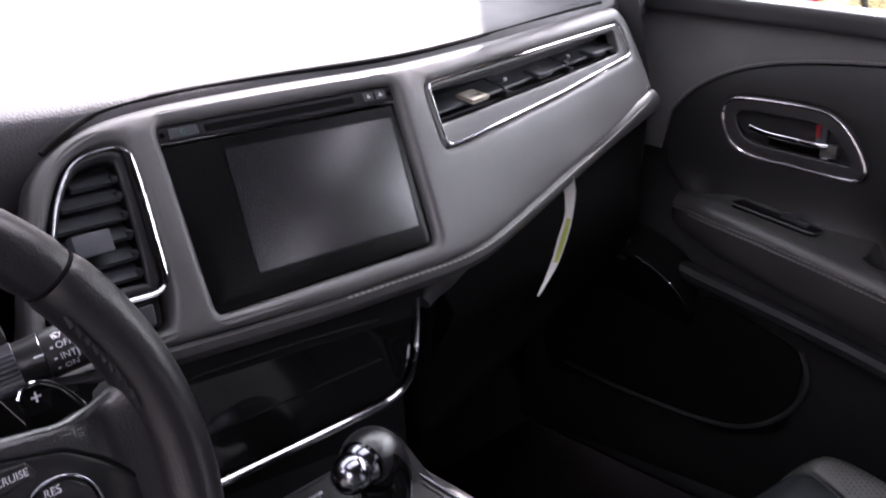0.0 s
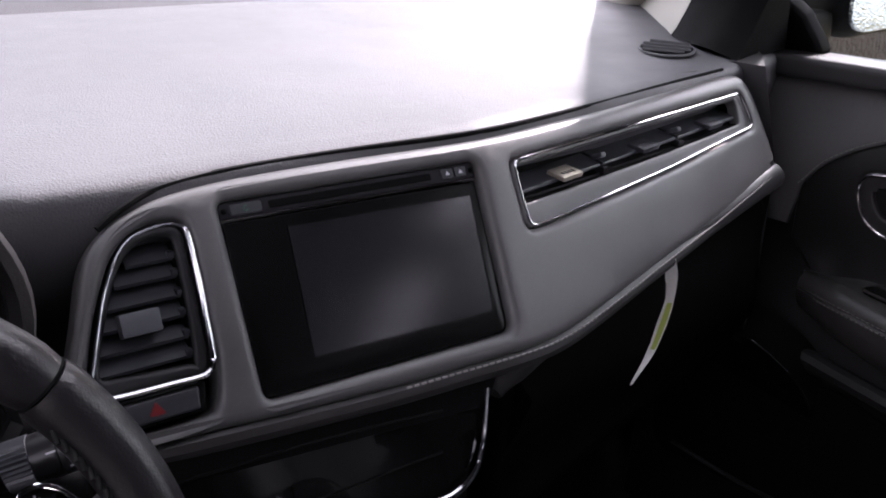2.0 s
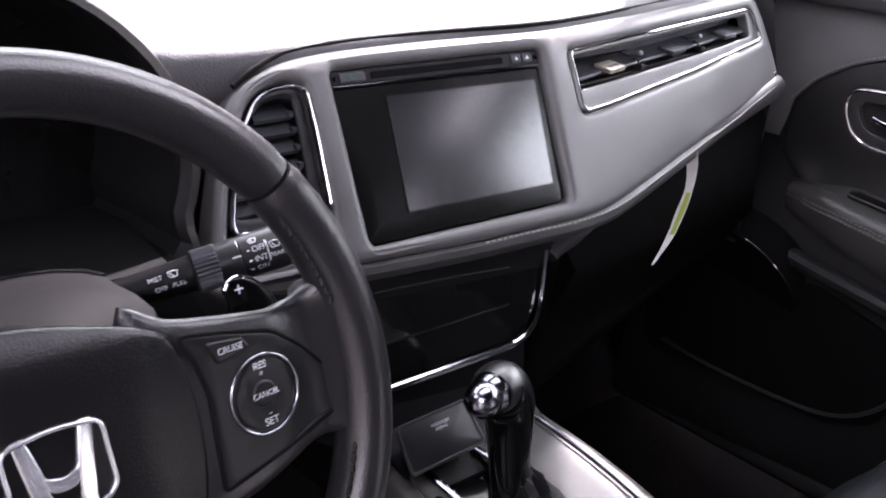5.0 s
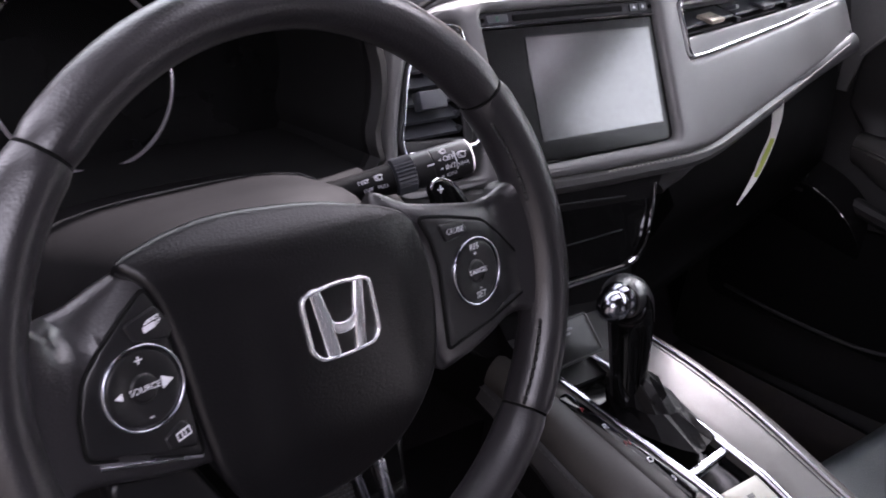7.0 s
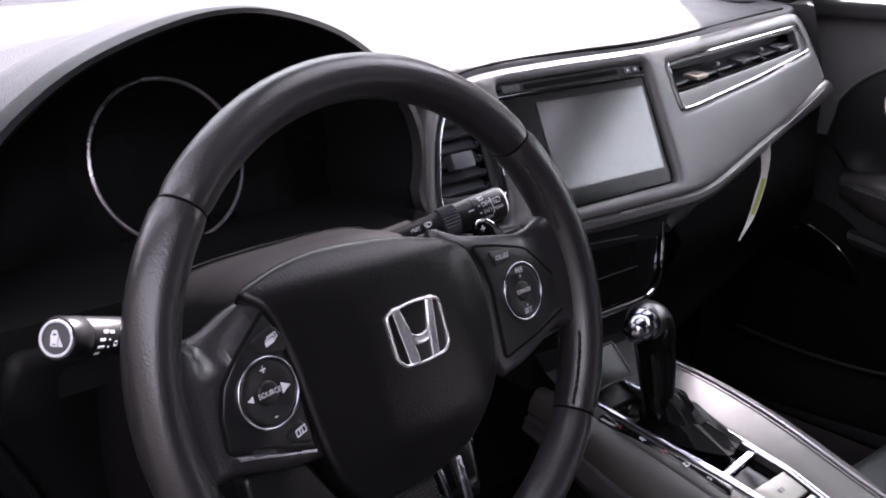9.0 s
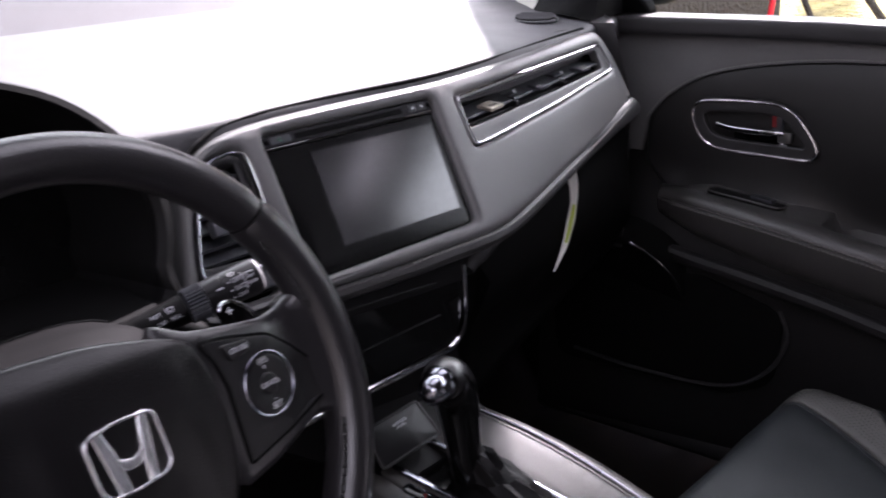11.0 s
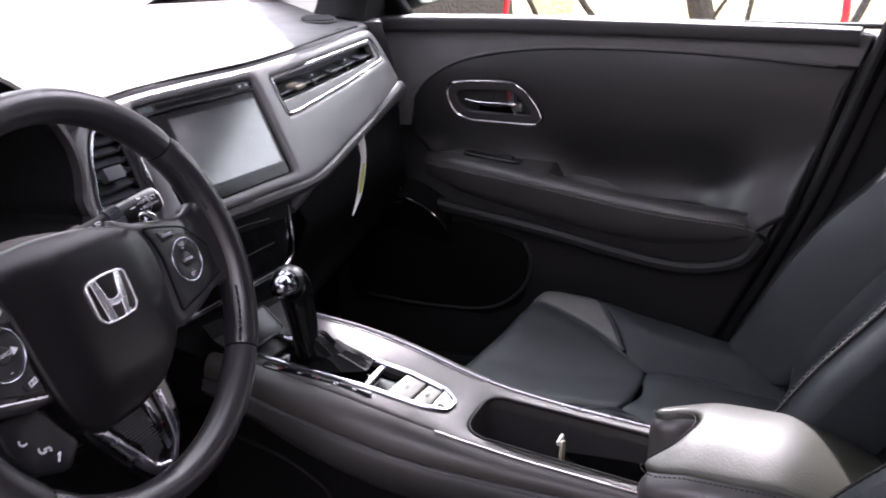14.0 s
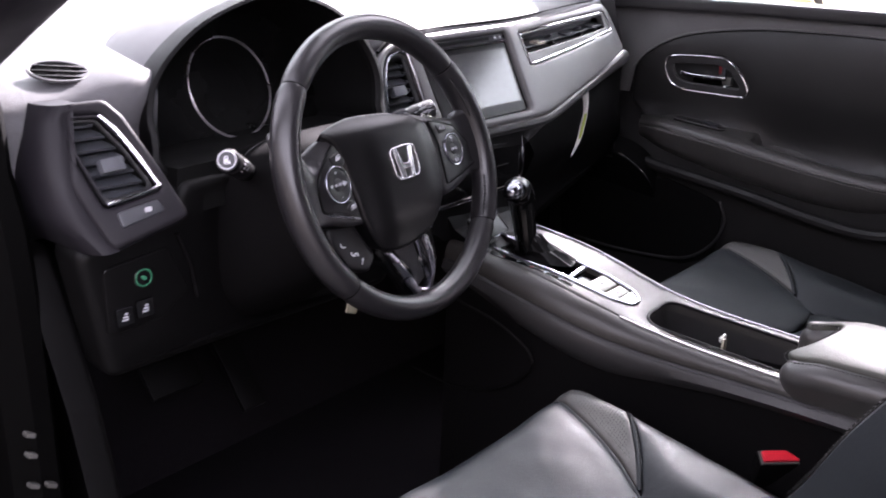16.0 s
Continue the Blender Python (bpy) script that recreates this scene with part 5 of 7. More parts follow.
# lower spoke: two satin struts round a woven insert
low = lambda a, b: 0.002 - 0.02 * smoothstep(-0.13, -0.17, b)
part("lower_spoke", Geo().panel(rounded(mm([(-60, -92, 6), (44, -86, 6), (40, -128, 8), (44, -166, 10), (28, -178, 8), (-2, -176, 10), (-30, -150, 20), (-52, -112, 8)]), 0.01), wsurf(lambda a, b: low(a, b) - 0.006), 0.014, 0.004, grid=0.012), PIANO, wheel, "gloss black lower spoke")
WOVEN = [(-38, -100), (0, -101), (14, -150), (4, -160), (-6, -156)]
part("woven_insert", Geo().panel(rounded(mm(WOVEN), 0.004), wsurf(lambda a, b: low(a, b) - 0.0045), 0.003, 0.001, grid=0.012), MESHGREY, wheel, "dark woven mesh insert")
dots = Geo()
for i in range(20):
    for j in range(22):
        x, y = -40 + i * 2.9 + 1.45 * (j % 2), -101 - j * 2.8
        if inside((x / 1000, y / 1000), mm([(-35, -102), (-2, -103), (11, -149), (3, -157), (-5, -154)])):
            dots.ball(wl(x, y, 1000 * low(x / 1000, y / 1000) - 4.6), 0.0011, (1.2, 0.8, 0.7), seg=6)
tagged(part("mesh_weave", dots, LOUVER, wheel), kind="stuff")
part("satin_strut", Geo().panel(rounded(mm([(-53, -101, 3), (-44, -103, 3), (-10, -148, 8), (2, -160, 6), (22, -166, 4), (24, -172, 3), (2, -170, 6), (-20, -152, 8)]), 0.003), wsurf(lambda a, b: low(a, b) + 0.001), 0.006, 0.002, grid=0.01), STRUT, wheel, "satin silver strut")
part("satin_strut", Geo().panel(rounded(mm([(18, -98, 2), (23, -100, 2), (30, -150, 4), (30, -168, 3), (24, -170, 2), (25, -150, 6)]), 0.002), wsurf(lambda a, b: low(a, b) + 0.001), 0.006, 0.0015, grid=0.01), STRUT, wheel, "bright strut edge")
part("dark_strut", Geo().panel(rounded(mm([(2, -100, 2), (6, -100, 2), (22, -152, 4), (18, -156, 3), (15, -150, 4)]), 0.002), wsurf(lambda a, b: low(a, b) - 0.001), 0.006, 0.0015, grid=0.01), DARKCHROME, wheel, "dark polished rail beside the mesh")
part("bright_edge", Geo().sweep([wl(x, y, 2) for x, y in spline([(66, -58), (56, -68), (45, -79), (32, -93)], 5)], circle(0.0012, 8, 0.003), tuple(WN), scale=[0.4 + 0.9 * i / 15 for i in range(16)]), STRUT, wheel, "bright spoke edge")
phone = part("phone_pod", Geo().panel(rounded(mm([(-128, -52, 8), (-86, -56, 8), (-64, -100, 8), (-82, -116, 10), (-112, -104, 12), (-126, -78, 14)]), 0.008), wsurf(lambda a, b: -0.004), 0.012, 0.004), PODSKIN, wheel)
for x, y, bend in ((-110, -76, 0), (-98, -89, 0), (-88, -101, 1)):
    icon = [(-3.2, 2.6), (-3.4, -0.4), (-1.2, -2.4), (2.2, -2.6)] if not bend else [(-2.0, -3.0), (0.2, 0.2), (2.4, 2.6), (-0.6, 2.0)]
    part("call_mark", Geo().tube([wl(x + p, y + q, -3.6) for p, q in spline(icon, 4)], 0.0008, 6, up=tuple(WN)), WHITEPRINT, phone)
part("call_mark", Geo().tube([wl(-94.5 + p, -91.5 + q, -3.6) for p, q in spline([(-3.0, 1.8), (2.0, 1.2), (2.6, -2.0)], 4)], 0.0008, 6, up=tuple(WN)), WHITEPRINT, phone)
part("pod_edge", Geo().tube([pl(-133 + 50 * i / 6, -38.5 - 14.8 * i / 6, 9.0) for i in range(7)], 0.0011, 6, up=tuple(WN)), STRUT, wheel, "thin bright lower pod edge")
part("hub", Geo().rod(wl(0, -5, -50), wl(0, -5, 4), 0.055, 24), HARD, wheel)

# ---------------------------------------------------------------- column and stalks
col = thing("steering_column", (-0.386, 0.12, 0.55), "black plastic steering column shroud", "steering column")
rings = []
for d, w, up, dn in ((-40, 0.055, 0.040, 0.055), (-56, 0.085, 0.055, 0.085), (-72, 0.106, 0.065, 0.105), (-84, 0.112, 0.068, 0.110), (-130, 0.122, 0.072, 0.122), (-200, 0.135, 0.072, 0.140), (-260, 0.14, 0.072, 0.15)):
    rings.append([WM @ Vector((x * w - 0.012, y * (up if y > 0 else dn), d / 1000)) for x, y in rounded([(-1, -1), (1, -1), (1, 1), (-1, 1)], 0.75, 8)])
part("shroud", Geo().loft(rings), COLUMN, col, "dark plastic column cover")
part("cover_seam", Geo().tube(spline([p + WN * 0.001 for p in rings[4] if (WM.inverted() @ p).y > 0.0][::3], 3), 0.0009, 6), FASCIA_EDGE, col)


def stalk(name, a, b, label):
    a, b = Vector(a), Vector(b)
    t = thing(name, a, label, "stalk", "steering column stalks")
    return t, a, b, (b - a).normalized()


wip, a, b, d = stalk("wiper_stalk", (-0.3385, 0.1245, 0.6445), (-0.2205, 0.0940, 0.6695), "black wiper stalk with white markings and a bright end")
wn_ = (Vector((-0.45, -0.43, 0.90)) - b)
wn_ = (wn_ - d * wn_.dot(d)).normalized()
wq = Matrix((d, wn_.cross(d), wn_)).transposed().to_4x4()


def on_stalk(along, across, r):
    """A place on the barrel, with its text plane: metres along the stalk and round it."""
    return Matrix.Translation(a + d * along) @ wq @ Matrix.Rotation(-across / r, 4, "X") @ Matrix.Translation((0, 0, r + 0.0002))


def turned(profile, n=32, ribs=0.0):
    """Rings of a turned body along the stalk."""
    return [[a + d * along + wq.to_3x3() @ Vector((0, math.cos(2 * math.pi * k / n), math.sin(2 * math.pi * k / n))) * (r + (ribs if k % 2 and 0 < i < len(profile) - 1 else 0)) for k in range(n)] for i, (along, r) in enumerate(profile)]


SL = (b - a).length
part("arm", Geo().loft(turned([(0.0, 0.0088), (0.045, 0.0098), (0.064, 0.0108), (0.0665, 0.0112), (0.067, 0.010)])), HARD, wip)
part("ribbed_collar", Geo().loft(turned([(0.0675, 0.0112), (0.0682, 0.0118), (0.0815, 0.0120), (0.0822, 0.0112)], 60, 0.0012)), LOUVER, wip, "grey ribbed collar")
part("barrel", Geo().loft(turned([(0.0815, 0.0108), (0.082, 0.0124), (0.0945, 0.0130), (0.0950, 0.0126)])), PODSKIN, wip)
knob = part("end_knob", Geo().loft(turned([(0.0950, 0.0122), (0.0955, 0.0130), (SL - 0.004, 0.0132), (SL - 0.0015, 0.0126), (SL - 0.0012, 0.0110)])), PODSKIN, wip)
part("end_cap", Geo().loft(turned([(SL - 0.003, 0.0122), (SL - 0.0008, 0.0122), (SL + 0.0004, 0.0108), (SL + 0.0008, 0.004)])), ENDCAP, knob, "pale satin end cap")
for txt, al, ac, sz in (("OFF", 0.1060, 0.0030, 0.0050), ("INT", 0.1060, -0.0030, 0.0050), ("ON", 0.1060, -0.0088, 0.0046), ("REAR", 0.1155, -0.0032, 0.0036)):
    letters(txt, sz, on_stalk(al, ac, 0.0132), WHITEPRINT, knob)
for al, ac, w in ((0.0925, 0.0015, 0.0050), (0.0995, 0.0030, 0.0016), (0.0995, -0.0030, 0.0016), (0.0995, -0.0088, 0.0016)):
    part("mark_bar", Geo().box(on_stalk(al, ac, 0.0131).translation, (w, 0.0009, 0.0004), on_stalk(al, ac, 0.0131).to_3x3().to_4x4()), WHITEPRINT, knob)
part("mark_bar", Geo().tube([on_stalk(al, ac, 0.0131).translation for al, ac in ((0.1098, 0.0066), (0.1108, 0.0060), (0.1108, 0.0), (0.1108, -0.0058), (0.1100, -0.0064))], 0.0004, 5), WHITEPRINT, knob)
for al, ac, k in ((0.1155, 0.0026, 0.85), (0.1035, 0.0085, 0.62), (0.0555, 0.0032, 0.75)):
    rr = 0.0131 if al > 0.08 else 0.0105
    part("wiper_mark", Geo().tube([on_stalk(al + 0.0032 * k * x, ac + 0.0021 * k * y, rr).translation for x, y in ((-0.8, -1), (0.8, -1), (1.2, 1), (0, 1.25), (-1.2, 1))], 0.00035, 5, closed=True, up=tuple(wn_)), WHITEPRINT, wip)
    part("wiper_mark", Geo().tube([on_stalk(al + 0.0032 * k * x, ac + 0.0021 * k * y, rr).translation for x, y in ((0.1, -0.9), (-0.7, 0.6))], 0.00035, 5, up=tuple(wn_)), WHITEPRINT, wip)
letters("MIST", 0.0040, on_stalk(0.0450, 0.0028, 0.0100), WHITEPRINT, wip)
letters("PULL", 0.0036, on_stalk(0.0575, -0.0032, 0.0104), WHITEPRINT, wip)
letters("OFF", 0.0040, on_stalk(0.0470, -0.0034, 0.0100), WHITEPRINT, wip)

pad = thing("shift_paddle", (-0.262, 0.064, 0.645), "dark shift paddle with a white plus mark", "paddle")
pp = plane((-0.2695, 0.0605, 0.6655), WR, WU)
blade = rounded(mm([(-8, 1, 2), (-4, 5.5, 2), (4, 5.5, 4), (13, -1, 8), (21, -14, 6), (20, -34, 4), (-8, -34, 4), (-6, -6, 3)]), 0.003)
part("paddle_blade", Geo().panel(blade, pp, 0.005, 0.0015), PIANO, pad)
part("bright_rim", Geo().tube([pp(x, y) + WN * 0.0004 for x, y in spline(mm([(-8.3, 1), (-4, 5.8), (4, 5.8), (13, -0.6), (21.2, -14), (21, -26)]), 5)], 0.0009, 6), CHROME, pad)
letters("+", 0.011, Matrix.Translation(pp(0.0, -0.001) + WN * 0.0005) @ WM.to_3x3().to_4x4(), WHITEPRINT, pad)

lst, a, b, d = stalk("light_stalk", (-0.4912, 0.1330, 0.6205), (-0.5856, 0.0537, 0.6731), "black light stalk with a white-ringed camera button on its end")
SL = (b - a).length
e8 = Vector((-0.70, -0.44, 0.87)) - b
e8 = (e8 - d * e8.dot(d)).normalized()
wq = Matrix((-d, e8.cross(-d), e8)).transposed().to_4x4()
part("arm", Geo().loft(turned([(0.0, 0.0095), (0.05, 0.0105), (0.072, 0.0118), (0.073, 0.0105)])), HARD, lst)
part("barrel", Geo().loft(turned([(0.073, 0.0108), (0.0735, 0.0122), (SL - 0.020, 0.0126), (SL - 0.019, 0.0120)])), PODSKIN, lst)
head = part("end_knob", Geo().loft(turned([(SL - 0.019, 0.0120), (SL - 0.018, 0.0126), (SL - 0.003, 0.0128), (SL - 0.0006, 0.0118), (SL - 0.0006, 0.0095)])), PODSKIN, lst)
side = Vector((0, 0, 1)).cross(d).normalized()
up = d.cross(side)
part("end_button", Geo().rod(b - d * 0.004, b + d * 0.0002, 0.0092, 28, bevel=0.0008), LOUVER, head)
# Reflection round the button, drawn as a white ring.
part("reflection_ring", Geo().sweep([b + d * 0.0001 + (side * math.cos(q) + up * math.sin(q)) * 0.0098 for q in [i * math.pi / 20 for i in range(40)]], circle(0.0009, 8, 0.0007), up=tuple(d), closed=True), WHITEPRINT, head, "white ring drawn for the reflection round the end button")
car = plane(b + d * 0.0006, side, up)
body = [(-3.2, -4.6, 1), (1.4, -4.6, 0.4), (1.4, -0.4, 0.6), (1.8, 1.6, 0.4), (1.2, 2.2, 0.6), (0.8, 4.6, 1.4), (-2.6, 4.6, 1.4), (-3.0, 2.2, 0.6), (-3.6, 1.6, 0.4), (-3.2, -0.4, 0.6)]
part("car_mark", Geo().panel(rounded(mm(body), 0.0006, 3), car, 0.0004, 0.0001, [rounded(mm([(-2.2, 1.6, 0.4), (0.4, 1.6, 0.4), (0.2, 2.8, 0.4), (-2.0, 2.8, 0.4)]), 0.0003, 2), rounded(mm([(-2.2, -3.8, 0.3), (0.4, -3.8, 0.3), (0.4, -3.1, 0.3), (-2.2, -3.1, 0.3)]), 0.0002, 2)]), WHITEPRINT, head)
part("car_mark", Geo().panel(rounded(mm([(1.9, -4.6), (4.8, -4.6), (2.2, 0.6), (1.9, 0.4)]), 0.0003, 2), car, 0.0004, 0.0001), WHITEPRINT, head)
letters("OFF", 0.0034, on_stalk(SL - 0.030, 0.0030, 0.0126), WHITEPRINT, lst)
for k, (al, ac, w) in enumerate(((0.026, -0.0015, 0.0050), (0.026, -0.0060, 0.0060), (0.026, -0.0105, 0.0045), (0.036, 0.0030, 0.0040), (0.0335, -0.0015, 0.0018), (0.0335, -0.0060, 0.0018))):
    m = on_stalk(SL - al, ac, 0.0126)
    part("mark_bar", Geo().box(m.translation, (w, 0.0016 if w > 0.003 else 0.0008, 0.0004), m.to_3x3().to_4x4()), WHITEPRINT, lst)
part("lamp_mark", Geo().tube([(on_stalk(SL - 0.041, -0.004, 0.0120) @ Vector((0.0016 * x, 0.0016 * y, 0))) for x, y in circle(1.0, 10)], 0.0004, 5, closed=True, up=tuple(e8)), WHITEPRINT, lst)
tg = thing("cardboard_tag", wl(-70, -165, -70), "small cream tag hanging below the steering column", "tag")
part("card", Geo().box(wl(-96, -147, -30), (0.016, 0.003, 0.022), Matrix.Rotation(0.4, 4, "Y"), bevel=0.0008), CREAM, tg)

# ---------------------------------------------------------------- centre console
CON_Y = [-0.62, -0.45, -0.33, -0.22, -0.14, -0.08, -0.03, 0.04, 0.11, 0.16]
CON_Z = [0.340, 0.341, 0.345, 0.352, 0.364, 0.384, 0.403, 0.420, 0.434, 0.442]
CON_L = [-0.064, -0.064, -0.064, -0.065, -0.068, -0.082, -0.095, -0.103, -0.107, -0.109]
CON_R = [0.066, 0.066, 0.066, 0.066, 0.063, 0.056, 0.052, 0.049, 0.038, 0.028]


def con_z(y):
    return sum(lerp(y + d, CON_Y, CON_Z) for d in (-0.03, -0.015, 0, 0.015, 0.03)) / 5


def con_l(y):
    return sum(lerp(y + d, CON_Y, CON_L) for d in (-0.03, 0, 0.03)) / 3


def con_r(y):
    return sum(lerp(y + d, CON_Y, CON_R) for d in (-0.03, 0, 0.03)) / 3


con = thing("centre_console", (0, -0.2, 0), "centre console with satin silver deck and padded flanks", "console")
ys = [0.16 - 0.78 * i / 52 for i in range(53)]
ctop = lambda lift: (lambda x, y: Vector((x, y, con_z(y) + lift)))
deck = [(con_l(y), y) for y in ys] + [(con_r(y), y) for y in ys[::-1]]
well = rounded([(-0.050, -0.148, 0.03), (0.042, -0.142, 0.03), (0.048, -0.40, 0.01), (-0.052, -0.40, 0.01)], 0.02, 6)
gate = rounded([(-0.091, 0.120, 0.008), (-0.040, 0.120, 0.008), (-0.012, 0.010, 0.05), (0.001, -0.055, 0.05), (0.004, -0.098, 0.014), (-0.010, -0.118, 0.012), (-0.030, -0.117, 0.012), (-0.043, -0.092, 0.02), (-0.062, -0.028, 0.06), (-0.078, 0.035, 0.06)], 0.01)
part("deck", Geo().panel(deck, ctop(0), 0.016, 0.004, [well, gate], grid=0.02, steps=3), DECK, con, "satin grey console deck")
floor_of_well = Geo().panel(offset(orient(well, True), -0.004), lambda x, y: Vector((x, y, 0.275)), 0.004, 0.001)
part("well_floor", floor_of_well, BLACK, con)
part("well_wall", Geo().loft([[Vector((x, y, con_z(y) - 0.004)) for x, y in offset(orient(well, True), -0.003)], [Vector((x, y, 0.272)) for x, y in offset(orient(well, True), -0.001)]], True, False, False), SOFT, con, "black cup well")
part("well_lip", Geo().tube([Vector((x, y, con_z(y) - 0.001)) for x, y in well], 0.0025, 8, closed=True), HARD, con)
FLANK_Y = [-0.62, -0.40, -0.30, -0.20, -0.10, 0.0, 0.07, 0.16]
SEAM_DROP = [0.013, 0.014, 0.017, 0.023, 0.031, 0.031, 0.029, 0.026]
FLANK_DROP = [0.040, 0.042, 0.047, 0.062, 0.088, 0.082, 0.066, 0.052]
SEAM_OUT = [0.014, 0.015, 0.017, 0.022, 0.029, 0.030, 0.028, 0.022]


def soft_lerp(y, table):
    return sum(lerp(y + d, FLANK_Y, table) for d in (-0.04, -0.02, 0, 0.02, 0.04)) / 5


for side, fx, s in (("left", con_l, -1), ("right", con_r, 1)):
    over, under, seam_path, low = [], [], [], []
    for y in ys:
        x, z = fx(y), con_z(y)
        sd, bd, so = (soft_lerp(y, q) for q in (SEAM_DROP, FLANK_DROP, SEAM_OUT))
        over.append([(x - s * 0.006, y, z - 0.012), (x - s * 0.001, y, z - 0.0030)] + [(x + s * (0.001 + (so - 0.001) * math.sin(q)), y, z - 0.0008 - (sd - 0.0008) * (1 - math.cos(q))) for q in [math.pi / 2 * k / 7 for k in range(8)]] + [(x + s * (so - 0.004), y, z - sd - 0.002), (x - s * 0.006, y, z - sd)])
        under.append([(x + s * (so - 0.006), y, z - sd - 0.001), (x + s * (so - 0.001), y, z - sd - 0.0008), (x + s * (so + 0.0025), y, z - sd - 0.003), (x + s * (so + 0.006), y, z - sd - 0.010), (x + s * (so + 0.009), y, z - sd - 0.5 * (bd - sd)), (x + s * (so + 0.006), y, z - bd + 0.010), (x + s * (so + 0.001), y, z - bd + 0.003), (x + s * (so - 0.008), y, z - bd), (x - s * 0.006, y, z - bd)])
        seam_path.append((x + s * (so + 0.0032), y, z - sd - 0.0045))
        low.append([(x + s * (so - 0.006), y, z - bd + 0.006), (x + s * (so + 0.012), y, 0.45 * z), (x + s * (so + 0.03), y, 0.0), (x - s * 0.02, y, 0.0), (x - s * 0.02, y, z - bd + 0.006)])
    part("upper_flank", Geo().loft(over), FLANK, con, "satin dark grey console shoulder")
    part("padded_flank", Geo().loft(under), SOFT, con, "padded dark vinyl console flank")
    st = Geo()
    stitches(st, seam_path, 0.004, 0.0022, 0.0006)
    part("stitching", st, FASCIA_EDGE, con)
    part("bright_strip", Geo().tube([(fx(y) + s * 0.0005, y, con_z(y) + 0.0004) for y in ys if y < (-0.125 if s < 0 else 0.16)], 0.0015, 8), CHROME if s < 0 else STRUT, con, "thin bright edge strip")
    if s > 0:
        part("edge_groove", Geo().tube([(fx(y) - 0.0065, y, con_z(y) + 0.0002) for y in ys if y > -0.14], 0.0008, 6), FASCIA_EDGE, con, "fine dark groove beside the edge strip")
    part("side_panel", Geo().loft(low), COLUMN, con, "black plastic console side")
part("pocket_edge", Geo().tube([(con_l(y) - 0.045, y, z) for y, z in spline([(0.22, 0.215), (0.12, 0.21), (0.03, 0.235), (-0.02, 0.29), (0.03, 0.335), (0.12, 0.36)], 5)], 0.002, 6), HARD, con)
part("nose", Geo().loft([[(-0.108, 0.10, 0.425), (0.042, 0.10, 0.425), (0.042, 0.10, 0.36), (-0.108, 0.10, 0.36)], [(-0.112, 0.155, 0.455), (0.042, 0.155, 0.455), (0.042, 0.155, 0.36), (-0.112, 0.155, 0.36)], [(-0.13, 0.175, 0.505), (0.045, 0.175, 0.505), (0.045, 0.30, 0.36), (-0.13, 0.30, 0.36)]]), HARD, con)

# selector gate with chrome rails
gs = ctop(-0.010)
part("gate_floor", Geo().panel(offset(orient(gate, True), -0.002), gs, 0.003, 0.0005), PIANO, con)
rail = offset(orient(gate, True), -0.001)
part("chrome_rail", Geo().sweep([ctop(0.001)(x, y) for x, y in rail], circle(0.0034, 8, 0.0022), closed=True), DARKCHROME, con, "chrome rail round the selector gate")
part("end_plate", Geo().panel(rounded([(-0.036, -0.1005, 0.003), (0.003, -0.0985, 0.003), (-0.011, -0.1175, 0.010), (-0.029, -0.1165, 0.010)], 0.004), ctop(0.001), 0.006, 0.001), CHROME, con, "polished end plate")
part("divider", Geo().panel(rounded([(-0.062, -0.022), (-0.006, -0.016), (-0.005, -0.022), (-0.061, -0.028)], 0.001, 2), ctop(-0.001), 0.006, 0.0008), STRUT, con)
for y0, y1, name, label in ((-0.050, -0.076, "brake_switch", "cream silver parking brake switch"), (-0.079, -0.097, "hold_switch", "cream silver brake hold switch")):
    left, right = (lambda y: lerp(y, [-0.10, -0.04], [-0.037, -0.054])), (lambda y: lerp(y, [-0.10, -0.04], [0.000, -0.004]))
    sw = part(name, Geo().panel(rounded([(left(y0), y0), (right(y0), y0), (right(y1), y1), (left(y1), y1)], 0.002), ctop(0.0), 0.006, 0.0015), SWITCHCAP, con, label)
    part("switch_mark", Geo().box(ctop(0.0006)((left(y0) + right(y1)) / 2, (y0 + y1) / 2), (0.007, 0.004, 0.0004), Matrix.Rotation(radians(17), 4, "X")), FASCIA_EDGE, con)
ind = rounded([(-0.108, 0.088), (-0.096, 0.090), (-0.066, -0.040), (-0.078, -0.046)], 0.004)
gears = part("gear_indicator", Geo().panel(ind, ctop(0.0012), 0.003, 0.0008), PIANO, con, "gloss black gear indicator strip")
for k, (x, y) in enumerate(((-0.0985, 0.066), (-0.0935, 0.043), (-0.0885, 0.021), (-0.0835, -0.001), (-0.0785, -0.023))):
    letters("PRNDS"[k], 0.0080, Matrix.Translation(ctop(0.0016)(x, y)) @ Matrix.Rotation(radians(10), 4, "X") @ Matrix.Rotation(radians(-14), 4, "Z"), REDPRINT if k in (0, 2) else WHITEPRINT, gears)

# notice plate ahead of the selector
note = plane((-0.075, 0.120, 0.463), (1, 0.05, 0), (0, 0.62, 0.78))
part("notice_plate", Geo().panel(rounded([(-0.036, -0.022), (0.040, -0.022), (0.034, 0.016), (-0.036, 0.016)], 0.004), note, 0.004, 0.001), PODSKIN, con, "satin black notice plate")
part("plate_rim", Geo().tube([note(x, y) for x, y in rounded([(-0.036, -0.022), (0.040, -0.022), (0.034, 0.016), (-0.036, 0.016)], 0.004)], 0.0014, 6, closed=True), SOFT, con)
nm = Matrix((Vector((1, 0.05, 0)).normalized(), Vector((0, 0.62, 0.78)).normalized(), Vector((1, 0.05, 0)).normalized().cross(Vector((0, 0.62, 0.78)).normalized()))).transposed().to_4x4()
nm.translation = note(0.004, 0.002)
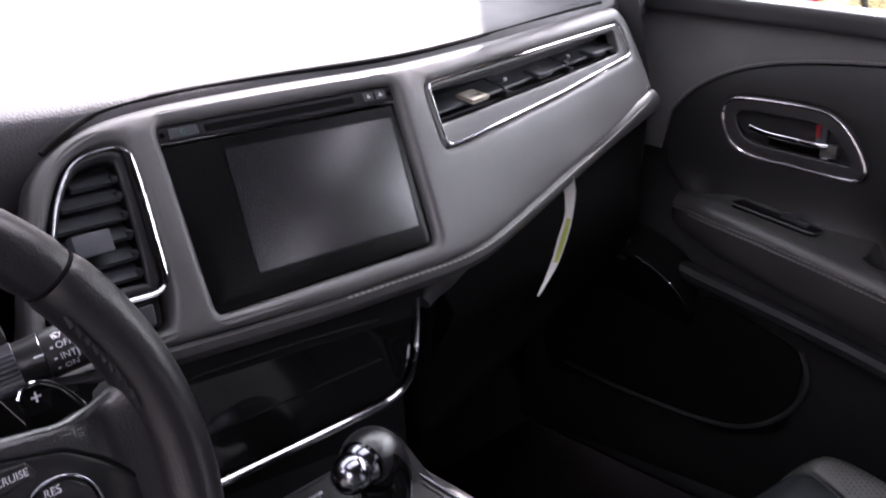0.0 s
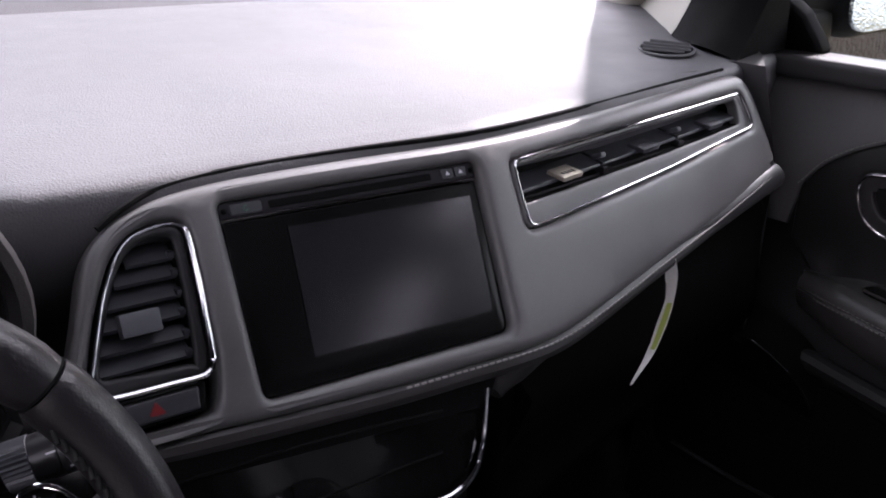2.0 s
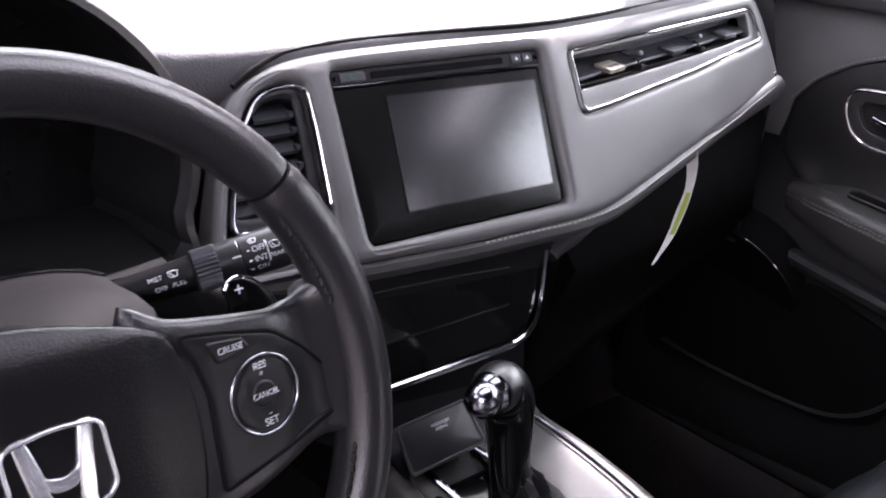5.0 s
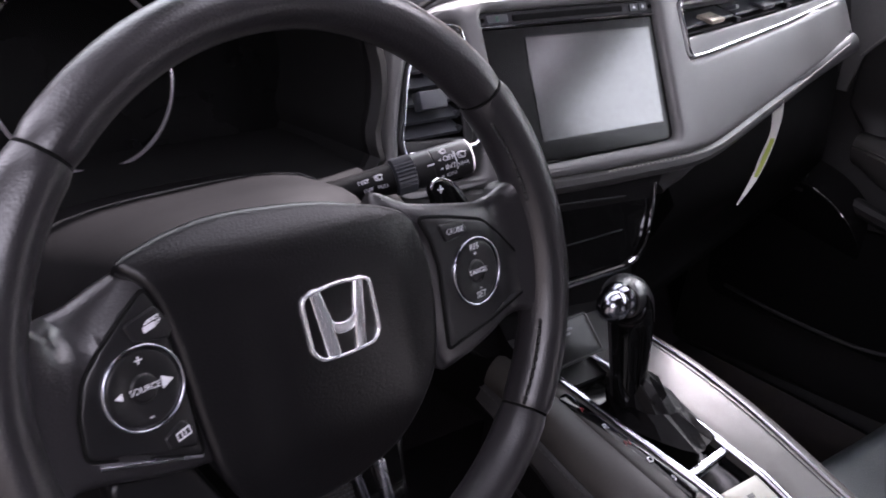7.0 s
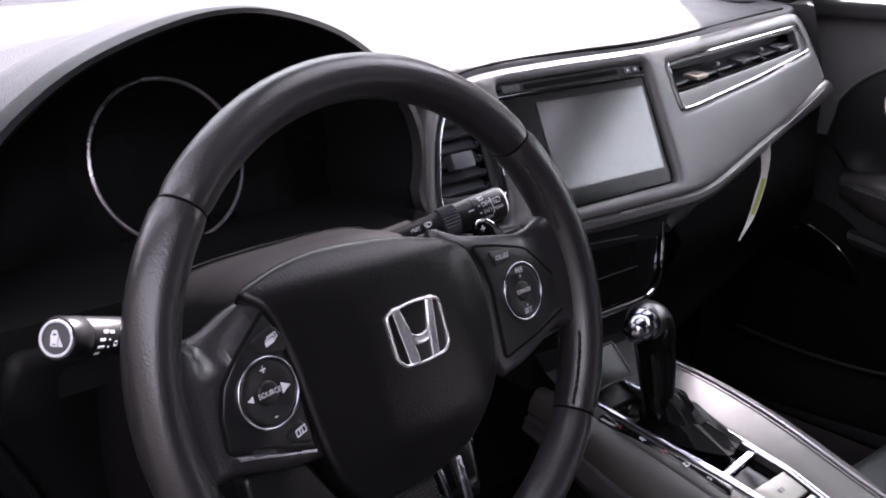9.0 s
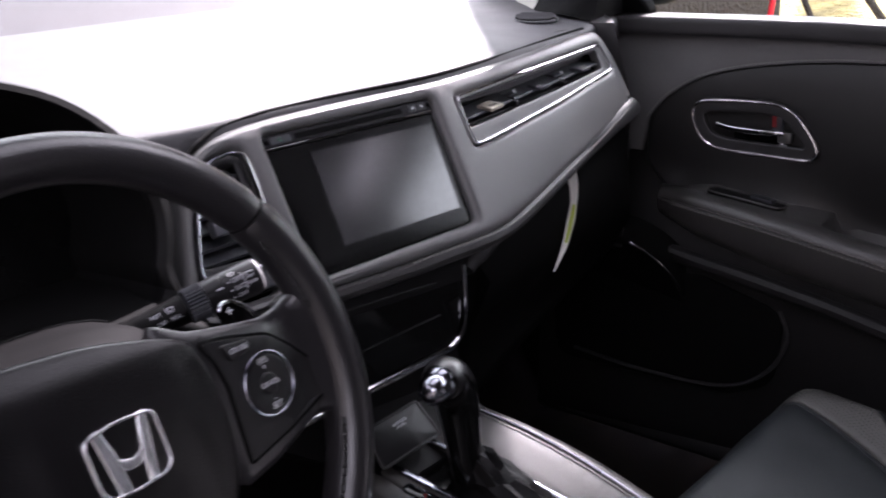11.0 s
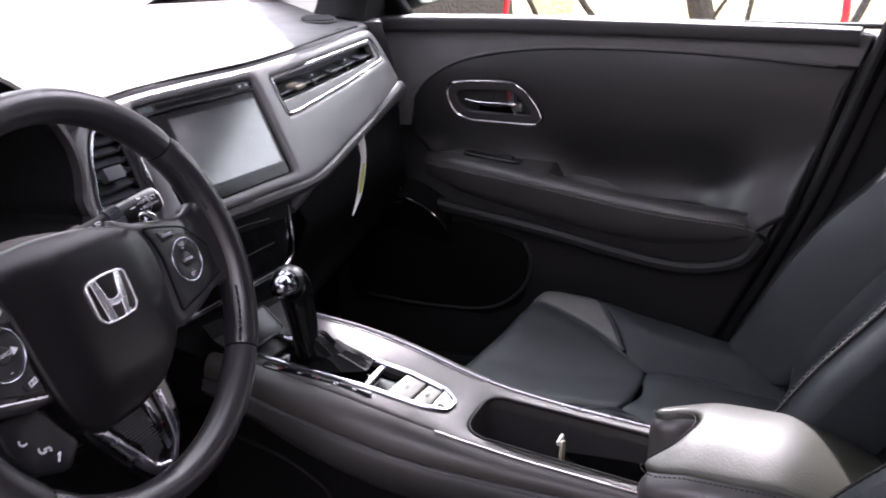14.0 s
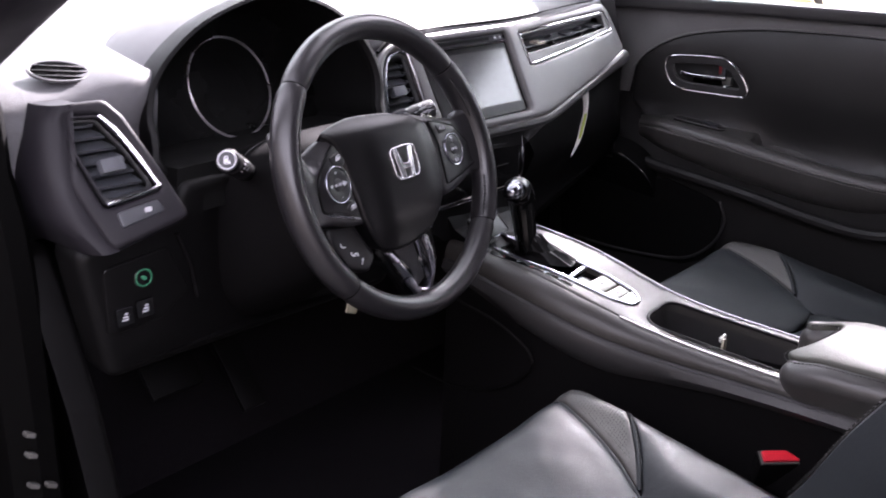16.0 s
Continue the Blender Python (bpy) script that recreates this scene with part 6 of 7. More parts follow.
letters("PASSENGER\nAIRBAG", 0.0036, nm @ Matrix.Translation((0, 0.003, 0.0004)), WHITEPRINT, con)

# ---------------------------------------------------------------- selector lever
lev = thing("gear_selector", (-0.045, 0.062, 0.43), "black leather gear selector with a dark chrome ball button", "gear selector")
LEV = [(-0.046, 0.064, 0.425, 0.0140), (-0.0445, 0.068, 0.450, 0.0160), (-0.0425, 0.073, 0.478, 0.0182), (-0.0420, 0.0765, 0.498, 0.0200), (-0.0445, 0.0775, 0.5105, 0.0206), (-0.0500, 0.0762, 0.5190, 0.0200), (-0.0580, 0.0735, 0.5225, 0.0182), (-0.0655, 0.0708, 0.5230, 0.0164)]
lev_path = spline([p[:3] for p in LEV], 4)
lev_r = [lerp(i / (len(lev_path) - 1), [k / 7 for k in range(8)], [p[3] for p in LEV]) for i in range(len(lev_path))]
grip = part("lever_grip", Geo().sweep(lev_path, circle(1.0, 28, 1.12), up=(0.3, 1, 0), scale=lev_r), RIMSKIN, lev, "leather covered lever grip")
part("gloss_inlay", Geo().sweep([Vector(p) + Vector((-0.0045, -0.0062, -0.002)) for p in lev_path[:23]], circle(1.0, 28, 1.10), up=(0.3, 1, 0), scale=[0.92 * r for r in lev_r[:23]]), PIANO, grip, "gloss black lever front")
hook_d = (Vector(lev_path[-1]) - Vector(lev_path[-4])).normalized()
tip = Vector(lev_path[-1])
part("button_collar", Geo().rod(tip - hook_d * 0.010, tip + hook_d * 0.004, 0.0176, 28, 0.0160, bevel=0.0012), PIANO, grip, "gloss black collar")
part("collar_band", Geo().rod(tip + hook_d * 0.003, tip + hook_d * 0.009, 0.0160, 28, 0.0145, bevel=0.0008), DARKCHROME, grip, "dark chrome band")
part("release_button", Geo().ball(tip + hook_d * 0.0145, 0.0142, (1, 1, 1), seg=24), DARKCHROME, grip, "round dark chrome release button")
grip_seam = Geo()
stitches(grip_seam, [(cx + 0.62 * w, cy - 0.80 * w, h) for cx, cy, h, w in LEV[1:5]], 0.0032, 0.0022, 0.0005)
part("stitching", grip_seam, FASCIA_EDGE, grip)
boot = []
rnd = random.Random(4)
for i, (t, w, dp) in enumerate(((0.0, 0.030, 0.058), (0.2, 0.027, 0.045), (0.42, 0.022, 0.032), (0.62, 0.019, 0.025), (0.8, 0.0165, 0.020), (1.0, 0.0145, 0.017))):
    cy = 0.038 + 0.026 * t
    cxx = -0.034 - 0.010 * t
    zz = con_z(cy) - 0.006 + 0.032 * t
    boot.append([Vector((cxx + x * w * (1 + 0.10 * math.sin(7 * k + 3 * i)), cy + y * dp * (1 + 0.07 * math.cos(5 * k + 2 * i)), zz + (0.004 * math.sin(3 * k + i) if 0 < i < 5 else 0))) for k, (x, y) in enumerate(circle(1.0, 22))])
part("boot", Geo().loft(boot), material("boot vinyl", (0.0035, 0.0033, 0.0035), 0.42, spec=0.15, grain=0.5, grain_size=300, voronoi=True), lev, "creased black boot")

# ---------------------------------------------------------------- armrest
arm = thing("console_armrest", (0.01, -0.47, 0.33), "grey leather console armrest with a rounded front notch", "armrest")
a_out = [(-0.086, -0.585), (-0.096, -0.50), (-0.098, -0.41), (-0.094, -0.374), (-0.080, -0.361), (-0.062, -0.365), (-0.036, -0.382), (-0.012, -0.394), (0.012, -0.398), (0.031, -0.390), (0.040, -0.372), (0.036, -0.354), (0.044, -0.343), (0.060, -0.347), (0.076, -0.366), (0.086, -0.41), (0.089, -0.47), (0.082, -0.55), (0.058, -0.592), (-0.055, -0.598)]
a_out = spline(a_out, 4, True)
a_top = lambda x, y: Vector((x, y, 0.400 - 2.4 * x * x - 0.014 * smoothstep(-0.42, -0.345, y) - 0.035 * smoothstep(-0.49, -0.60, y)))
a_in = [(x + 0.018 * smoothstep(-0.03, -0.09, x), y) for x, y in offset(orient(a_out, True), 0.004)]
part("top_pad", Geo().panel(a_in, lambda x, y: a_top(x, y) + Vector((0, 0, 0.0015)), 0.010, 0.006, grid=0.015, steps=5), LEATHER_TOP, arm, "pale grey leather top, worn smooth")
part("lower_pad", Geo().panel(offset(orient(a_out, True), -0.002), lambda x, y: a_top(x, y) + Vector((0, 0, -0.003)), 0.064, 0.020, grid=0.02, steps=6), ARMSKIN, arm, "dark leather armrest side")
st = Geo()
stitches(st, [a_top(x, y) + Vector((0, 0, -0.002)) for x, y in offset(orient(a_in, True), -0.0030)], 0.003, 0.002, 0.0004)
part("stitching", st, DARKTHREAD, arm)
part("hinge_base", Geo().box((0.01, -0.52, 0.33), (0.15, 0.22, 0.05), bevel=0.01), HARD, arm)

ut = thing("key_tag", (0.004, -0.248, 0.30), "small cream paper tag in the cup well", "tag")
part("tag_card", Geo().box((0.0, -0.250, 0.328), (0.010, 0.004, 0.030), Matrix.Rotation(0.25, 4, "Y"), bevel=0.0008), CREAM, ut)
part("tag_fold", Geo().box((0.006, -0.246, 0.342), (0.016, 0.004, 0.006), Matrix.Rotation(-0.2, 4, "Y"), bevel=0.0008), PAPER, ut)
part("tag_string", Geo().rod((0.0, -0.250, 0.276), (0.0, -0.250, 0.320), 0.0012, 6), PAPER, ut)

# ---------------------------------------------------------------- front seats
SEAM_V, SEAM_U = [-0.03, 0.0, 0.05, 0.11, 0.16, 0.20, 0.25, 0.30, 0.37, 0.53], [0.172, 0.170, 0.161, 0.140, 0.115, 0.090, 0.060, 0.077, 0.090, 0.096]


def seat(cx, fy, label, rise=0.0):
    """A leather bucket seat; cx: its middle, fy: the front of its cushion."""
    s = thing("front_seat", (cx, fy - 0.26, 0.0), label, "seat", "front seats")

    def top(x, y):
        u, v = abs(x - cx), fy - y
        k = sum(lerp(v + d, SEAM_V, SEAM_U) for d in (-0.02, 0.0, 0.02)) / 3
        bol = 0.020 * smoothstep(k, k + 0.06, u) * smoothstep(-0.02, 0.06, v) - 0.045 * smoothstep(0.180, 0.245, u)
        dent = -0.0035 * math.exp(-((u - k) / 0.008) ** 2) - 0.0035 * math.exp(-((v - 0.256) / 0.008) ** 2) * smoothstep(0.075, 0.055, u)
        crease = 0.0012 * noise.noise((x * 26, y * 26, 3.0)) + 0.0022 * noise.noise((x * 9, y * 9, 7.0))
        return Vector((x, y, 0.318 + rise + bol + dent + crease - 0.075 * smoothstep(0.040, -0.040, v) - 0.19 * max(0.0, v - 0.03) - 0.006 * max(0.0, 1 - (u / 0.12) ** 2)))

    def outline(pts):
        return spline([(cx + x, fy - y) for x, y in pts], 5, True)

    seam_pts = [(0.168, -0.006), (0.161, 0.050), (0.140, 0.111), (0.115, 0.161), (0.090, 0.201), (0.061, 0.246)]
    mid = [(-x, y) for x, y in seam_pts[::-1]] + [(-0.12, -0.022), (0.0, -0.026), (0.12, -0.022)] + seam_pts + [(0.0, 0.252)]
    part("cushion_front", Geo().panel(outline(mid), top, 0.10, 0.004, grid=0.012), LEATHER, s, "smooth black leather cushion")
    rear = [(-0.062, 0.252), (0.0, 0.258), (0.062, 0.252), (0.079, 0.305), (0.090, 0.367), (0.096, 0.52), (-0.096, 0.52), (-0.090, 0.367), (-0.079, 0.305)]
    part("cushion_rear", Geo().panel(outline(rear), top, 0.10, 0.004, grid=0.014), LEATHER, s)
    for sd in (-1, 1):
        front = [(0.173, -0.004), (0.196, 0.018), (0.212, 0.055), (0.221, 0.104), (0.190, 0.126), (0.165, 0.148), (0.135, 0.172), (0.096, 0.199), (0.118, 0.162), (0.143, 0.112), (0.164, 0.051)]
        # Only the right bolster front is paler: its lit look is in the colour.
        part("side_bolster", Geo().panel(outline([(sd * x, y) for x, y in front]), top, 0.11, 0.004, grid=0.010, steps=4), LEATHER_LIT if sd > 0 else LEATHER, s, "perforated leather bolster front, lightened for the light on it" if sd > 0 else "")
        back = [(0.065, 0.248), (0.078, 0.212), (0.096, 0.204), (0.137, 0.177), (0.168, 0.152), (0.194, 0.130), (0.223, 0.108), (0.232, 0.20), (0.232, 0.34), (0.222, 0.52), (0.100, 0.53), (0.093, 0.367), (0.081, 0.305)]
        part("side_bolster", Geo().panel(outline([(sd * x, y) for x, y in back]), top, 0.11, 0.004, grid=0.012, steps=4), LEATHER, s, "black leather cushion bolster")
        path = [top(cx + sd * x, fy - y) for x, y in spline([(0.221, 0.106), (0.192, 0.128), (0.166, 0.150), (0.136, 0.1745), (0.094, 0.202)], 6)]
        part("seam", Geo().tube([p - Vector((0, 0, 0.0022)) for p in path], 0.0032, 8), LEATHER, s)
        for shift in (-0.004, 0.004):
            st = Geo()
            stitches(st, path, 0.004, 0.003, 0.0006, (shift * 0.6 * sd, shift, 0.0012))
            part("stitching", st, DARKTHREAD, s)
        path = [top(cx + sd * x, fy - y) for x, y in spline(seam_pts + [(0.079, 0.305), (0.091, 0.367), (0.097, 0.52)], 6)]
        part("seam", Geo().tube([p - Vector((0, 0, 0.0022)) for p in path], 0.0032, 8), LEATHER, s)
    holes = Geo()
    for i in range(26):
        for j in range(44):
            x, v = 0.100 + i * 0.0045 + 0.00225 * (j % 2), 0.005 + j * 0.0045
            if inside((x, v), [(0.172, 0.012), (0.192, 0.026), (0.206, 0.060), (0.212, 0.098), (0.165, 0.138), (0.118, 0.176), (0.128, 0.160), (0.152, 0.110), (0.170, 0.055)]):
                holes.box(top(cx + x, fy - v) + Vector((0, 0, 0.0001)), (0.0012, 0.0012, 0.0004))
    tagged(part("perforated_texture", holes, BLACK, s), kind="stuff")
    base = outline([(-0.18, 0.06), (0, 0.045), (0.18, 0.06), (0.20, 0.20), (0.20, 0.50), (0, 0.54), (-0.20, 0.50), (-0.20, 0.20)])
    part("seat_base", Geo().loft([[Vector((x, y, z)) for x, y in base] for z in (0.02, 0.18, 0.225)]), HARD, s)

    BZ = [0.20, 0.26, 0.32, 0.40, 0.46, 0.51, 0.575, 0.70, 0.90, 1.10]
    OUTER = [-0.295, -0.327, -0.366, -0.405, -0.445, -0.485, -0.553, -0.63, -0.74, -0.84]
    INNER = [-0.365, -0.395, -0.432, -0.483, -0.521, -0.563, -0.610, -0.68, -0.78, -0.88]

    def back(u, v):
        """The backrest: its side wings stand forward of the middle; v: height above the cushion's foot."""
        z = 0.26 + v
        yo, yi = (sum(lerp(z + d, BZ, q) for d in (-0.04, -0.02, 0, 0.02, 0.04)) / 5 for q in (OUTER, INNER))
        mid_y = yi - 0.050
        wing = smoothstep(0.085, 0.185, abs(u)) - 0.55 * smoothstep(0.190, 0.240, abs(u))
        y = mid_y + ((yo if u > 0 else yi) - mid_y) * wing - 0.004 * math.exp(-((abs(u) - 0.105) / 0.007) ** 2)
        return Vector((cx + u, y + fy + 0.0015 * noise.noise((u * 14, v * 14, 1.0)), z + rise))

    shape = spline([(-0.103, 0.0), (0.103, 0.0), (0.103, 0.30), (0.095, 0.66), (-0.095, 0.66), (-0.103, 0.30)], 5, True)
    part("backrest", Geo().panel(shape, back, 0.08, 0.006, grid=0.03, side=-1), LEATHER, s, "black leather backrest")
    for sd in (-1, 1):
        wing = spline([(sd * 0.107, 0.0), (sd * 0.19, -0.02), (sd * 0.226, 0.03), (sd * 0.232, 0.30), (sd * 0.205, 0.58), (sd * 0.099, 0.66), (sd * 0.107, 0.30)], 5, True)
        part("back_bolster", Geo().panel(wing, back, 0.11, 0.012, grid=0.020, side=-1, steps=5), LEATHER, s, "black leather backrest bolster")
        edge = [back(sd * 0.196, 0.03 + i * 0.02) + Vector((0, 0.001, 0)) for i in range(27)]
        part("seam", Geo().tube(edge, 0.0018, 6, up=(1, 0, 0)), DARKTHREAD, s)
        st = Geo()
        stitches(st, edge, 0.005, 0.003, 0.0009, (sd * -0.006, 0.003, 0.0))
        part("stitching", st, DARKTHREAD, s)
    shell = spline([(-0.21, -0.02), (0.21, -0.02), (0.22, 0.30), (0.17, 0.66), (-0.17, 0.66), (-0.22, 0.30)], 5, True)
    part("back_shell", Geo().panel(shell, lambda u, v: back(u * 0.4, v) + Vector((u * 0.6, -0.07, 0)), 0.05, 0.02, grid=0.05, side=-1), HARD, s)
    return s


seat(0.285, 0.002, "black leather passenger seat with a lightened perforated bolster front")
seat(-0.375, -0.085, "black leather driver seat with a lightened perforated bolster front", -0.026)

buckle = thing("seat_belt_buckle", (-0.10, -0.385, 0.10), "black seat belt buckle with a red release button", "buckle")
bm_ = pose(-0.080, -0.372, 0.222, 24, 0, -48)
part("housing", Geo().box(bm_ @ Vector((0, 0, 0)), (0.056, 0.024, 0.050), bm_.to_3x3().to_4x4(), bevel=0.004), HARD, buckle)
part("button_frame", Geo().box(bm_ @ Vector((0, -0.001, 0.026)), (0.052, 0.021, 0.003), bm_.to_3x3().to_4x4(), bevel=0.001), SATIN, buckle, "grey rim round the button")
part("release_button", Geo().box(bm_ @ Vector((0, -0.001, 0.0285)), (0.047, 0.016, 0.006), bm_.to_3x3().to_4x4(), bevel=0.0025), RED, buckle, "bright red release button")
part("stalk", Geo().box(bm_ @ Vector((0, 0, -0.10)), (0.030, 0.008, 0.16), bm_.to_3x3().to_4x4(), bevel=0.002), HARD, buckle)

# seat belt on the passenger pillar
belt = thing("seat_belt", (0.69, -0.55, 0.60), "black seat belt webbing with its anchor on the pillar", "seat belt")
part("webbing", Geo().sweep(spline([(0.66, -0.58, 1.05), (0.672, -0.565, 0.80), (0.675, -0.545, 0.55), (0.68, -0.53, 0.20)], 6), [(-0.022, -0.0008), (0.022, -0.0008), (0.022, 0.0008), (-0.022, 0.0008)], up=(1, 0, 0)), HARD, belt)
part("anchor", Geo().box((0.672, -0.552, 0.69), (0.012, 0.05, 0.035), bevel=0.006), HARD, belt)
part("latch_plate", Geo().box((0.668, -0.545, 0.635), (0.004, 0.026, 0.030), bevel=0.0015), CHROME, belt, "bright latch plate")

# ---------------------------------------------------------------- passenger door
def x_door(y, z):
    """Face of the door trim: bowed, flared below, with a pull recess above the rear of the armrest."""
    r = smoothstep(0.10, -0.03, y) * smoothstep(-0.34, -0.22, y)
    flare_in = 0.05 * smoothstep(0.52 - 0.09 * r, 0.40 - 0.004 * r, z)
    recess = 0.024 * r * smoothstep(0.56, 0.48, z) * smoothstep(0.395, 0.435, z)
    return 0.70 - 0.035 * smoothstep(0.05, 0.45, y) - flare_in + recess + 0.02 * smoothstep(0.62, 0.73, z)


dsurf = lambda lift=0.0: (lambda y, z: Vector((x_door(y, z) - lift, y, z)))


def rear_edge(z):
    return lerp(z, [0.0, 0.19, 0.35, 0.45, 0.70, 0.76], [-0.20, -0.275, -0.355, -0.40, -0.49, -0.51])


door = thing("passenger_door", (0.72, 0.0, 0.05), "closed passenger door with black stitched trim", "door")
d_out = [(0.52, 0.06), (0.50, 0.745)] + [(0.35, 0.752), (0.05, 0.742), (-0.16, 0.733), (-0.40, 0.722)] + [(rear_edge(z), z) for z in (0.715, 0.60, 0.45, 0.35, 0.19, 0.06)]
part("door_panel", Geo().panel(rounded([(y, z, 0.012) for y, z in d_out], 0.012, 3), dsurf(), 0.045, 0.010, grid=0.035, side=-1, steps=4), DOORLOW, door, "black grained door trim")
part("outer_skin", Geo().panel([(0.56, 0.03), (0.56, 0.74), (0.0, 0.73), (-0.53, 0.70), (-0.25, 0.03)], lambda y, z: Vector((0.80, y, z)), 0.06, 0.01, grid=0.2, side=-1), BODY, door, "silver painted door skin")
part("sill_cap", Geo().sweep([(x_door(y, 0.74) + 0.012, y, lerp(y, [-0.47, -0.40, -0.16, 0.05, 0.35, 0.52], [0.716, 0.720, 0.731, 0.740, 0.750, 0.752])) for y in [0.52 - 0.99 * i / 24 for i in range(25)]], rounded([(-0.034, -0.02), (0.034, -0.02), (0.034, 0.007), (-0.034, 0.007)], 0.009, 4)), SOFT, door, "padded door sill top")
part("window_seal", Geo().tube([(0.742, y, lerp(y, [-0.52, 0.52], [0.722, 0.757])) for y in (0.52, 0.2, -0.1, -0.3, -0.52)], 0.005, 8), RUBBER, door)
part("edge_seal", Geo().tube([(0.695, rear_edge(z) - 0.012, z) for z in [0.08 + 0.066 * i for i in range(11)]], 0.011, 10, up=(0, 1, 0)), RUBBER, door, "black rubber door seal")
part("frame_edge", Geo().sweep([(0.712, rear_edge(z) - 0.038, z) for z in [0.06 + 0.075 * i for i in range(11)]], rounded([(-0.016, -0.012), (0.016, -0.012), (0.016, 0.012), (-0.016, 0.012)], 0.006, 3), up=(0, 1, 0)), PILLAR, door)
part("window_frame", Geo().tube(spline([(0.745, 0.52, 0.75), (0.725, 0.40, 0.93), (0.665, 0.16, 1.03), (0.632, -0.15, 1.055), (0.632, -0.60, 1.05), (0.65, -0.60, 0.95), (0.735, -0.53, 0.71)], 6), 0.014, 8, up=(1, 0, 0.3)), RUBBER, door)
part("mirror_sail", Geo().panel(rounded([(0.55, 0.745), (0.33, 0.745), (0.36, 0.80), (0.47, 0.885), (0.55, 0.86)], 0.015), lambda y, z: Vector((0.715 - 0.30 * (z - 0.745), y, z)), 0.02, 0.006, side=-1), HARD, door, "black triangular mirror sail panel")
part("window_frame_front", Geo().sweep(spline([(0.80, 0.68, 0.80), (0.76, 0.52, 0.915), (0.70, 0.32, 1.02), (0.655, 0.10, 1.075)], 6), rounded([(-0.045, -0.014), (0.045, -0.014), (0.045, 0.014), (-0.045, 0.014)], 0.006, 3), up=(1, 0, 0.3)), RUBBER, door, "black window frame along the pillar")
# stitched insert
upper = [(0.495, 0.742), (0.35, 0.749), (0.05, 0.739), (-0.16, 0.730), (-0.40, 0.719), (rear_edge(0.713) + 0.006, 0.713), (rear_edge(0.666) + 0.006, 0.666)] + spline([(-0.44, 0.668), (-0.25, 0.686), (-0.07, 0.695), (0.08, 0.694), (0.205, 0.678), (0.275, 0.646), (0.312, 0.607)], 4) + [(0.325, 0.55), (0.495, 0.55)]
# Upper trim laid over the dark panel, paler to look lit.
part("upper_trim", Geo().panel(upper, dsurf(0.004), 0.006, 0.002, grid=0.035, side=-1), DOORTOP, door, "grained upper door trim, lightened for the light on it")
ins = spline([(0.318, 0.535), (0.312, 0.606), (0.275, 0.645), (0.205, 0.677), (0.08, 0.693), (-0.07, 0.694), (-0.25, 0.685), (-0.44, 0.667)], 5) + [(rear_edge(0.664) + 0.006, 0.664), (rear_edge(0.55) + 0.006, 0.55), (rear_edge(0.43) + 0.006, 0.43), (-0.34, 0.40), (0.0, 0.42), (0.25, 0.47)]
hole = spline([(0.2405, 0.613), (0.2365, 0.628), (0.222, 0.6355), (0.17, 0.637), (0.118, 0.6345), (0.094, 0.624), (0.074, 0.604), (0.059, 0.580), (0.0575, 0.5640), (0.074, 0.5555), (0.14, 0.5585), (0.195, 0.5625), (0.222, 0.574), (0.235, 0.592)], 4, True)
part("door_insert", Geo().panel(ins, dsurf(0.006), 0.012, 0.006, [hole], grid=0.03, side=-1, steps=4), INSERT, door, "black leather door insert")
seam = [dsurf(0.0085)(y, z) for y, z in spline([(0.312, 0.606), (0.275, 0.645), (0.205, 0.677), (0.08, 0.693), (-0.07, 0.694), (-0.25, 0.685), (-0.44, 0.667)], 8)]
part("insert_piping", Geo().tube(seam, 0.0022, 8, up=(1, 0, 0)), FASCIA, door)
st = Geo()
stitches(st, seam, 0.0042, 0.0022, 0.0008, (-0.0022, 0, 0.0022))
part("stitching", st, THREAD, door, "grey stitching round the insert")
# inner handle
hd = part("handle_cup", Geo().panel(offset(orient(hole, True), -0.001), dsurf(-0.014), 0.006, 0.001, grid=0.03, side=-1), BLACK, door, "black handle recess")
part("cup_wall", Geo().loft([[dsurf(0.005)(y, z) for y, z in hole], [dsurf(-0.016)(y, z) for y, z in offset(orient(hole, True), 0.008)[::1]]] if orient(hole, True) == hole else [[dsurf(0.005)(y, z) for y, z in hole[::-1]], [dsurf(-0.016)(y, z) for y, z in offset(orient(hole, True), 0.008)]], True, False, False), HARD, hd)
part("handle_surround", Geo().panel(offset(orient(hole, True), -0.002), dsurf(0.009), 0.008, 0.003, [offset(orient(hole, True), 0.018)], grid=0.03, side=-1, steps=3), SOFT, hd, "dark grey handle surround")
part("chrome_ring", Geo().tube([dsurf(0.010)(y, z) for y, z in offset(orient(hole, True), 0.001)], 0.0021, 8, closed=True, up=(1, 0, 0)), CHROME, hd, "chrome ring round the handle")
part("pull_lever", Geo().sweep(spline([dsurf(0.004)(0.205, 0.600), dsurf(0.010)(0.18, 0.596), dsurf(0.011)(0.13, 0.593), dsurf(0.008)(0.105, 0.592)], 5), rounded([(-0.005, -0.0035), (0.005, -0.0035), (0.005, 0.0035), (-0.005, 0.0035)], 0.002, 3)), CHROME, hd, "chrome pull lever")
# Chrome bar shaped to stand in for the sheen low in the recess.
part("sheen_bar", Geo().tube([dsurf(0.002)(y, z) for y, z in spline([(0.198, 0.578), (0.165, 0.573), (0.125, 0.572), (0.100, 0.577)], 5)], 0.0022, 8, up=(1, 0, 0)), CHROME, hd, "chrome bar added for the sheen low in the recess")
part("lever_web", Geo().box(dsurf(-0.002)(0.155, 0.583), (0.010, 0.085, 0.020), bevel=0.004), PIANO, hd)
part("lock_tab", Geo().box(dsurf(0.003)(0.115, 0.606), (0.012, 0.014, 0.024), bevel=0.003), LOUVER, hd, "lock tab with red flag")
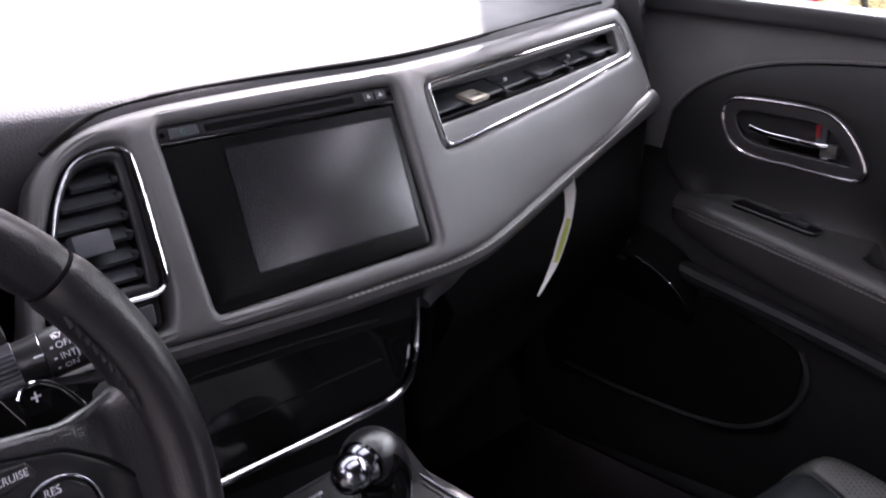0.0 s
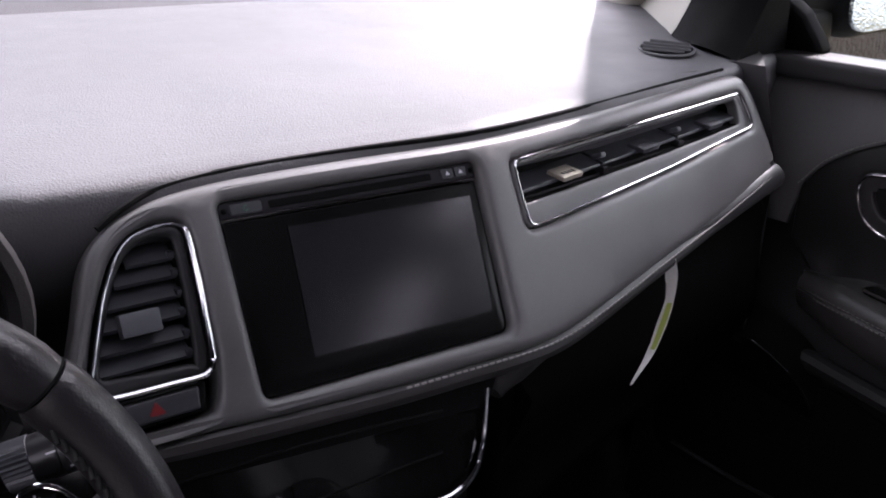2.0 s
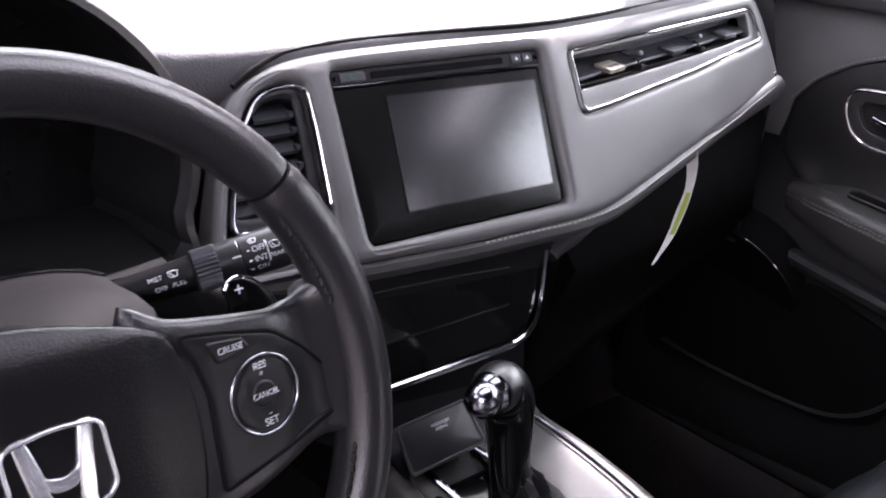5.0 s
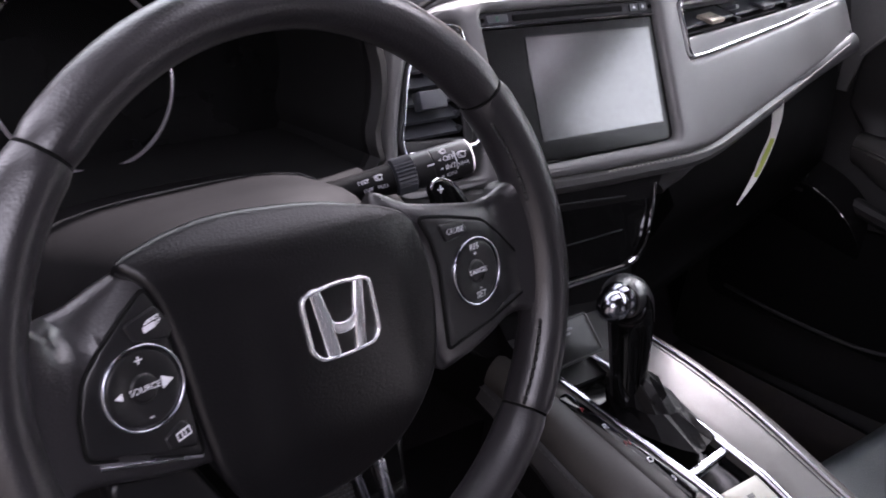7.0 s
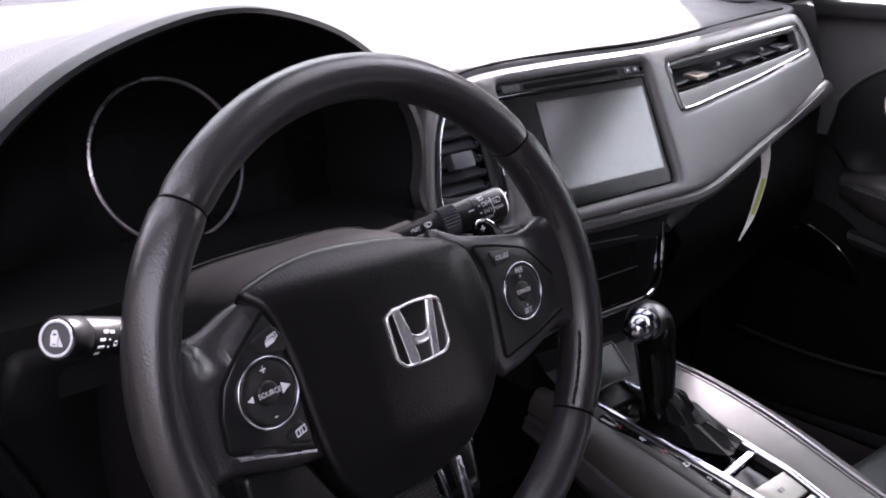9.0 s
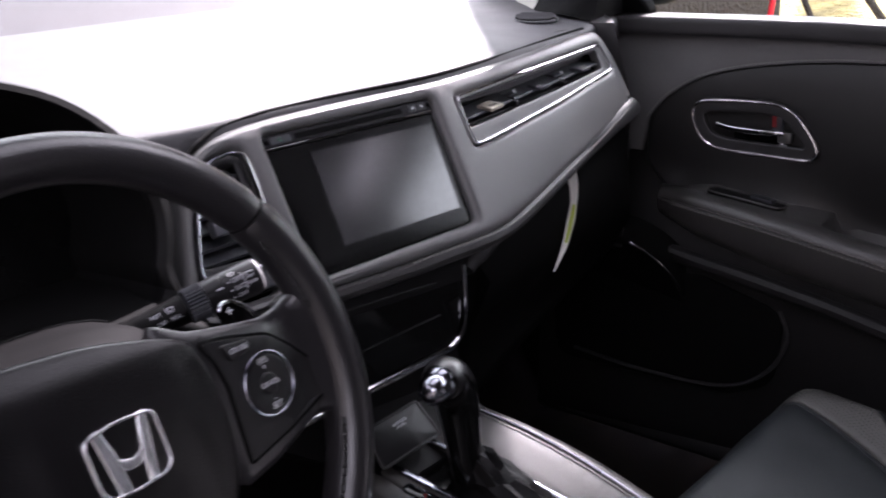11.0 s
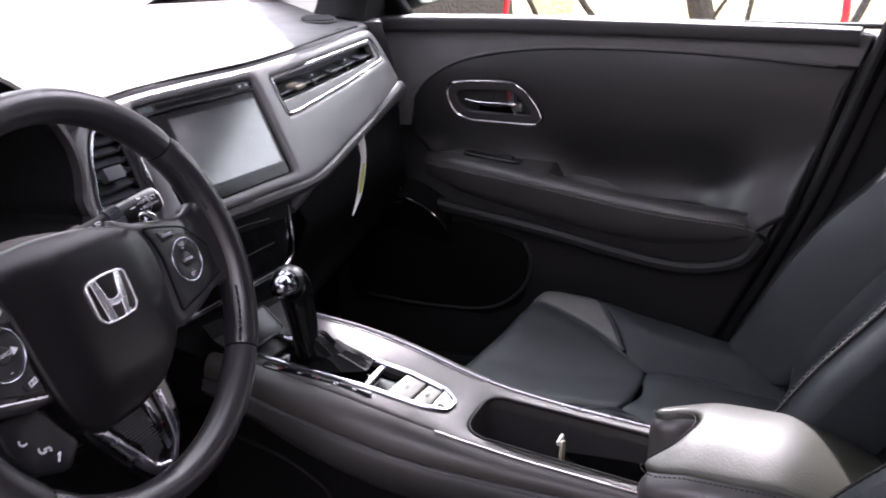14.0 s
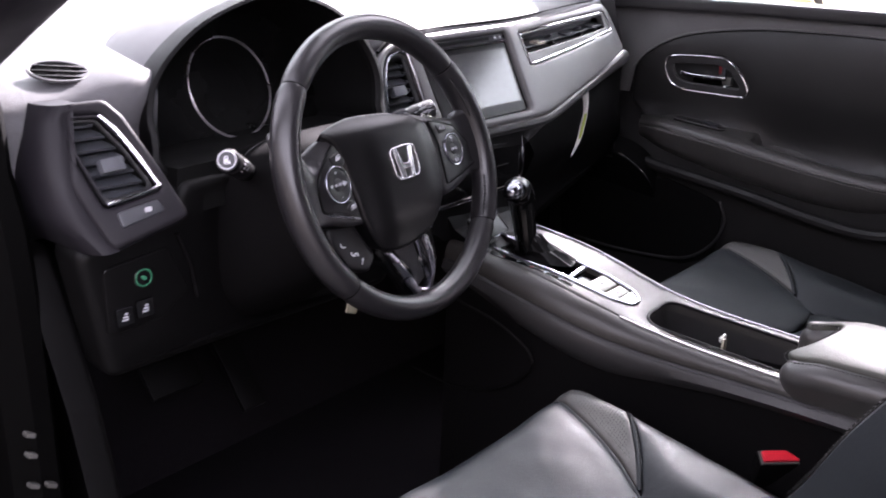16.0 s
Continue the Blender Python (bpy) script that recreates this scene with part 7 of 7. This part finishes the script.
part("lock_flag", Geo().box(dsurf(0.0095)(0.119, 0.609), (0.0006, 0.006, 0.016)), REDPRINT, hd)
part("lever_hub", Geo().box(dsurf(0.003)(0.105, 0.586), (0.014, 0.022, 0.018), bevel=0.006), SATIN, hd, "grey lever pivot")

# armrest ledge, lower lip, pocket and speaker
ARM_Y = [0.285, 0.25, 0.20, 0.10, 0.0, -0.10, -0.20, -0.30, -0.340, -0.358]
ARM_T = [0.498, 0.503, 0.499, 0.486, 0.470, 0.453, 0.440, 0.433, 0.424, 0.405]
ARM_X = [0.655, 0.628, 0.622, 0.621, 0.622, 0.624, 0.626, 0.632, 0.650, 0.672]
ARM_B = [0.440, 0.430, 0.418, 0.395, 0.378, 0.360, 0.354, 0.366, 0.384, 0.396]


def arm_at(y, table):
    return sum(lerp(-(y + d), [-v for v in ARM_Y], table) for d in (-0.03, -0.02, -0.01, 0, 0.01, 0.02, 0.03)) / 7


rings = []
for i in range(90):
    y = 0.285 - 0.643 * i / 89
    t, xi, bt = (arm_at(y, q) for q in (ARM_T, ARM_X, ARM_B))
    x0 = x_door(y, t) + 0.015
    dp = x0 - 0.015 - xi
    sink = 0.030 * smoothstep(0.035, 0.015, y) * smoothstep(-0.33, -0.27, y)
    rise = 0.010 * smoothstep(0.26, 0.2, y)
    rings.append([(x0, y, t + rise), (xi + dp * 0.80, y, t + rise * 0.7 - sink), (xi + dp * 0.5, y, t + 0.003 - sink), (xi + dp * 0.40, y, t + 0.003 - sink * 0.2), (xi + 0.022, y, t + 0.0020), (xi + 0.012, y, t - 0.0005), (xi + 0.005, y, t - 0.005), (xi + 0.001, y, t - 0.010), (xi, y, t - 0.0150), (xi + 0.0016, y, t - 0.0165), (xi - 0.001, y, t - 0.0185), (xi + 0.0005, y, t - 0.032), (xi + 0.006, y, (t + bt) / 2 - 0.012), (xi + 0.018, y, bt + 0.014), (xi + 0.035, y, bt + 0.004), (x0, y, bt)])
part("armrest", Geo().loft(rings), ARMSKIN, door, "padded black door armrest")
st = Geo()
stitches(st, [Vector(r[8]) + Vector((-0.0008, 0, 0.0012)) for r in rings[5:85]], 0.004, 0.0025, 0.0006)
stitches(st, [Vector(r[10]) + Vector((-0.0010, 0, -0.0010)) for r in rings[5:85]], 0.004, 0.0025, 0.0006)
part("armrest_stitching", st, THREAD, door, "double row of stitching along the armrest")
swp = lambda dz=0.0: (lambda y, x: Vector((x, y, arm_at(y, ARM_T) + 0.0072 + dz)))
part("switch_plate", Geo().panel(rounded([(0.208, 0.648), (0.088, 0.653), (0.088, 0.685), (0.195, 0.685)], 0.015), swp(), 0.006, 0.0015, side=-1), HARD, door, "window switch plate")
part("plate_rim", Geo().tube([swp(0.0005)(y, x) for y, x in rounded([(0.208, 0.648), (0.088, 0.653), (0.088, 0.685), (0.195, 0.685)], 0.015)], 0.0014, 6, closed=True), ARMSKIN, door, "raised rim round the switch plate")
part("window_switch", Geo().box(swp(0.003)(0.122, 0.668), (0.014, 0.034, 0.006), Matrix.Rotation(radians(9), 4, "X"), bevel=0.002), LOUVER, door)
lip = spline([(0.36, 0.445), (0.25, 0.422), (0.20, 0.411), (0.10, 0.392), (0.0, 0.375), (-0.10, 0.355), (-0.20, 0.341), (-0.27, 0.345), (-0.325, 0.366), (-0.354, 0.406)], 6)
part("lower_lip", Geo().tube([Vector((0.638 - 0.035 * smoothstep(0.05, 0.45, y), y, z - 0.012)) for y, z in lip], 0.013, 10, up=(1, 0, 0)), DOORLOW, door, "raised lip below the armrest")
pk = rounded([(0.47, 0.36, 0.03), (0.20, 0.375, 0.03), (0.070, 0.335, 0.04), (0.085, 0.215, 0.05), (0.155, 0.185, 0.04), (0.46, 0.185, 0.03)], 0.03, 6)
# No opening here: a flat black sheet gives the pocket its shade.
part("pocket_shade", Geo().panel(pk, dsurf(0.006), 0.008, 0.002, grid=0.05, side=-1), BLACK, door, "flat black sheet for the shade in the door pocket")
part("pocket_edge", Geo().tube([dsurf(0.010)(y, z) for y, z in spline([(0.076, 0.342), (0.063, 0.298), (0.092, 0.240), (0.159, 0.200), (0.285, 0.196), (0.42, 0.208)], 5)], 0.003, 8, up=(1, 0, 0)), SOFT, door)
sc = (0.316, 0.345)
spx = lambda y, z: Vector((0.620 - 0.6 * (z - 0.342), y, z))
part("speaker_cone", Geo().panel([(sc[0] + a, sc[1] + b) for a, b in circle(0.092, 36)], spx, 0.05, 0.004, side=-1), BLACK, door, "black door loudspeaker")
for a0, a1 in ((4, 69), (205, 243)):
    part("bright_arc", Geo().tube([spx(sc[0] - 0.0945 * math.cos(radians(q)), sc[1] + 0.0945 * math.sin(radians(q))) for q in [a0 + (a1 - a0) * i / 14 for i in range(15)]], 0.0013, 6, up=(1, 0, 0)), CHROME, door, "thin bright loudspeaker rim")

# driver foot well
for x, w, h, z, label in ((-0.480, 0.090, 0.055, 0.26, "worn grey rubber brake pedal"), (-0.36, 0.045, 0.13, 0.22, "black rubber accelerator pedal")):
    pd = thing("pedal", (x, 0.50, 0.05), label, "pedal", "driver pedals")
    m = pose(x, 0.44, z, -35, 0, 0)
    part("pad", Geo().box((x, 0.42, z), (w, 0.012, h), m.to_3x3().to_4x4(), bevel=0.004), HARD, pd)
    part("arm", Geo().tube([(x, 0.447, z), (x, 0.52, z + 0.06), (x, 0.60, z + 0.20)], 0.008, 8, up=(1, 0, 0)), HARD, pd)
for x, y, z in ((-0.783, 0.205, 0.372), (-0.785, 0.206, 0.346), (-0.786, 0.214, 0.303), (-0.770, 0.205, 0.300)):
    ck = thing("hinge_bolt", (x, y, z), "small bright bolt on the dark door post", "bolt", "door post bolts")
    part("bolt_head", Geo().box((x, y, z), (0.011, 0.012, 0.005), Matrix.Rotation(0.5, 4, "Y"), bevel=0.001), SATIN, ck)
part_kick = Geo().panel(rounded([(0.48, 0.02), (0.48, 0.56), (0.22, 0.58), (0.16, 0.40), (0.10, 0.06)], 0.03), lambda y, z: Vector((-0.715, y, z)), 0.04, 0.01, grid=0.08)
solo("kick_panel", part_kick, HARD, "black kick panel beside the driver foot well", "kick panel", "structure")
